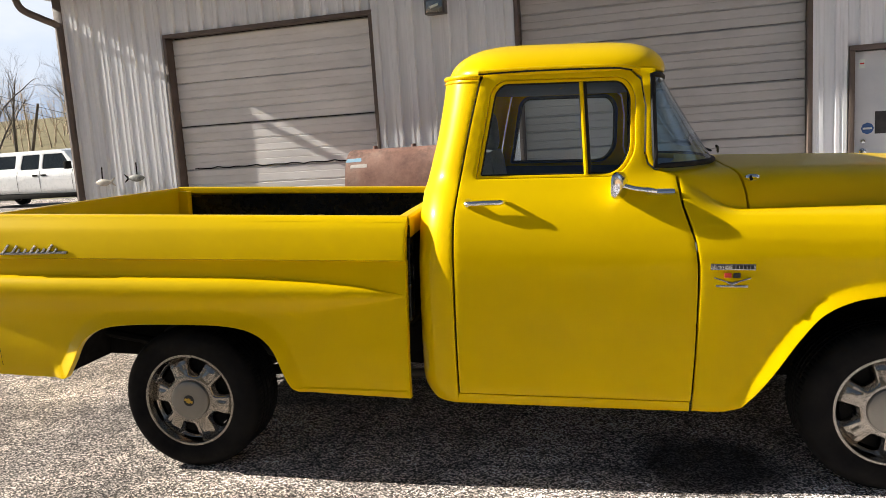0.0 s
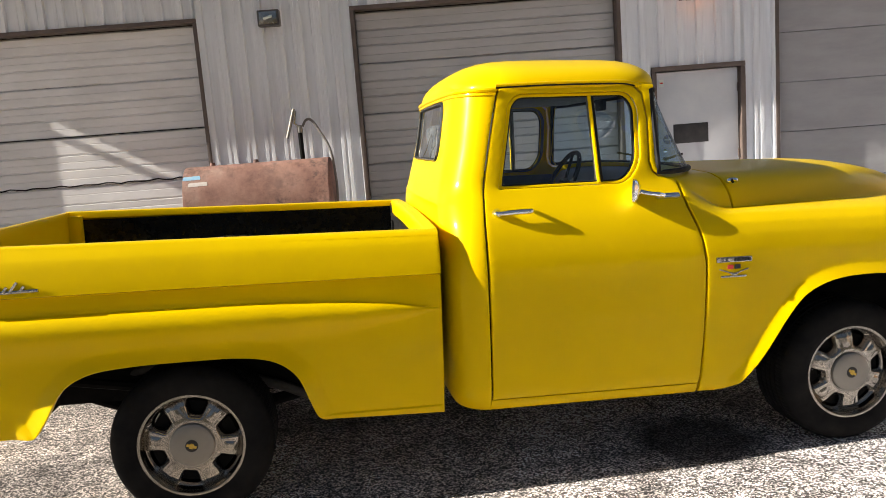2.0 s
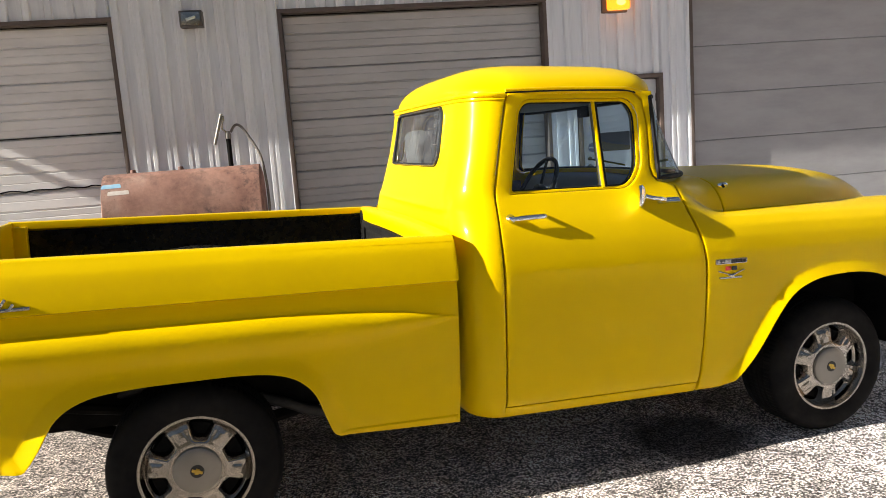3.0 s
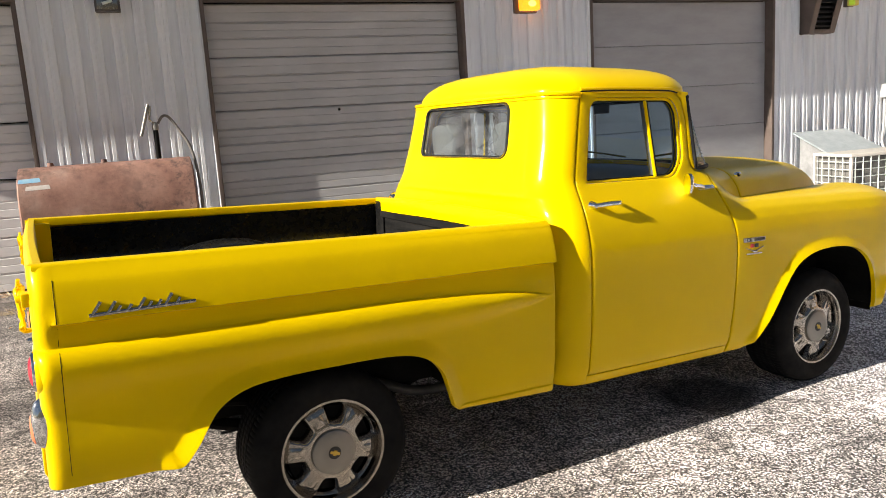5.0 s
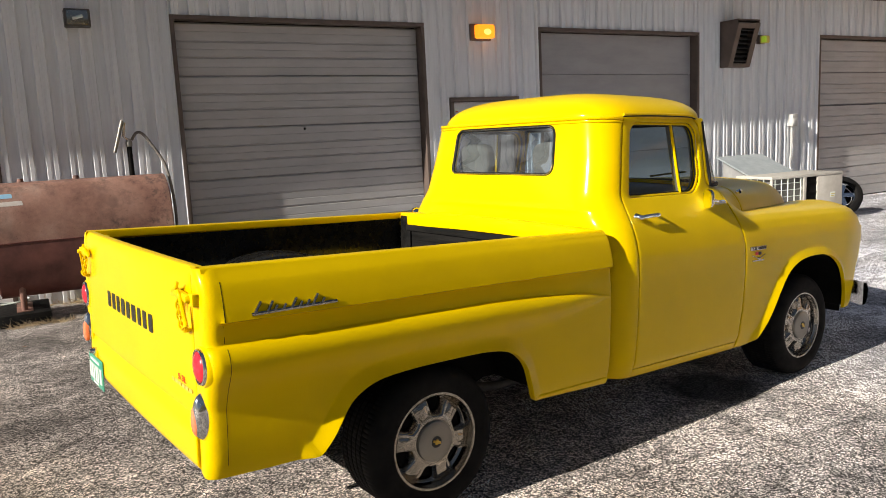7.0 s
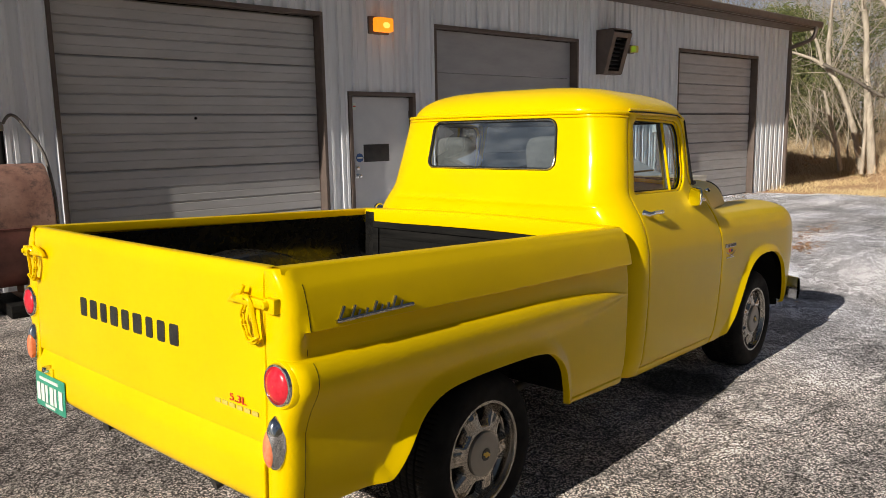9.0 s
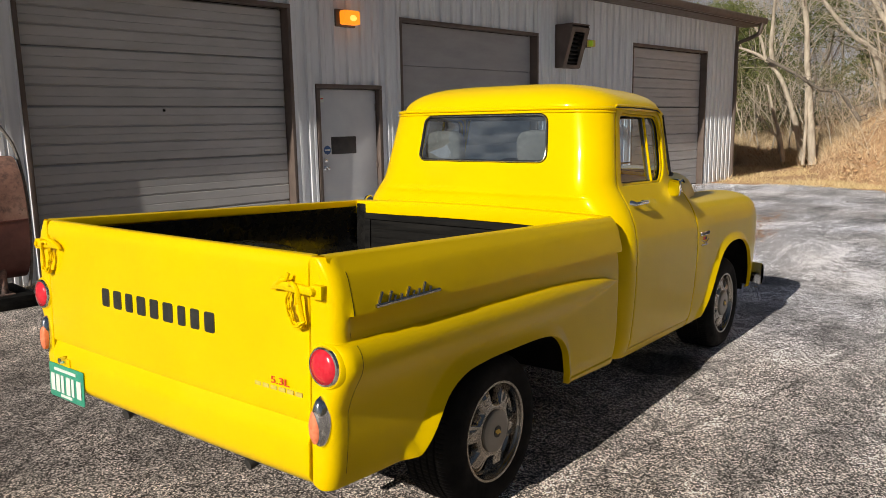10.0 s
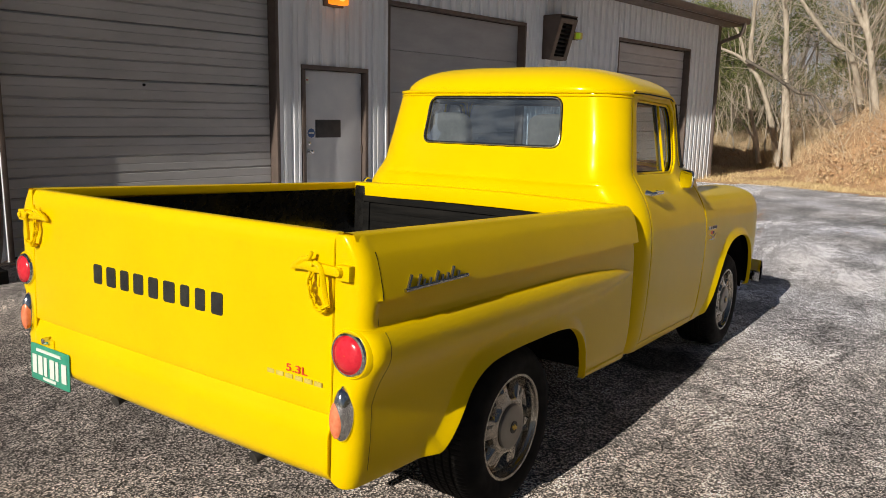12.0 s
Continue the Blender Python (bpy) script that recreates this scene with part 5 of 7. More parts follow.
# other sides of the building and its roof
bm = bmesh.new()
box(bm, LEFT, LEFT + 0.14, 0.14, 14.0, 0, TOP)
box(bm, RIGHT - 0.14, RIGHT, 0.14, 14.0, 0, TOP)
box(bm, LEFT, RIGHT, 13.86, 14.0, 0, TOP)
ob = on_wall(thing("wall_back", bm, WALL, "grey steel walls of the workshop", "wall", kind="structure"))
bm = bmesh.new()
EAVE = 0.50
loft(bm, [[(s, y, z) for y, z in ((-EAVE, TOP + 0.02), (-EAVE, TOP + 0.14), (7.0, TOP + 1.35), (14.5, TOP + 0.14), (14.5, TOP + 0.02), (13.9, TOP + 0.0), (0.0, TOP + 0.0))] for s in (LEFT - 0.35, RIGHT + 0.45)], caps=True)
for k in range(int((RIGHT - LEFT + 0.8) / 0.3)):
    s = LEFT - 0.33 + 0.3 * k
    box(bm, s, s + 0.03, -EAVE, 7.0, 0, 0.03, 0, Matrix.Shear("XZ", 4, (0, 0)) @ Matrix.Translation((0, 0, TOP + 0.14)) @ Matrix(((1, 0, 0, 0), (0, 1, 0, 0), (0, (1.21) / (7 + EAVE), 1, EAVE * 1.21 / (7 + EAVE)), (0, 0, 0, 1))))
roof_b = on_wall(thing("roof", bm, mat_grain("galvanised_roof", (0.30, 0.30, 0.31), (0.42, 0.42, 0.43), 3, 0.4, 0.3, 0.05), "low metal roof with an overhanging eave", "roof", kind="structure", smooth=0))
bm = bmesh.new()
rings = [[(s, y, z) for y, z in ((-EAVE - 0.002, TOP + 0.16), (-EAVE - 0.09, TOP + 0.16), (-EAVE - 0.105, TOP + 0.145), (-EAVE - 0.10, TOP + 0.07), (-EAVE - 0.09, TOP + 0.03), (-EAVE - 0.002, TOP + 0.02))] for s in np.linspace(LEFT - 0.36, RIGHT + 0.46, 12)]
loft(bm, rings, caps=True)
gutter = on_wall(thing("gutter", bm, TRIM, "brown metal gutter along the eave", "gutter", kind="structure"))
bm = boxed(LEFT - 0.36, RIGHT + 0.46, -EAVE, -0.04, TOP - 0.012, TOP + 0.012)
on_wall(thing("soffit", bm, TRIM, "brown soffit under the eave", "soffit", kind="structure"))


def downspout(s, lean):
    pts = catmull([(s + lean * 0.24, -EAVE - 0.06, TOP + 0.06), (s + lean * 0.23, -EAVE - 0.05, TOP - 0.10), (s + lean * 0.20, -EAVE + 0.02, TOP - 0.24), (s + lean * 0.10, -0.28, TOP - 0.34), (s + lean * 0.01, -0.11, TOP - 0.42), (s, -0.075, TOP - 0.54), (s, -0.075, 2.2), (s, -0.075, 0.15), (s, -0.14, 0.06)], 6)
    return on_wall(thing("downspout", tube(bmesh.new(), pts, 0.048, 12), TRIM, "brown metal downspout with an elbow at the top", "downspout", "downspouts", smooth=60))


downspout(LEFT + 0.03, -1)
downspout(RIGHT - 0.06, 1)
for s in (LEFT, RIGHT):
    on_wall(thing("trim", boxed(s - 0.075, s + 0.075, -0.045, 0.16, 0, TOP - 0.015, 0.006), TRIM, "brown corner trim of the building", "trim", kind="structure"))


def frame_round(s0, s1, h, w=0.046, deep=0.125):
    bm = bmesh.new()
    for a, b in ((s0 - w * 0.5, s0 + w * 0.5), (s1 - w * 0.5, s1 + w * 0.5)):
        box(bm, a, b, -0.046, deep, 0, h - w * 0.5 - 0.001, 0.004)
    box(bm, s0 - w * 0.5, s1 + w * 0.5, -0.046, deep, h - w * 0.5, h + w * 0.5, 0.004)
    return bm


def garage_door(s0, s1, h, mat, ribs, sections, label):
    door = empty("garage_door", WM, label, "garage door", "garage doors", "structure")
    part("door_frame", frame_round(s0, s1, h), TRIM, door, "brown steel door frame")
    x0, x1, base = s0 + 0.03, s1 - 0.03, 0.105
    hh = (h - 0.03) / sections
    for k in range(sections):
        z0 = k * hh
        deep = 0.03 if ribs > 1 else 0.012
        prof = [(base + deep, z0 + 0.001), (base + deep * 0.4, z0 + 0.003), (base, z0 + (0.014 if ribs > 1 else 0.007))]
        for r in range(1, ribs):
            c = z0 + hh * (r - 0.5) / ribs
            prof += [(base - 0.001, c - 0.007), (base + 0.005, c - 0.002), (base, c + 0.006)]
            c = z0 + hh * r / ribs
            c += (0.0, 0.012, -0.010)[r % 3]
            prof += [(base - 0.004, c - 0.020), (base + 0.016, c - 0.012), (base + 0.018, c - 0.002), (base, c + 0.010)]
        c = z0 + hh * (1 - 0.5 / ribs)
        prof += [(base - 0.001, c - 0.007), (base + 0.005, c - 0.002), (base, c + 0.006)] if ribs > 1 else []
        prof += [(base - 0.003, z0 + hh - 0.022), (base + 0.018, z0 + hh - 0.010), (base + deep, z0 + hh - 0.001)] if ribs > 1 else [(base, z0 + hh - 0.008), (base + deep * 0.5, z0 + hh - 0.004), (base + deep, z0 + hh - 0.001)]
        bm = bmesh.new()
        loft(bm, [[(s, y + random.uniform(-0.001, 0.001), z + random.uniform(-0.0015, 0.0015)) for y, z in prof] for s in np.linspace(x0, x1, 9)], closed=False)
        part("door_section", bm, mat, door, smooth=20)
    part("door_backing", boxed(x0, x1, base + 0.04, base + 0.06, 0, h), GAP, door)
    part("bottom_seal", boxed(x0, x1, base - 0.005, base + 0.03, 0.0, 0.02), SEAL, door)
    return door


doors_ = []
for i, (kind, a, b, h) in enumerate(OPEN):
    if kind == "garage":
        doors_.append(garage_door(a, b, h, DOOR_OLD if i else DOOR_PALE, 3, 5, "closed taupe sectional garage door with horizontal ribs" if i else "closed pale beige sectional garage door with horizontal ribs"))
    elif kind == "plain":
        doors_.append(garage_door(a, b, h, DOOR_NEW, 1, 5, "closed smooth taupe sectional garage door"))
# small bolt hole in one door
part("bolt_head", lathe(bmesh.new(), [(0.001, 0.085), (0.014, 0.088), (0.017, 0.105)], "y", 12, Matrix.Translation((2.62, 0, 1.76))), GAP, doors_[1])
# dark uneven line added along the second section joint
part("pull_rope", tube(bmesh.new(), [(-3.6 + 0.09 * k, 0.098, 1.215 + 0.012 * math.sin(1.9 * k) * (0.3 + 0.7 * (k % 7 > 2))) for k in range(31)], 0.008, 6), GAP, doors_[0], "dark uneven line along a section joint")
for k, z in ((0, 1.803), (2, 1.803)):
    sa, sb = OPEN[(0, 1, 4)[k]][1:3]
    part("joint_gap", boxed(sa + 0.04, sb - 0.04, 0.095, 0.112, z - 0.0045, z + 0.0045, 0.002), GAP, doors_[(0, 1, 3)[k]])

# steel entrance door
a, b, h = 4.68, 5.76, 2.07
door = empty("door_1", WM, "closed white steel entrance door with a dark notice", "door", kind="structure")
part("door_frame", frame_round(a, b, h, 0.055, 0.10), TRIM, door, "brown door frame")
leaf = part("door_leaf", boxed(a + 0.04, b - 0.04, 0.03, 0.075, 0.012, h - 0.04, 0.003), MANDOOR, door)
part("notice", boxed(4.915, 5.345, 0.0265, 0.031, 1.165, 1.40, 0.001), mat_grain("dark_notice", (0.02, 0.02, 0.022), (0.045, 0.04, 0.04), 12, 0.4), leaf, "dark notice panel")
part("sticker", lathe(bmesh.new(), [(0.001, 0.026), (0.062, 0.026), (0.062, 0.031)], "y", 8, Matrix.Translation((4.845, 0, 1.225))), BLUEINK, leaf, "blue round sticker")
part("sticker_bar", boxed(4.80, 4.89, 0.0245, 0.027, 1.215, 1.235), PALEINK, leaf)
part("label", boxed(4.755, 4.815, 0.026, 0.031, 1.86, 1.95), PALEINK, leaf, "small white label")
part("label_bar", boxed(4.765, 4.805, 0.0245, 0.0275, 1.90, 1.915), REDINK, leaf)
knob = part("door_knob", lathe(bmesh.new(), [(0.001, -0.055), (0.022, -0.052), (0.030, -0.035), (0.024, -0.018), (0.012, -0.012), (0.012, 0.02), (0.032, 0.024), (0.034, 0.032)], "y", 20, Matrix.Translation((4.80, 0, 0.985))), CHROME, leaf, "metal door knob")
part("deadbolt", lathe(bmesh.new(), [(0.001, 0.005), (0.024, 0.007), (0.028, 0.032)], "y", 20, Matrix.Translation((4.80, 0, 1.09))), CHROME, leaf)
for z in (0.3, 1.0, 1.8):
    part("hinge", tube(bmesh.new(), [(b - 0.043, 0.022, z - 0.05), (b - 0.043, 0.022, z + 0.05)], 0.011, 8), TRIM, leaf)

# ---------------------------------------------------------------- things on and by the wall


def wall_thing(name, label, category, group=""):
    return empty(name, WM, label, category, group)


flood = wall_thing("flood_light", "old metal floodlight with a square glass front", "wall lamp")
part("housing", boxed(0.035, 0.285, -0.17, -0.03, 2.895, 3.075, 0.012), mat_grain("bronze_housing", (0.08, 0.07, 0.065), (0.13, 0.12, 0.11), 10, 0.5, 0.4), flood)
part("reflector", boxed(0.058, 0.262, -0.178, -0.169, 2.915, 3.055, 0.004), ALLOY, flood, "mirror-bright reflector behind glass")
part("bulb", tube(bmesh.new(), [(0.11, -0.19, 2.97), (0.21, -0.19, 3.0)], 0.016, 10), PALEINK, flood)
part("bracket", boxed(0.13, 0.19, -0.04, 0.0, 2.93, 3.03, 0.004), TRIM, flood)

amber = wall_thing("wall_lamp", "lit amber wall lamp in a brown housing", "wall lamp", "amber wall lamps")
m_amber = Mat("amber_glass", (0.75, 0.22, 0.01), 0.3, Emission_Strength=1.1)
m_amber.p.inputs["Emission Color"].default_value = (1.0, 0.28, 0.012, 1)
m_core = Mat("glowing_lamp", (1, 0.6, 0.2), 0.4, Emission_Strength=1.5)
m_core.p.inputs["Emission Color"].default_value = (1.0, 0.50, 0.08, 1)
part("housing", boxed(5.0, 5.33, -0.07, 0.0, 2.85, 3.075, 0.012), TRIM, amber)
part("lens", boxed(5.055, 5.325, -0.19, -0.068, 2.872, 3.058, 0.03), m_amber.m, amber, "glowing amber lens")
part("lamp_core", lathe(bmesh.new(), [(0.001, -0.012), (0.030, -0.010), (0.046, -0.004), (0.050, 0.004)], "y", 28, Matrix.Translation((5.20, -0.187, 2.955)) @ Matrix.Diagonal((1.25, 1, 0.85, 1))), m_core.m, amber)

dim = wall_thing("wall_lamp", "small dim yellow-green wall lamp beside a vent hood", "wall lamp", "amber wall lamps")
part("housing", boxed(10.86, 11.02, -0.06, 0.0, 2.90, 3.05, 0.01), TRIM, dim)
m_green = Mat("dull_yellow_lens", (0.62, 0.50, 0.10), 0.3)
m_glow = Mat("green_lens", (0.45, 0.6, 0.05), 0.3, Emission_Strength=0.14)
m_glow.p.inputs["Emission Color"].default_value = (0.65, 1.0, 0.04, 1)
part("lens", boxed(10.87, 11.01, -0.17, -0.058, 2.905, 3.035, 0.025), m_green.m, dim, "dull yellow lens")
part("green_glow", boxed(10.862, 10.92, -0.180, -0.10, 2.915, 3.02, 0.02), m_glow.m, dim)

LOUVRE = mat_grain("dark_louvre", (0.025, 0.02, 0.018), (0.04, 0.032, 0.028), 8, 0.6)
vent = wall_thing("vent_hood", "brown sheet-metal vent hood with dark louvres", "vent hood")
bm = bmesh.new()
sec = [(0.0, 3.24), (-0.35, 3.24), (-0.37, 3.19), (-0.16, 2.50), (0.0, 2.50)]
for s in (9.96, 10.48):
    vs = [bm.verts.new((s + ds, y, z)) for ds in (0.0, 0.012) for y, z in sec]
    bm.faces.new(vs[:5]), bm.faces.new(vs[5:])
    for i in range(5):
        j = (i + 1) % 5
        bm.faces.new((vs[i], vs[j], vs[5 + j], vs[5 + i]))
box(bm, 9.96, 10.492, -0.37, 0.0, 3.23, 3.25)
box(bm, 9.96, 10.492, -0.16, 0.0, 2.495, 2.51)
part("hood", bm, TRIM, vent, smooth=0)
for k in range(10):
    z = 2.53 + k * 0.07
    y = -0.15 - 0.20 * (z - 2.5) / 0.8
    part("louvre", boxed(9.972, 10.478, -0.02, 0.05, -0.004, 0.004, 0, Matrix.Translation((0, y + 0.02, z)) @ pose(0, 0, 0, 35, 0, 0)), LOUVRE, vent)
part("throat", boxed(9.972, 10.478, -0.13, -0.01, 2.52, 3.22), GAP, vent)
tilt = pose(0, -0.168, 2.505, math.degrees(math.atan2(0.21, 0.69)), 0, 0)
for s0, s1, z0, z1 in ((9.961, 10.06, 0.0, 0.715), (10.38, 10.491, 0.0, 0.715), (10.06, 10.38, 0.0, 0.05), (10.06, 10.38, 0.63, 0.715)):
    part("hood_front", boxed(s0, s1, -0.006, 0.006, z0, z1, 0.002, tilt), TRIM, vent)

meter = wall_thing("electric_box", "grey outdoor switch box with a conduit", "switch box")
grey = mat_grain("grey_enamel", (0.42, 0.42, 0.41), (0.52, 0.52, 0.51), 8, 0.45)
part("box", boxed(11.70, 11.84, -0.14, -0.03, 1.46, 1.68, 0.012), grey, meter)
part("cover", boxed(11.715, 11.825, -0.155, -0.138, 1.50, 1.60, 0.008), grey, meter)
part("conduit", tube(bmesh.new(), catmull([(11.77, -0.07, 1.47), (11.77, -0.065, 1.0), (11.75, -0.065, 0.72), (11.70, -0.25, 0.55), (11.55, -0.7, 0.50)], 6), 0.02, 8), grey, meter)

# fish-shaped ornaments on the wall
FISHTAN = mat_grain("faded_tan_paint", (0.40, 0.36, 0.30), (0.52, 0.48, 0.42), 20, 0.6)
FISHGREY = mat_grain("weathered_grey_paint", (0.10, 0.11, 0.10), (0.30, 0.30, 0.28), 24, 0.6)
for s0, z0, tone, flip in ((-5.03, 1.10, FISHTAN, 1), (-4.46, 1.14, FISHGREY, -1)):
    fish = wall_thing("fish_ornament", "small metal fish ornament on a dark rod", "wall ornament", "wall ornaments")
    bm = lathe(bmesh.new(), [(0.002, -0.15), (0.025, -0.12), (0.048, -0.06), (0.055, 0.0), (0.045, 0.06), (0.022, 0.11), (0.012, 0.14)], "x", 20, Matrix.Translation((s0, -0.10, z0)) @ Matrix.Diagonal((flip, 0.55, 1, 1)))
    part("body", bm, tone, fish)
    bm = bmesh.new()
    for dz in (0.06, -0.055):
        tube(bm, [(s0 - flip * -0.13, -0.10, z0), (s0 + flip * 0.20, -0.10, z0 + dz)], [0.016, 0.006], 8)
    part("tail_fin", bm, GAP if flip < 0 else tone, fish)
    part("rod", tube(bmesh.new(), [(s0 - flip * 0.02, -0.10, z0 + 0.04), (s0 - flip * 0.015, -0.09, z0 + 0.22)], 0.009, 8), GAP, fish)
    part("mount", tube(bmesh.new(), [(s0, 0.0, z0), (s0, -0.10, z0)], 0.01, 8), GAP, fish)

# ---- old fuel tank on skids
tank = empty("fuel_tank", WM @ pose(-0.03, -0.62, 0), "rusty horizontal oval fuel tank on dark skids", "fuel tank")
TL, TH, TD, TZ = 0.80, 0.555, 0.34, 0.785


def tank_ring(x, k, a0, a1):
    return [(x, TD * k * math.copysign(abs(math.cos(a)) ** 0.75, math.cos(a)), TZ + TH * k * math.copysign(abs(math.sin(a)) ** 0.85, math.sin(a))) for a in np.linspace(a0, a1, 30)]


# redder rust below the seam, with the underside's shade darkened into its colour
LOWRUST = mat_grain("shaded_red_brown_rust", (0.085, 0.028, 0.024), (0.20, 0.075, 0.058), 4, 0.6, 0.0, 0.3)
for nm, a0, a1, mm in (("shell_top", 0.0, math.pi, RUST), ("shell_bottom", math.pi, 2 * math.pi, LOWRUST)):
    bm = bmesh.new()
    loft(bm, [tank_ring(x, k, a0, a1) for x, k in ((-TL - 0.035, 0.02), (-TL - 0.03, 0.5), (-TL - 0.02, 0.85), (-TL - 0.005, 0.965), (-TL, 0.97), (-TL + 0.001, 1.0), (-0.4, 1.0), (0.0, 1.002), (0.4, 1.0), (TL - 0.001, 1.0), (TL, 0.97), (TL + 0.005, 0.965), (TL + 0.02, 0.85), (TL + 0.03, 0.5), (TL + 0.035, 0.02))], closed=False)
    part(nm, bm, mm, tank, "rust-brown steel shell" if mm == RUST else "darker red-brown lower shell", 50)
part("seam_weld", tube(bmesh.new(), [(x, -TD - 0.001, TZ + 0.002 * math.sin(9 * x)) for x in np.linspace(-TL, TL, 30)], 0.006, 6), mat_grain("dark_rust", (0.10, 0.03, 0.025), (0.16, 0.05, 0.04), 20, 0.8), tank)
for x0, x1, z0, mm in ((-0.80, -0.60, 1.20, mat_grain("faded_blue_paint", (0.20, 0.42, 0.62), (0.32, 0.50, 0.62), 18, 0.6)), (-0.74, -0.52, 1.13, mat_grain("faded_white_paint", (0.50, 0.44, 0.40), (0.62, 0.58, 0.55), 18, 0.6))):
    def strip(u, v, d):
        s_ = np.clip((v - TZ) / TH, -1, 1)
        a_ = np.arcsin(np.sign(s_) * np.abs(s_) ** (1 / 0.85))
        return np.stack([u, -(TD * np.abs(np.cos(a_)) ** 0.75 + 0.0025 - d), v], 1)
    part("paint_stripe", panel(rounded([(x0, z0), (x1, z0 + 0.004), (x1 - 0.01, z0 + 0.045), (x0 + 0.008, z0 + 0.04)], 0.012, 4), strip, 0.02, flange=0.002, soften=0.001), mm, tank)
for x in (-0.62, 0.58):
    for y in (-0.22, 0.22):
        part("leg", tube(bmesh.new(), [(x, y, 0.12), (x, y, 0.36)], 0.030, 12), RUST, tank)
    part("leg_plate", boxed(x - 0.07, x + 0.07, -0.28, 0.28, 0.112, 0.124, 0.002), RUST, tank)
for x in (-0.62, 0.58):
    part("skid", boxed(x - 0.22, x + 0.22, -0.40, 0.34, 0.0, 0.115, 0.01), BEDBOARD, tank, "blackened timber skid")
for x in (-0.52, -0.03):
    part("filler_cap", lathe(bmesh.new(), [(0.001, 0.035), (0.026, 0.034), (0.03, 0.01), (0.034, 0.0), (0.034, -0.03)], "z", 14, Matrix.Translation((x, 0, TZ + TH))), RUST, tank)
pump = part("hand_pump", tube(bmesh.new(), [(0.50, 0, TZ + TH - 0.02), (0.50, 0, TZ + TH + 0.30)], 0.026, 14), GAP, tank, "black hand pump")
part("pump_head", lathe(bmesh.new(), [(0.001, 0.04), (0.020, 0.036), (0.028, 0.02), (0.034, -0.01), (0.032, -0.045), (0.001, -0.05)], "z", 16, Matrix.Translation((0.50, 0, TZ + TH + 0.34))), CAPGREY, pump)
part("pump_lever", tube(bmesh.new(), [(0.355, -0.02, TZ + TH + 0.24), (0.40, -0.02, TZ + TH + 0.38), (0.455, -0.02, TZ + TH + 0.56)], [0.016, 0.019, 0.016], 10), CAPGREY, pump)
part("pump_nozzle", tube(bmesh.new(), [(0.47, -0.03, TZ + TH + 0.54), (0.45, -0.03, TZ + TH + 0.40), (0.49, -0.01, TZ + TH + 0.36)], 0.012, 8), ALLOY, pump)
part("hose", tube(bmesh.new(), catmull([(0.53, 0, TZ + TH + 0.36), (0.58, 0, TZ + TH + 0.43), (0.64, 0, TZ + TH + 0.42), (0.72, -0.02, TZ + TH + 0.30), (0.82, -0.06, TZ + TH + 0.10), (0.86, -0.10, TZ + TH - 0.15), (0.87, -0.14, TZ + TH - 0.45), (0.84, -0.18, 0.4), (0.78, -0.25, 0.16)], 6), 0.014, 8), mat_grain("braided_hose", (0.10, 0.085, 0.075), (0.20, 0.18, 0.16), 40, 0.7), pump)



def tank_weeds():
    """Dry tufts and straw round the skids and along the foot of the wall."""
    r = random.Random(14)
    v, f = [], []
    spots = [(-0.62 + r.gauss(0, 0.28), -1.05 + r.gauss(0, 0.05)) for _ in range(26)] + [(r.uniform(-1.3, 1.05), -r.uniform(0.04, 0.22)) for _ in range(40)]
    for s0, y0 in spots:
        for _ in range(14):
            p = WM @ Vector((s0 + r.gauss(0, 0.04), y0 + r.gauss(0, 0.03), 0.0))
            d = Vector((r.gauss(0, 0.9), r.gauss(0, 0.9), r.uniform(0.25, 1.0))).normalized() * r.uniform(0.04, 0.13)
            w = d.orthogonal().normalized() * 0.0025
            o = len(v)
            v.extend([tuple(p - w), tuple(p + w), tuple(p + d)])
            f.append((o, o + 1, o + 2))
    me = bpy.data.meshes.new("dry_weeds")
    me.from_pydata(v, [], f)
    m = Mat("straw", rough=0.9)
    m.color(m.ramp(m.island(), (0.0, (0.30, 0.21, 0.11)), (0.5, (0.52, 0.40, 0.24)), (1.0, (0.66, 0.54, 0.36))))
    me.materials.append(m.m)
    return tagged(new("dry_weeds", me), "dry straw and weeds round the tank's skids", "weeds", kind="stuff")


tank_weeds()
loop = []
for k in range(60):
    q = 2 * math.pi * k / 18
    loop.append((-0.78 + 0.17 * math.cos(q) + 0.02 * math.sin(3 * q), -0.30 + 0.09 * math.sin(q), 0.018 + 0.0022 * k + 0.02 * (math.sin(1.3 * q) > 0.4)))
cable = thing("cable", tube(bmesh.new(), catmull(loop, 2), 0.008, 6), PALEINK, "loose pale cable coiled on the ground", "cable")
cable.matrix_basis = WM

# ---- old outdoor air conditioner
ac = empty("air_conditioner", pose(9.72, 2.98, 0, 0, 0, -14), "old beige outdoor air conditioner with a wire grille", "air conditioner")
BEIGE = mat_grain("beige_enamel", (0.46, 0.43, 0.38), (0.56, 0.53, 0.48), 7, 0.5)
part("base_pan", boxed(-0.74, 0.74, -0.36, 0.36, 0.0, 0.06, 0.01), BEIGE, ac)
part("top_panel", boxed(-0.74, 0.74, -0.36, 0.36, 0.70, 0.745, 0.012), BEIGE, ac)
part("right_panel", boxed(0.20, 0.735, -0.355, 0.355, 0.06, 0.70, 0.01), BEIGE, ac)
for y in (-0.335, 0.335):
    part("corner_post", boxed(-0.735, -0.70, y - 0.02, y + 0.02, 0.06, 0.70, 0.006), BEIGE, ac)
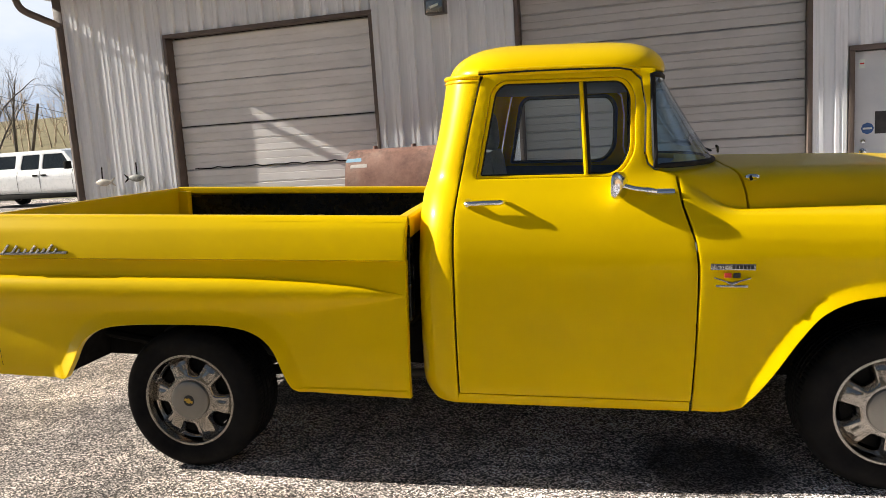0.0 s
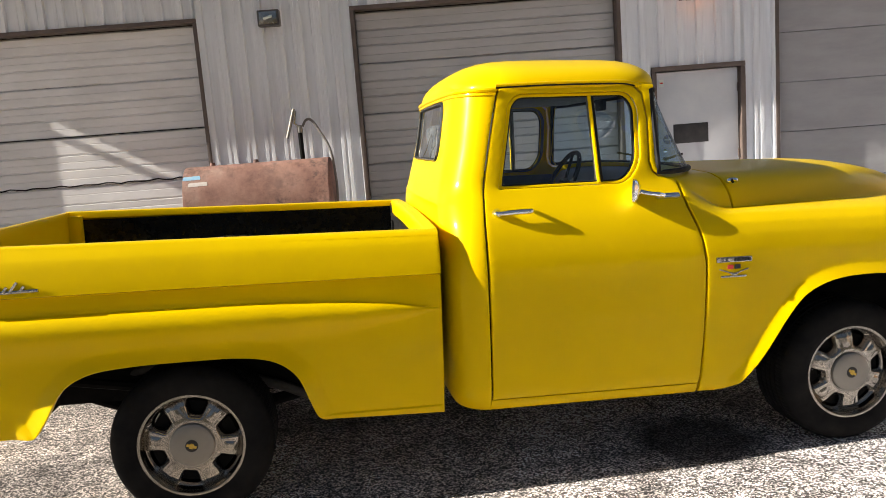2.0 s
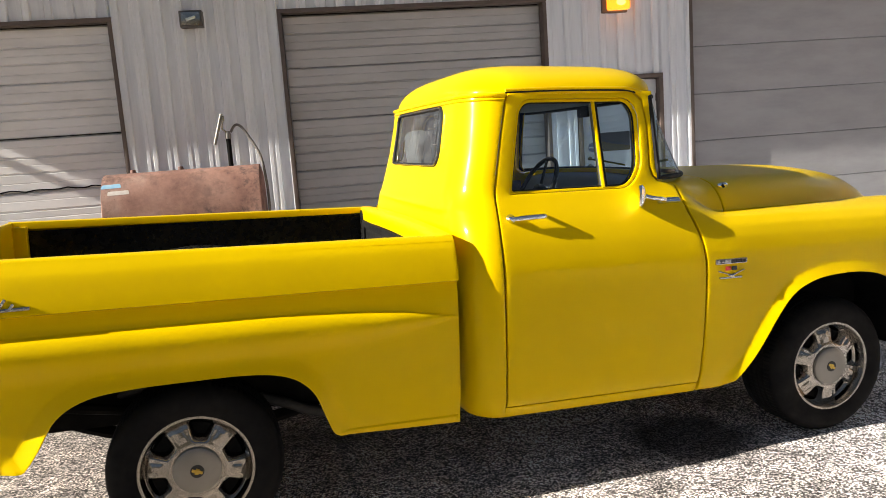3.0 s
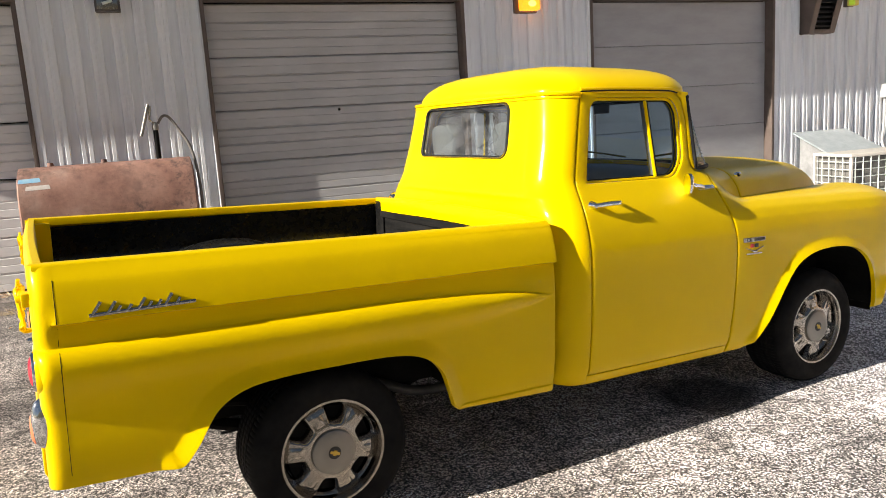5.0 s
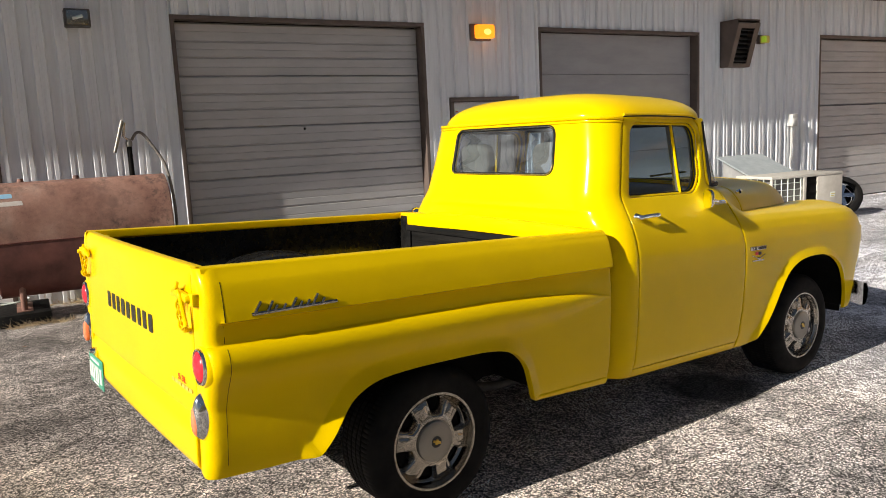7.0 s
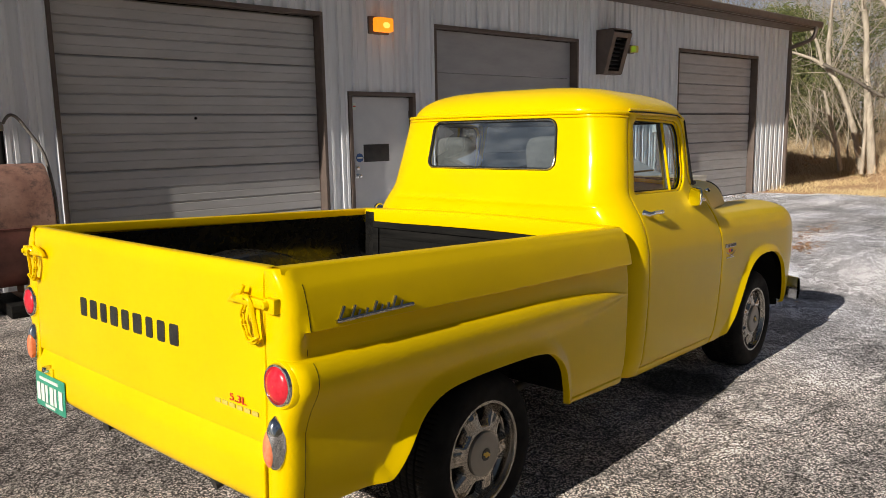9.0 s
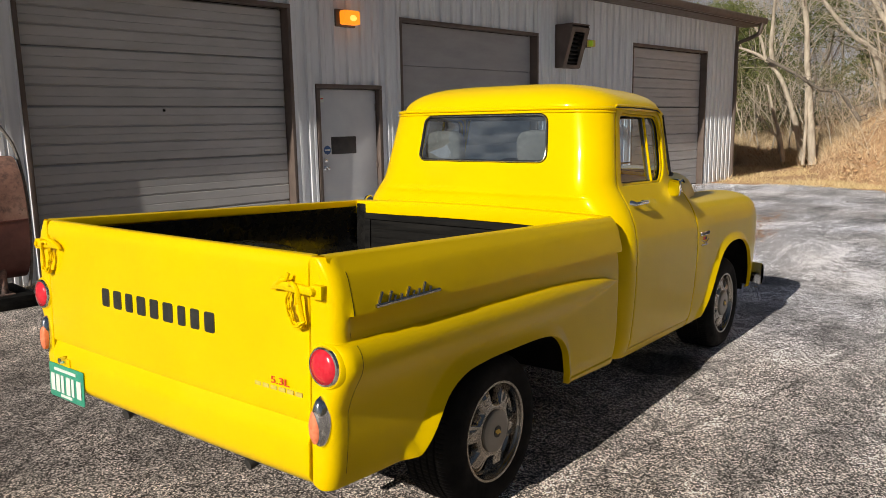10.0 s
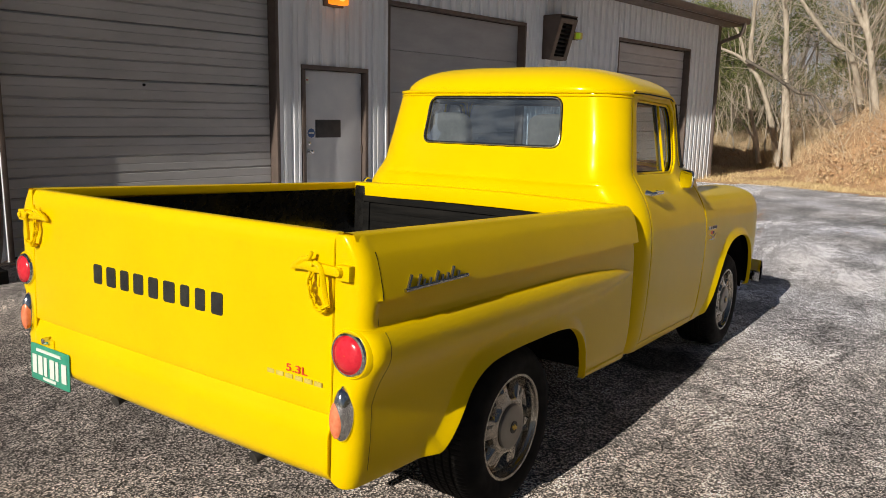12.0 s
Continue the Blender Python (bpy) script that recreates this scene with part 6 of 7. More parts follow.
for k in range(4):
    y = -0.315 + (k + 1) * 0.126
    part("grille_bar", boxed(-0.730, -0.716, y - 0.0045, y + 0.0045, 0.06, 0.70), PALEINK, ac)
for k in range(6):
    z = 0.13 + k * 0.10
    part("grille_bar", boxed(-0.726, -0.712, -0.315, 0.315, z - 0.004, z + 0.004), PALEINK, ac)
part("coil", boxed(-0.66, 0.19, -0.30, 0.34, 0.06, 0.70), mat_grain("dusty_fins", (0.07, 0.067, 0.064), (0.24, 0.23, 0.21), 5, 0.7), ac)
part("fan_opening", boxed(-0.03, 0.20, -0.33, -0.301, 0.06, 0.70), GAP, ac)
part("divider", boxed(-0.09, -0.03, -0.358, -0.30, 0.06, 0.70, 0.006), BEIGE, ac)
for k in range(5):
    x = -0.66 + k * 0.13
    part("grille_bar", boxed(x - 0.005, x + 0.005, -0.352, -0.338, 0.06, 0.70), PALEINK, ac)
for k in range(6):
    z = 0.13 + k * 0.10
    part("grille_bar", boxed(-0.70, -0.09, -0.348, -0.334, z - 0.0045, z + 0.0045), PALEINK, ac)
for k in range(4):
    z = 0.16 + k * 0.15
    part("grille_bar", boxed(-0.03, 0.20, -0.348, -0.334, z - 0.007, z + 0.007), GAP, ac)
part("rating_label", boxed(0.48, 0.58, -0.3575, -0.354, 0.36, 0.44), PALEINK, ac)
for k in range(2):
    part("label_bar", boxed(0.49, 0.57, -0.3595, -0.357, 0.375 + 0.03 * k, 0.385 + 0.03 * k), GREYINK, ac)

lid = empty("sheet_metal_box", pose(9.78, 3.60, -0.045, 0, 0, -10), "grey sheet-metal box with a sloping lid", "metal box")
LIDM = mat_grain("pale_galvanised", (0.40, 0.45, 0.47), (0.52, 0.56, 0.58), 6, 0.4, 0.3)
bm = bmesh.new()
loft(bm, [[(x, y, z) for y, z in ((-0.28, 0.045), (-0.28, 0.78), (0.28, 1.03), (0.28, 0.045))] for x in (-0.42, 0.44)], caps=True)
part("body", bm, mat_grain("dull_grey_sheet", (0.20, 0.20, 0.20), (0.32, 0.32, 0.32), 6, 0.6), lid, smooth=0)
bm = bmesh.new()
loft(bm, [[(x, y, z) for y, z in ((-0.36, 0.755), (-0.36, 0.775), (0.33, 1.075), (0.33, 1.055))] for x in (-0.52, 0.53)], caps=True)
part("sloping_lid", bm, LIDM, lid, smooth=0)

# ---- spare wheel that leans on the far end
spare = empty("spare_wheel", pose(10.70, 2.66, 0.31, 0, 0, -52) @ pose(0, 0, 0, -26) @ Matrix.Scale(1.0, 4), "loose alloy wheel with a black tyre leaning upright", "wheel")
part("tyre", lathe(bmesh.new(), [(0.20, -0.10), (0.23, -0.12), (0.29, -0.11), (0.325, -0.07), (0.33, 0.0), (0.325, 0.07), (0.29, 0.11), (0.23, 0.12), (0.20, 0.10)], "y", 48), RUBBER, spare)
part("rim", lathe(bmesh.new(), [(0.20, 0.10), (0.20, -0.10), (0.19, -0.105), (0.18, -0.08), (0.175, -0.02)], "y", 48), CHROME, spare, "bright alloy rim")
bm = bmesh.new()
for k in range(5):
    a = 2 * math.pi * k / 5
    box(bm, 0.03, 0.18, -0.07, -0.045, -0.035, 0.035, 0.01, pose(0, 0, 0, 0, math.degrees(a), 0))
lathe(bm, [(0.001, -0.085), (0.05, -0.08), (0.06, -0.05)], "y", 24)
part("spokes", bm, CHROME, spare)
part("hub_shadow", lathe(bmesh.new(), [(0.001, 0.02), (0.17, 0.02)], "y", 24), GAP, spare)

# ---------------------------------------------------------------- ground
def hill(x, y):
    """Height of the ground away from the yard."""
    x, y = np.asarray(x, float), np.asarray(y, float)
    # bank with the wood, ahead of the truck: steeper and nearer towards -y
    k = np.clip((y - 0.6) / 2.4, 0, 1)
    edge = 17.2 + 6.4 * k * k * (3 - 2 * k) + 0.3 * np.sin(0.9 * y)
    b = np.clip(x - edge, 0, 40)
    side = np.interp(y, [-9, -4, -1.3, 0.3, 1.6, 4, 9], [2.1, 1.9, 1.5, 0.95, 0.5, 0.4, 0.3])
    bank = side * (1.35 * (1 - np.exp(-b / 1.6)) + 0.12 * b)
    # meadow that rises behind the workshop, to the left
    m = np.clip((y - 26.0) / 60.0, 0, 3) ** 1.2 * 5.5 * np.clip((10 - x) / 20.0, 0, 1)
    # unseen slope added opposite the workshop to block light from the low sky
    slope = 7.5 * (1 - np.exp(-np.clip(-13.0 - y, 0, 200) / 9.0)) * np.clip((26 - np.abs(x - 4)) / 14.0, 0, 1)
    # shallow dip of the yard ahead of the workshop
    rise = lambda v, a, b: np.clip((v - a) / (b - a), 0, 1)
    dip = 0.035 * rise(x, 0.3, 2.6) * rise(-x, -9.0, -5.0) * rise(-y, -3.0, -1.2) * rise(y, -9.0, -5.0)
    return np.maximum(bank, slope) + m - dip


def ground_mat():
    m = Mat("dry_ground", rough=0.95)
    c = m.ramp(m.noise(1.4, 8, 0.7), (0.3, (0.14, 0.08, 0.045)), (0.5, (0.44, 0.26, 0.14)), (0.7, (0.66, 0.44, 0.25)))
    c = m.mix(m.ramp(m.noise(24, 6, 0.7), (0.35, 0.0), (0.65, 1.0)), c, (0.64, 0.41, 0.23))
    m.color(c)
    m.bump(m.noise(14, 8, 0.75), 0.9, 0.05)
    return m.m


LITTER = ground_mat()
mm = Mat("dry_meadow", rough=0.95)
mm.color(mm.ramp(mm.noise(0.35, 6, 0.6), (0.3, (0.15, 0.125, 0.055)), (0.7, (0.26, 0.22, 0.11))))
mm.bump(mm.noise(12, 6), 0.6, 0.05)
MEADOW = mm.m


def sheet():
    """One sheet: yard of asphalt, wooded bank and meadow, out to the horizon."""
    xs = np.unique(np.round(np.concatenate([np.linspace(-1500, -60, 12), np.linspace(-60, -8, 27), np.linspace(-8, 14, 40), np.linspace(14, 40, 66), np.linspace(40, 90, 14), np.linspace(90, 1500, 10)]), 3))
    ys = np.unique(np.round(np.concatenate([np.linspace(-1500, -60, 10), np.linspace(-60, -20, 14), np.linspace(-20, 20, 62), np.linspace(20, 120, 40), np.linspace(120, 1500, 10)]), 3))
    gx, gy = np.meshgrid(xs, ys, indexing="ij")
    z = hill(gx, gy)
    rough_ = np.array([[noise.noise((a * 0.6, b * 0.6, 0)) * 0.35 + noise.noise((a * 2.1, b * 2.1, 4)) * 0.10 for b in ys] if 14 < a < 60 else [0.0] * len(ys) for a in xs])
    z = z + rough_ * np.clip(z, 0, 1)
    n = len(ys)
    verts = [(a, b, c) for a, b, c in zip(gx.ravel(), gy.ravel(), z.ravel())]
    faces, mats = [], []
    for i in range(len(xs) - 1):
        for j in range(n - 1):
            faces.append((i * n + j, (i + 1) * n + j, (i + 1) * n + j + 1, i * n + j + 1))
            cx, cy = (xs[i] + xs[i + 1]) / 2, (ys[j] + ys[j + 1]) / 2
            wood = cx > 15.6 + 0.12 * cy + 0.5 * math.sin(cy) or cx > 60 or cy < -40
            field = cy > 24 or cx < -40
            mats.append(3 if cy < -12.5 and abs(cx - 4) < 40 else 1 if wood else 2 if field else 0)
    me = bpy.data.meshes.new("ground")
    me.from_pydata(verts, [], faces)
    # the last, dark one covers the unseen slope that holds back low sky light
    for q in (ASPHALT, LITTER, MEADOW, mat_grain("unseen_dark_slope", (0.03, 0.03, 0.018), (0.10, 0.08, 0.05), 2.5, 0.95)):
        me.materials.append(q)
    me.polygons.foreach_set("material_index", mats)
    me.polygons.foreach_set("use_smooth", [True] * len(me.polygons))
    me.update()
    return tagged(new("ground", me), "worn speckled asphalt yard with dry ground beyond", "ground", kind="structure")


ground = sheet()

# ---------------------------------------------------------------- bare trees


def bark(name, a, b):
    return mat_grain(name, a, b, 9, 0.9, 0.0, 0.6, (1, 1, 0.3))


BARK = bark("pale_bark", (0.30, 0.255, 0.20), (0.54, 0.47, 0.38))
BARK2 = bark("grey_bark", (0.10, 0.085, 0.07), (0.20, 0.17, 0.14))
FARBARK = bark("far_bark", (0.16, 0.13, 0.105), (0.32, 0.27, 0.215))
TWIG = mat_grain("dry_twigs", (0.36, 0.27, 0.185), (0.70, 0.58, 0.44), 3, 0.9)


class Limbs:
    def __init__(self, seed):
        self.v, self.f, self.r = [], [], random.Random(seed)

    def limb(self, p, d, length, radius, depth, droop=0.0, sides=7):
        r, steps = self.r, max(3, int(length / 0.35))
        base, p, d = len(self.v), Vector(p), Vector(d).normalized()
        steps = min(steps, 9)
        kids = []
        sway = 0.45 if radius > 0.09 else 1.0
        for i in range(steps + 1):
            t = i / steps
            rad = radius * (1 - 0.72 * t)
            a = d.orthogonal().normalized()
            b = d.cross(a)
            for k in range(sides):
                q = 2 * math.pi * k / sides
                self.v.append(tuple(p + (a * math.cos(q) + b * math.sin(q)) * rad))
            if i:
                o = base + (i - 1) * sides
                for k in range(sides):
                    k2 = (k + 1) % sides
                    self.f.append((o + k, o + k2, o + sides + k2, o + sides + k))
            if depth and t > 0.25:
                kids.append((p.copy(), d.copy(), rad, t))
            p = p + d * (length / steps)
            d = (d + sway * Vector((r.gauss(0, 0.11), r.gauss(0, 0.11), r.gauss(0.02 - droop, 0.07)))).normalized()
        if depth:
            for kp, kd, kr, t in kids:
                for _ in range(1 if r.random() < 0.65 else 2):
                    side = kd.orthogonal().normalized()
                    side.rotate(Matrix.Rotation(r.uniform(0, 2 * math.pi), 3, kd))
                    nd = (kd * r.uniform(0.5, 0.9) + side * r.uniform(0.5, 0.95) + Vector((0, 0, 0.18))).normalized()
                    self.limb(kp, nd, length * r.uniform(0.38, 0.62) * (1.15 - 0.4 * t), kr * r.uniform(0.42, 0.65), depth - 1, droop, max(3, sides - 2))
        return self

    def stem(self, pts, r0, r1, sides=9):
        """A trunk along a bent line."""
        line = catmull(pts, 6)
        base, n = len(self.v), len(line)
        for i, p in enumerate(line):
            d = (line[min(i + 1, n - 1)] - line[max(i - 1, 0)]).normalized()
            a = d.orthogonal().normalized()
            b = d.cross(a)
            rad = (r0 + (r1 - r0) * i / (n - 1)) * self.r.uniform(0.9, 1.12)
            for k in range(sides):
                q = 2 * math.pi * k / sides
                self.v.append(tuple(p + (a * math.cos(q) + b * math.sin(q)) * rad))
            if i:
                o = base + (i - 1) * sides
                self.f += [(o + k, o + (k + 1) % sides, o + sides + (k + 1) % sides, o + sides + k) for k in range(sides)]
        return line

    def mesh(self, name, mat):
        me = bpy.data.meshes.new(name)
        me.from_pydata(self.v, [], self.f)
        me.materials.append(mat)
        me.polygons.foreach_set("use_smooth", [True] * len(me.polygons))
        me.update()
        return me


def tree_at(x, y, seed, height, radius, lean=(0, 0), depth=3, mat=BARK, label="bare winter tree with pale bark and thin branches"):
    root = empty("tree", pose(x, y, float(hill(x, y)), 0, 0, 0), label, "tree", "bare trees")
    t = Limbs(seed).limb((0, 0, -0.2), (lean[0], lean[1], 1), height, radius, 0, sides=9)
    ob = new("trunk", t.mesh("trunk", mat))
    ob.parent = root
    c = Limbs(seed).limb((0, 0, -0.2), (lean[0], lean[1], 1), height, radius * 0.98, depth)
    ob = new("crown", c.mesh("crown", mat))
    ob.parent = root
    return root


rt = random.Random(11)


def shaped_tree(stems, seed, label, twigs=1.6, depth=3, mat=BARK, name="tree"):
    """A tree whose trunks follow bent lines of (points, foot radius, top radius), with limbs and twigs on their upper parts."""
    root = empty(name, pose(*stems[0][0][0]), label, "tree", "bare trees")
    back = Vector(stems[0][0][0])
    t, c = Limbs(seed), Limbs(seed + 1)
    for pts, r0, r1 in stems:
        line = t.stem([Vector(p) - back for p in pts], r0, r1)
        for k in range(len(line) // 4, len(line)):
            d = (line[min(k + 1, len(line) - 1)] - line[k - 1]).normalized()
            side = d.orthogonal().normalized()
            side.rotate(Matrix.Rotation(c.r.uniform(0, 2 * math.pi), 3, d))
            c.limb(line[k], d * c.r.uniform(0.2, 0.8) + side * 0.9 + Vector((0, 0, 0.25)), twigs * c.r.uniform(0.4, 1.1), max(0.008, r1 * c.r.uniform(0.18, 0.45)), depth - 1, 0.0, 5)
    for nm, limbs in (("trunk", t), ("crown", c)):
        ob = new(nm, limbs.mesh(nm, mat))
        ob.parent = root
    return root


shaped_tree([([(22.6, 2.45, 0.1), (22.6, 2.58, 1.5), (22.6, 2.76, 3.06), (22.6, 2.84, 4.2), (22.6, 3.0, 5.4), (22.7, 3.0, 7.5)], 0.115, 0.05),
             ([(22.5, 2.70, 0.1), (22.5, 2.68, 1.2), (22.6, 2.76, 2.7)], 0.055, 0.04)], 5, "bare tree with a pale straight double trunk")
shaped_tree([([(22.9, 2.80, 0.2), (22.8, 3.08, 1.5), (22.8, 3.50, 2.64), (22.8, 3.90, 3.2), (22.8, 4.3, 3.5), (22.9, 4.9, 3.75)], 0.095, 0.035),
             ([(22.8, 3.75, 3.0), (22.8, 3.86, 3.6), (22.9, 3.88, 4.2), (22.9, 3.84, 5.2), (23.0, 3.7, 6.8)], 0.08, 0.03),
             ([(22.8, 4.0, 3.3), (22.8, 4.2, 4.0), (22.9, 4.55, 4.6)], 0.06, 0.025)], 8, "leaning bare tree with crooked forked limbs")
shaped_tree([([(20.5, -0.10, 1.1), (20.5, 0.12, 2.2), (20.5, 0.30, 3.18), (20.5, 0.42, 3.7), (20.5, 0.88, 4.63), (20.6, 1.3, 6.0)], 0.105, 0.05),
             ([(20.5, 0.34, 3.4), (20.5, 0.46, 3.9), (20.5, 0.62, 4.61), (20.6, 0.9, 6.2)], 0.085, 0.05)], 9, "leaning bare tree with a thick forked trunk")
shaped_tree([([(22.2, 0.60, 2.0), (22.0, 0.95, 3.3), (22.0, 1.52, 3.79), (22.0, 2.28, 4.76), (22.2, 2.9, 5.8)], 0.085, 0.04)], 17, "pale bare tree that leans far over the bank", 1.2)
shaped_tree([([(22.5, 3.9, 3.3), (22.5, 3.1, 2.85), (22.5, 2.36, 2.34), (22.5, 1.8, 2.2), (22.5, 1.24, 1.4)], 0.05, 0.06)], 19, "dark broken tree caught between trunks", 0.9, 3, BARK2)
shaped_tree([([(22.0, 3.15, 0.2), (22.0, 3.30, 1.0), (22.0, 3.50, 1.7), (22.0, 3.70, 2.5)], 0.07, 0.035),
             ([(22.0, 3.22, 0.7), (21.9, 3.6, 1.3), (21.9, 4.0, 1.6)], 0.035, 0.018)], 21, "gnarled pale shrub with tangled twigs", 1.0, 3)
tree_at(20.6, 0.15, 14, 3.0, 0.028, (0.02, 0.05), 2, BARK, "thin bare sapling on the bank")
tree_at(20.8, -0.15, 15, 3.2, 0.026, (-0.02, -0.1), 2, BARK, "thin bare sapling on the bank")
for k, (x, y) in enumerate(((24.6, 3.9), (24.0, 3.3), (25.0, 4.6), (23.9, 2.7), (25.2, 5.2), (26.2, 6.0), (25.4, 3.3), (25.6, 4.8), (24.2, 2.2), (26.4, 5.2), (24.8, 4.2), (25.8, 4.0), (26.0, 5.6), (22.4, 0.6), (23.0, -1.4), (21.8, -2.6))):
    tree_at(x, y, 40 + k, rt.uniform(2.4, 3.8), 0.03, (rt.gauss(0, 0.35), rt.gauss(0.1, 0.35)), 3, BARK, "tangled bare shrub with pale twigs")
for k in range(74):
    x, y = rt.uniform(23.5, 44), rt.uniform(-17, 13)
    tree_at(x, y, 100 + k, rt.uniform(6, 10), rt.uniform(0.035, 0.08), (rt.gauss(0, 0.16), rt.gauss(0, 0.16)), 3, BARK if k % 3 else BARK2)
# trees beyond the meadow and by the road
tree_at(-26.0, 29.0, 61, 6.8, 0.15, (0.1, 0), 4, BARK2, "bare roadside tree with a spreading crown")
tree_at(-23.4, 32.0, 62, 4.0, 0.07, (0.25, 0.1), 3, BARK2, "small leaning bare tree in dry grass")
for k in range(12):
    tree_at(rt.uniform(-75, -38), rt.uniform(55, 95), 200 + k, rt.uniform(6, 9), rt.uniform(0.12, 0.2), (0, 0), 3, BARK2, "distant bare tree on the meadow's edge")


def cedar(x, y, seed, height, label="dark green cedar among bare trees"):
    """An evergreen: a trunk, and sprays of needles on irregular boughs."""
    r = random.Random(seed)
    root = empty("evergreen_tree", pose(x, y, float(hill(x, y)) - 0.1), label, "tree", "evergreens")
    ob = new("trunk", Limbs(seed).limb((0, 0, 0), (0, 0, 1), height, 0.10, 0).mesh("trunk", BARK2))
    ob.parent = root
    v, f = [], []
    for _ in range(46):
        t = r.uniform(0.08, 1.0)
        a, reach = r.uniform(0, 2 * math.pi), (0.35 + 0.65 * math.sin(math.pi * min(1, 0.25 + 0.75 * t))) * height * r.uniform(0.10, 0.30)
        c0 = Vector((reach * math.cos(a), reach * math.sin(a), t * height))
        size = r.uniform(0.25, 0.6)
        for _ in range(95):
            c = c0 + Vector((r.gauss(0, size), r.gauss(0, size), r.gauss(0, size * 0.45)))
            for _ in range(3):
                d = Vector((r.gauss(0, 1), r.gauss(0, 1), r.gauss(0.2, 0.6))).normalized()
                w = d.orthogonal().normalized() * r.uniform(0.012, 0.03)
                o = len(v)
                v += [tuple(c - w), tuple(c + w), tuple(c + d * r.uniform(0.08, 0.2))]
                f.append((o, o + 1, o + 2))
    me = bpy.data.meshes.new("needles")
    me.from_pydata(v, [], f)
    me.materials.append(CEDAR)
    me.update()
    ob = new("needles", me)
    ob.parent = root
    return root


cm = Mat("cedar_needles", rough=0.8)
cm.color(cm.ramp(cm.island(), (0.0, (0.05, 0.065, 0.018)), (0.5, (0.11, 0.13, 0.035)), (1.0, (0.20, 0.20, 0.06))))
CEDAR = cm.m
cedar(29.5, 6.5, 1, 5.0), cedar(31.0, 7.4, 2, 5.6), cedar(30.0, 8.2, 3, 4.8)
cedar(34.0, -2.5, 10, 5.0), cedar(37, -8, 11, 6)
cedar(28.0, 5.4, 12, 4.2), cedar(32.5, 4.6, 13, 5.8), cedar(33.5, 1.6, 14, 5.2), cedar(31.5, -0.6, 15, 4.6), cedar(27.4, 7.2, 16, 5.0)
cedar(-39.5, 62, 7, 6.5, "dark evergreen on the far meadow"), cedar(-41.5, 63, 8, 5.5, "dark evergreen on the far meadow")


# brush, tall dry grass and leaf litter on the bank
def brush():
    r = random.Random(4)
    v, f = [], []

    def blade(p, d, L, w):
        side = d.cross(Vector((r.gauss(0, 1), r.gauss(0, 1), r.gauss(0, 1)))).normalized() * w
        o = len(v)
        mid = p + d * L * 0.55 + Vector((r.gauss(0, 0.06), r.gauss(0, 0.06), 0)) * L
        tip = p + d * L + Vector((r.gauss(0, 0.2), r.gauss(0, 0.2), -0.1)) * L
        v.extend([tuple(p - side), tuple(p + side), tuple(mid + side * 0.6), tuple(mid - side * 0.6), tuple(tip)])
        f.extend([(o, o + 1, o + 2, o + 3), (o + 3, o + 2, o + 4)])

    def rows(count, place, tall, width):
        for _ in range(count):
            x, y = place()
            dens = noise.noise((x * 0.8, y * 0.8, 3.0))
            if dens < r.uniform(-0.6, 0.1):
                continue
            c = Vector((x, y, float(hill(x, y)) - 0.02))
            L = tall * (0.5 + 1.2 * max(0, dens + 0.25)) * r.uniform(0.4, 1.0)
            for _ in range(4):
                d = Vector((r.gauss(0, 0.6), r.gauss(0, 0.6), 1)).normalized()
                blade(c + Vector((r.gauss(0, 0.14), r.gauss(0, 0.14), 0)), d, L * r.uniform(0.5, 1.1), width)

    def strip():
        y = r.uniform(-16, 4.5)
        k = min(1, max(0, (y - 0.6) / 2.4))
        return r.uniform(15.75 + 0.12 * y, 17.6 + 5.8 * k), y

    def bank_():
        y = r.uniform(-16, 9)
        k = min(1, max(0, (y - 0.6) / 2.4))
        return 17.2 + 6.4 * k * k * (3 - 2 * k) + abs(r.gauss(0, 5.0)), y

    def sheet_of(name, label, *stops):
        me = bpy.data.meshes.new(name)
        me.from_pydata(v, [], f)
        m = Mat(name, rough=0.9)
        m.color(m.ramp(m.island(), *stops))
        me.materials.append(m.m)
        me.update()
        tagged(new(name, me), label, "dry grass", kind="stuff")
        v.clear(), f.clear()

    def left_():
        return r.uniform(23.0, 27.5), r.uniform(2.0, 7.0)

    rows(6500, left_, 0.9, 0.006)
    sheet_of("tall_weeds", "tall pale dead weeds at the wood's edge", (0.0, (0.26, 0.18, 0.10)), (0.4, (0.56, 0.42, 0.25)), (1.0, (0.76, 0.62, 0.42)))
    rows(9000, strip, 0.20, 0.007)
    sheet_of("straw_grass", "short straw-coloured grass along the asphalt", (0.0, (0.40, 0.27, 0.13)), (0.4, (0.66, 0.50, 0.26)), (1.0, (0.80, 0.66, 0.38)))
    rows(26000, bank_, 0.36, 0.006)
    sheet_of("brush", "tangled dry brush and weeds on the bank", (0.0, (0.22, 0.14, 0.08)), (0.35, (0.56, 0.40, 0.24)), (0.7, (0.78, 0.63, 0.42)), (1.0, (0.56, 0.34, 0.18)))
    for _ in range(22000):
        x, y = bank_()
        z = float(hill(x, y)) + r.uniform(0.0, 0.10)
        n1 = Vector((r.gauss(0, 1), r.gauss(0, 1), r.gauss(0, 0.6))).normalized() * r.uniform(0.02, 0.06)
        n2 = n1.orthogonal().normalized() * r.uniform(0.015, 0.04)
        p, o = Vector((x, y, z)), len(v)
        v.extend([tuple(p - n1), tuple(p - n2), tuple(p + n1), tuple(p + n2 + Vector((0, 0, 0.01)))])
        f.append((o, o + 1, o + 2, o + 3))
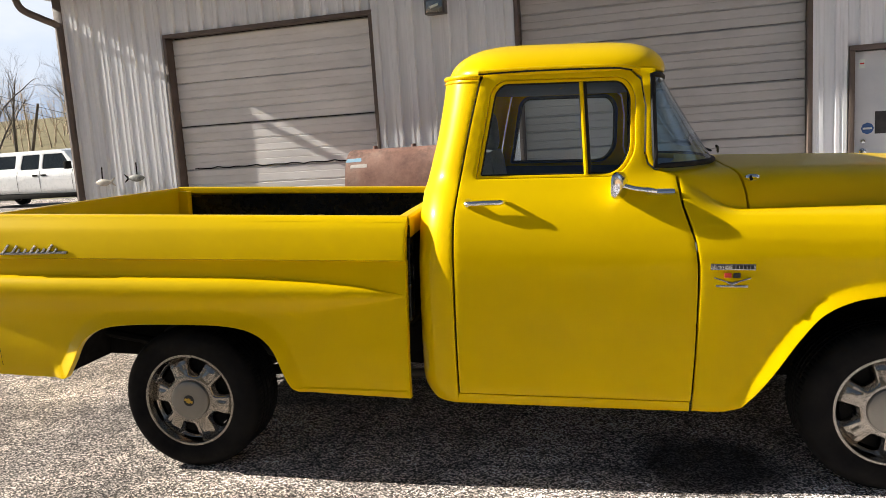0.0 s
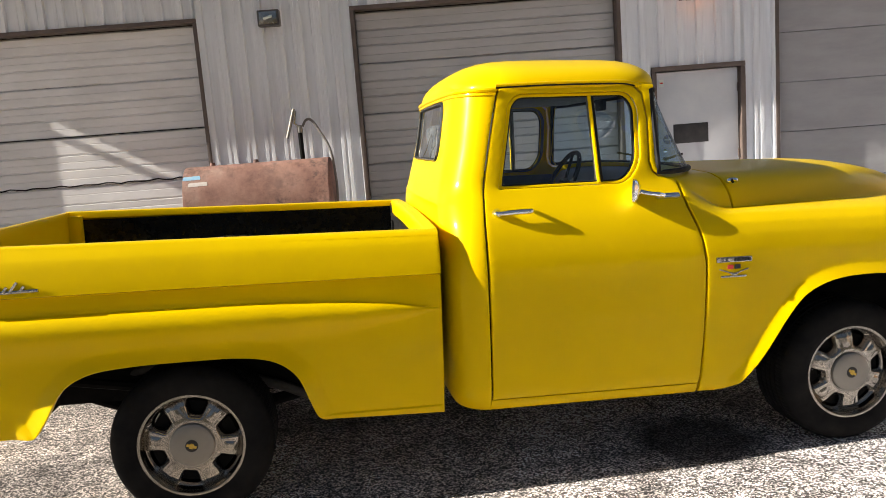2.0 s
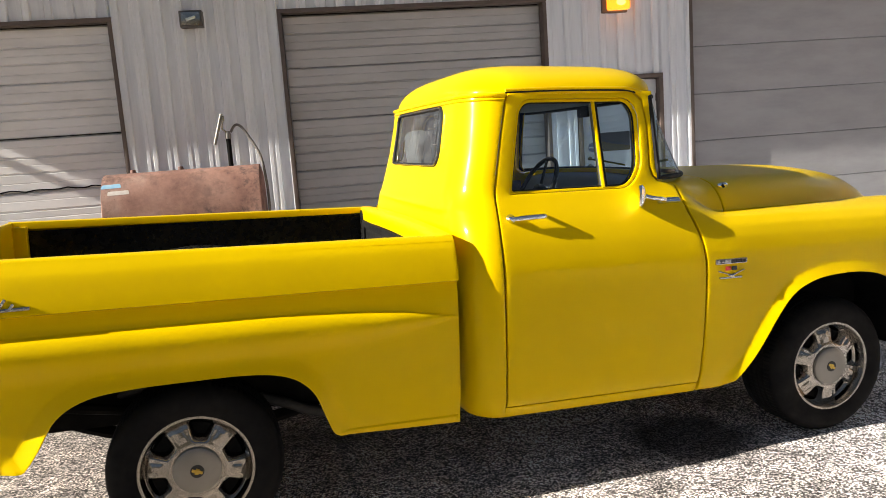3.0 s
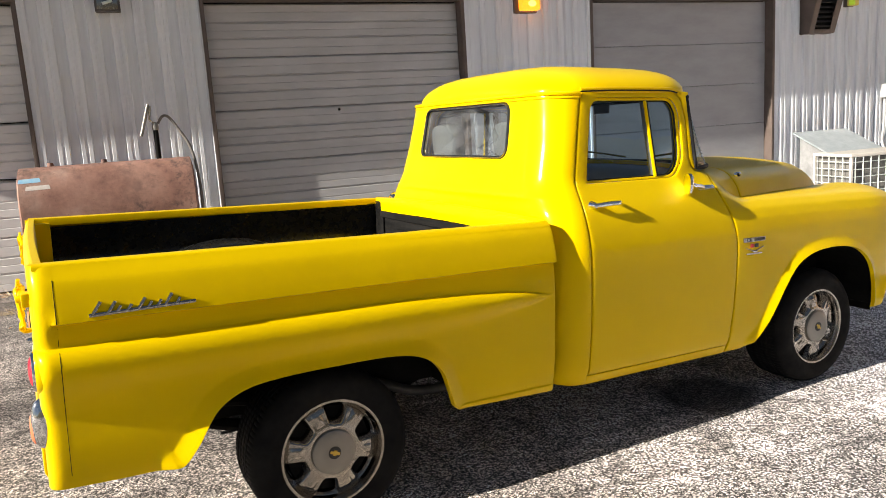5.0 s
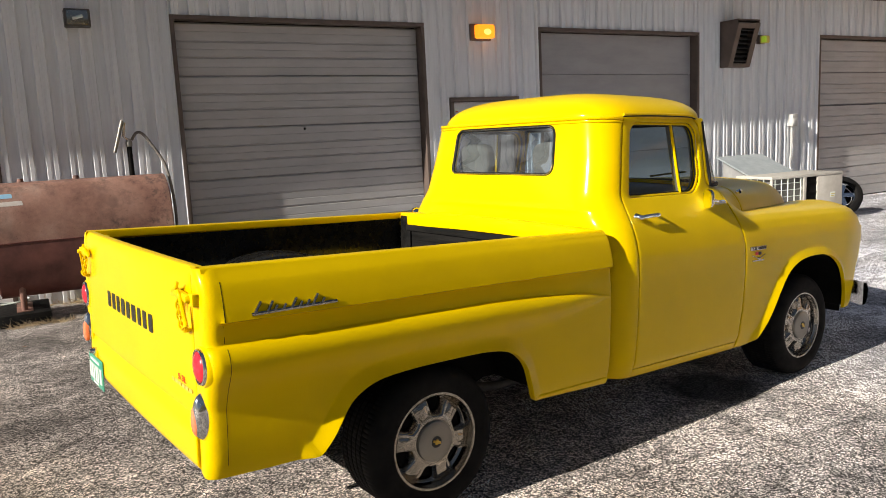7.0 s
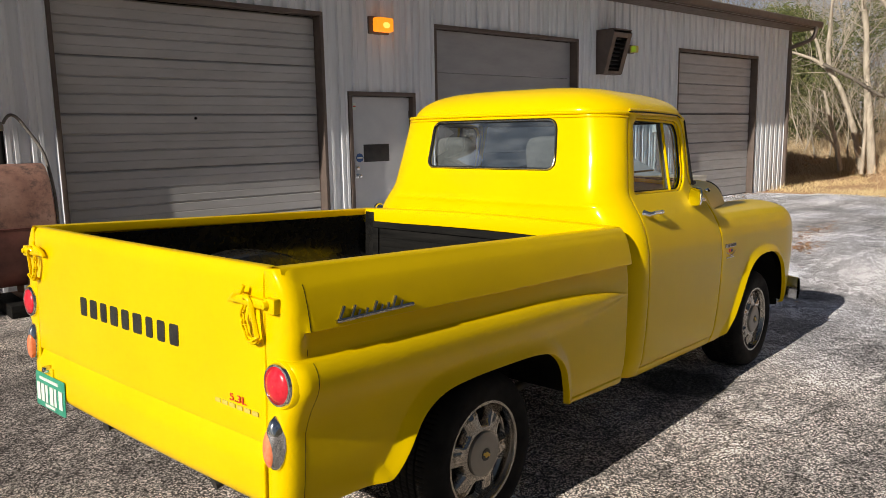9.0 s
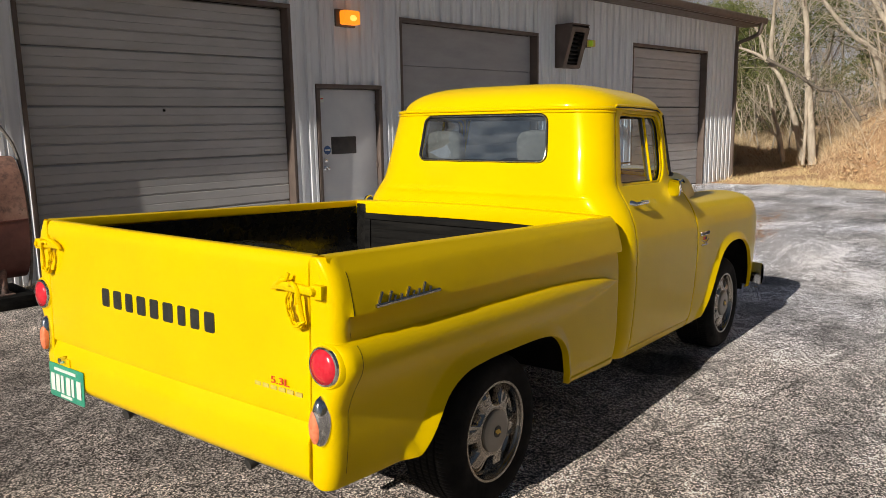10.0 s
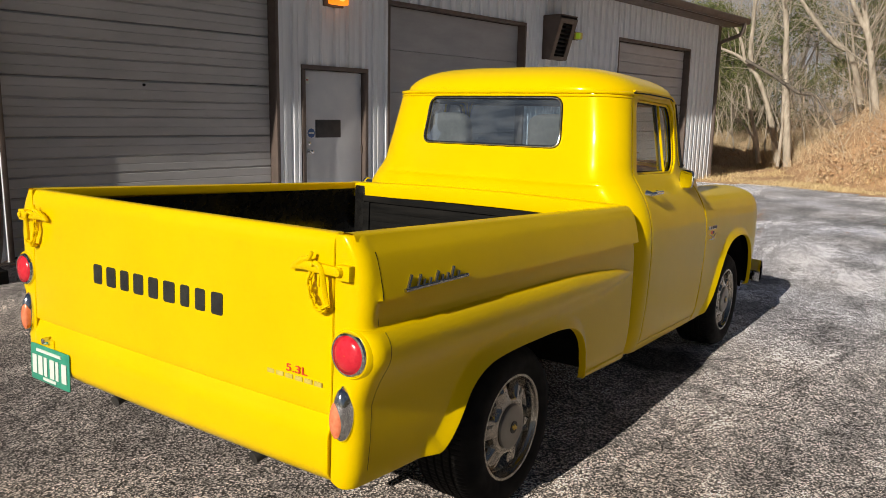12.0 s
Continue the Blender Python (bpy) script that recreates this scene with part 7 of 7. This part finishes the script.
    sheet_of("leaf_litter", "orange-brown dead leaves covering the bank", (0.0, (0.22, 0.12, 0.06)), (0.4, (0.52, 0.31, 0.16)), (0.75, (0.70, 0.48, 0.27)), (1.0, (0.80, 0.62, 0.42)))


brush()


def thicket():
    """Fallen and tangled thin branches on the bank."""
    r = random.Random(9)
    L = Limbs(77)
    for _ in range(760):
        y = r.uniform(-14, 8)
        k = min(1, max(0, (y - 0.6) / 2.4))
        x = 17.7 + 6.2 * k + abs(r.gauss(0, 4.0))
        d = (r.gauss(0, 0.7), r.gauss(0, 0.7), r.uniform(0.15, 1.0))
        L.limb((x, y, float(hill(x, y)) - 0.05), d, r.uniform(0.5, 2.0), r.uniform(0.005, 0.014), 2 if r.random() < 0.6 else 1, 0.04, 4)
    for _ in range(620):
        x, y = r.uniform(25.5, 40), r.uniform(-9, 10)
        d = (r.gauss(0, 0.5), r.gauss(0, 0.5), r.uniform(0.4, 1.2))
        L.limb((x, y, float(hill(x, y)) - 0.05), d, r.uniform(1.0, 3.2), r.uniform(0.008, 0.02), 2, 0.03, 4)
    me = L.mesh("thicket", TWIG)
    return tagged(new("thicket", me), "bare tangled undergrowth of thin branches", "undergrowth", kind="stuff")


thicket()


def fallen_branch(x, y, seed, d, length):
    L = Limbs(seed).limb((0, 0, 0.06), d, length, 0.045, 1, 0.02, 7)
    ob = new("fallen_branch", L.mesh("fallen_branch", BARK))
    ob.matrix_basis = pose(x, y, float(hill(x, y)))
    return tagged(ob, "pale fallen branch lying on the bank", "branch", "fallen branches")


fallen_branch(17.7, -2.1, 301, (0.15, -1, 0.32), 2.6), fallen_branch(17.9, -1.9, 302, (0.5, -1, 0.5), 2.2)


def meadow_wood():
    """A thin line of bare trees beyond the meadow."""
    r = random.Random(32)
    L = Limbs(81)
    for _ in range(120):
        x, y = r.uniform(-80, -36), r.uniform(60, 100)
        L.limb((x, y, float(hill(x, y)) - 0.2), (r.gauss(0, 0.1), r.gauss(0, 0.1), 1), r.uniform(3, 7), r.uniform(0.05, 0.10), 2, 0.0, 4)
    return tagged(new("far_wood", L.mesh("far_wood", TWIG)), "grey-brown bare trees along the meadow", "woodland", kind="stuff")


meadow_wood()


def far_wood():
    """The grey-brown depth of the wood: many thin stems with twigs."""
    r = random.Random(31)
    L = Limbs(78)
    for _ in range(500):
        x, y = r.uniform(32, 60), r.uniform(-26, 24)
        L.limb((x, y, float(hill(x, y)) - 0.2), (r.gauss(0, 0.1), r.gauss(0, 0.1), 1), r.uniform(4, 10), r.uniform(0.02, 0.055), 2, 0.0, 4)
    return tagged(new("far_wood", L.mesh("far_wood", FARBARK)), "dense bare woodland behind the bank", "woodland", kind="stuff")


far_wood()


def leaves():
    r = random.Random(21)
    v, f = [], []
    for _ in range(900):
        pick = r.random()
        if pick < 0.2:
            x, y = r.gauss(9.6, 0.7), r.gauss(0.55, 0.12)
        elif pick < 0.36:
            x, y = r.gauss(8.0, 0.3), r.gauss(0.25, 0.09)
        elif pick < 0.85:
            s = r.uniform(-5, 17)
            p = WM @ Vector((s, -abs(r.gauss(0.1, 0.15)), 0))
            x, y = p.x, p.y
        else:
            x, y = r.uniform(-6, 15), r.uniform(-3, 4.5)
            if -1.2 < x < 4 and -1.1 < y < 1.1:
                continue
        z = float(hill(x, y)) + 0.004 + 0.012 * r.random()
        a, s = r.uniform(0, 6.3), r.uniform(0.010, 0.030)
        o = len(v)
        for da, k in ((0, 1.5), (1.3, 0.7), (3.1, 1.2), (4.9, 0.7)):
            v.append((x + s * k * math.cos(a + da), y + s * k * math.sin(a + da), z + 0.012 * r.random()))
        f.append((o, o + 1, o + 2, o + 3))
    me = bpy.data.meshes.new("fallen_leaves")
    me.from_pydata(v, [], f)
    m = Mat("brown_leaf", rough=0.85)
    m.color(m.ramp(m.island(), (0.0, (0.22, 0.10, 0.05)), (0.5, (0.48, 0.25, 0.12)), (1.0, (0.62, 0.42, 0.24))))
    me.materials.append(m.m)
    return tagged(new("fallen_leaves", me), "scattered brown dead leaves on asphalt", "leaves", kind="stuff")


leaves()

# ---------------------------------------------------------------- white crew-cab pickup beyond the workshop
white = empty("white_pickup", pose(-16.2, 20.45, 0, 0, 0, -10), "white crew-cab truck with a covered bed parked on asphalt", "pickup truck")


def white_side(u, v, d):
    h = np.interp(v, [0.4, 0.6, 1.0, 1.15, 1.2, 1.85, 1.95], [0.90, 0.97, 0.98, 0.95, 0.92, 0.74, 0.70])
    return np.stack([u, -(h - d), v], 1)


body = [(-4.2, 0.55), (-3.6, 0.50)] + [(-3.0 + 0.50 * math.cos(a), 0.50 + 0.42 * math.sin(a)) for a in np.linspace(math.pi, 0, 14)] + [(1.55, 0.45)] + [(2.15 + 0.50 * math.cos(a), 0.50 + 0.42 * math.sin(a)) for a in np.linspace(math.pi, 0, 14)] + [(2.95, 0.52), (3.0, 1.05), (2.85, 1.18), (1.62, 1.24), (0.95, 1.86), (0.55, 1.93), (-4.0, 1.93), (-4.12, 1.85), (-4.18, 1.25)]
wins = [rounded([(-2.6, 1.36), (-1.25, 1.36), (-1.25, 1.80), (-2.6, 1.80)], 0.06), rounded([(-1.0, 1.30), (-0.15, 1.30), (-0.15, 1.80), (-0.95, 1.80)], 0.06), rounded([(0.0, 1.30), (1.32, 1.30), (0.85, 1.80), (0.0, 1.80)], 0.06)]
b1 = panel(body, white_side, 0.07, holes=wins, flange=0.03, soften=0.01)
b2 = mirrored(b1)
part("body_side", b1, WHITEPAINT, white), part("body_side", b2, WHITEPAINT, white)
bm = bmesh.new()
top = [(3.0, 1.05), (2.85, 1.18), (1.62, 1.24), (0.95, 1.86), (0.55, 1.93), (-4.0, 1.93), (-4.12, 1.85), (-4.18, 1.25)]
loft(bm, [[(x, y * float(np.interp(z, [1.0, 1.15, 1.25, 1.85, 1.95], [0.98, 0.95, 0.91, 0.74, 0.70])), z + 0.03 * (1 - y * y)) for y in np.linspace(-1, 1, 9)] for x, z in top], closed=False)
part("body_top", bm, WHITEPAINT, white)
part("tailgate", boxed(-4.24, -4.16, -0.92, 0.92, 0.55, 1.30, 0.01), WHITEPAINT, white)
part("bed_floor", boxed(-4.1, -1.22, -0.88, 0.88, 0.75, 0.8), GAP, white)
part("nose", boxed(2.9, 3.02, -0.93, 0.93, 0.5, 1.08, 0.03), WHITEPAINT, white)
DARKGLASS = mat_grain("dark_tinted_glass", (0.012, 0.016, 0.018), (0.02, 0.024, 0.026), 2, 0.06, 0.0, 0.0)
for w in wins:
    part("side_window", panel(w, lambda u, v, d: white_side(u, v, d + 0.02), 0.1, flange=0, soften=0.002), DARKGLASS, white, "dark tinted window")
for x in (-1.12, -0.08, 1.38):
    part("door_line", tube(bmesh.new(), [tuple(p) for p in white_side(np.full(6, x), np.linspace(0.52, 1.24, 6), np.full(6, 0.0))], 0.008, 6), GAP, white)
for x in (-0.25, 0.78 - 0.65):
    part("door_handle", boxed(x - 0.12, x + 0.10, -0.995, -0.965, 1.06, 1.12, 0.01), GAP, white)
part("door_mirror", boxed(1.28, 1.42, -1.18, -0.95, 1.26, 1.52, 0.03), GAP, white, "black door mirror")
for x in (-3.0, 2.15):
    for y in (-0.80, 0.80):
        w = part("wheel", lathe(bmesh.new(), [(0.20, -0.12), (0.32, -0.13), (0.38, -0.10), (0.385, 0.0), (0.38, 0.10), (0.32, 0.13), (0.20, 0.12)], "y", 32, Matrix.Translation((x, y, 0.385))), RUBBER, white, "black tyre")
        part("rim", lathe(bmesh.new(), [(0.001, -0.10), (0.08, -0.11), (0.19, -0.09), (0.205, -0.11), (0.205, 0.11), (0.001, 0.10)], "y", 24, Matrix.Translation((x, y, 0.385))), ALLOY, w)
part("sill_step", boxed(-2.4, 1.6, -0.98, -0.80, 0.30, 0.46, 0.03), GAP, white)
part("chassis", boxed(-4.0, 2.8, -0.7, 0.7, 0.30, 0.62), GAP, white)

# ---------------------------------------------------------------- the far meadow: fence, wires, a shed roof
fence = empty("rail_fence", pose(-40, 60, 0), "pale rail fence across the meadow", "fence")
for k in range(14):
    x, y = -40 + k * 2.5, 60.0
    part("post", boxed(k * 2.5 - 0.06, k * 2.5 + 0.06, -0.06, 0.06, float(hill(x, y)) - 0.1, float(hill(x, y)) + 1.2), PALEINK, fence)
for z in (0.6, 1.05):
    part("rail", tube(bmesh.new(), [(k * 2.5, 0, float(hill(-40 + k * 2.5, 60)) + z) for k in range(14)], 0.05, 6), PALEINK, fence)
pole = empty("utility_pole", pose(-34.6, 42, float(hill(-34.6, 42)), 0, 16, 0), "leaning wooden utility pole with wires", "utility pole")
part("pole", tube(bmesh.new(), [(0, 0, -0.3), (0, 0, 4.6)], [0.12, 0.08], 10), BARK2, pole)
for k, z in enumerate((4.4, 3.9)):
    part("wire", tube(bmesh.new(), catmull([(-40, 6, z + 2), (0, 0, z), (45, -4, z + 1.5)], 10), 0.015, 4), GAP, pole)
shed = empty("shed", pose(-27.5, 27.0, 0, 0, 0, 8), "low brown shed roof beyond the parked truck", "shed")
part("shed_wall", boxed(-3.5, 1.5, -1.5, 1.5, 0, 2.3, 0.02), mat_grain("brown_board", (0.14, 0.10, 0.07), (0.20, 0.15, 0.11), 4, 0.8), shed)
bm = bmesh.new()
loft(bm, [[(x, y, z) for y, z in ((-1.9, 2.2), (0, 3.1), (1.9, 2.2), (1.9, 2.1), (-1.9, 2.1))] for x in (-3.9, 1.9)], caps=True)
part("shed_roof", bm, mat_grain("shingle_brown", (0.10, 0.075, 0.06), (0.15, 0.11, 0.09), 5, 0.9), shed, smooth=0)

# ---------------------------------------------------------------- hazy sky low over the horizon, far away
def sky_backdrop(a0, a1, radius, top):
    bm = bmesh.new()
    rings = [[(radius * math.cos(a), radius * math.sin(a), z) for a in np.linspace(radians(a0), radians(a1), 24)] for z in (-5, top * 0.25, top * 0.5, top)]
    loft(bm, rings, closed=False)
    return tagged(new("backdrop", mesh_of("backdrop", bm, SKYLINE)), "pale cloudy sky low over the horizon", "sky", kind="structure")


sm = bpy.data.materials.new("cloudy_horizon")
sm.use_nodes = True
sn, sl = sm.node_tree.nodes, sm.node_tree.links
sn.remove(sn["Principled BSDF"])
em, stc, smp, sno, srp = (sn.new("ShaderNode" + k) for k in ("Emission", "TexCoord", "Mapping", "TexNoise", "ValToRGB"))
smp.inputs["Scale"].default_value = (0.004, 0.004, 0.011)
sno.inputs["Scale"].default_value, sno.inputs["Detail"].default_value = 1.0, 7
srp.color_ramp.elements[0].position, srp.color_ramp.elements[1].position = 0.40, 0.60
srp.color_ramp.elements[0].color, srp.color_ramp.elements[1].color = (0.25, 0.36, 0.54, 1), (0.52, 0.55, 0.60, 1)
sl.new(stc.outputs["Object"], smp.inputs["Vector"])
sl.new(smp.outputs["Vector"], sno.inputs["Vector"])
sl.new(sno.outputs["Fac"], srp.inputs["Fac"])
sl.new(srp.outputs["Color"], em.inputs["Color"])
em.inputs["Strength"].default_value = 0.85
sl.new(em.outputs["Emission"], sn["Material Output"].inputs["Surface"])
SKYLINE = sm
sky_backdrop(113, 138, 420, 220)
sky_backdrop(0, 25, 420, 220)
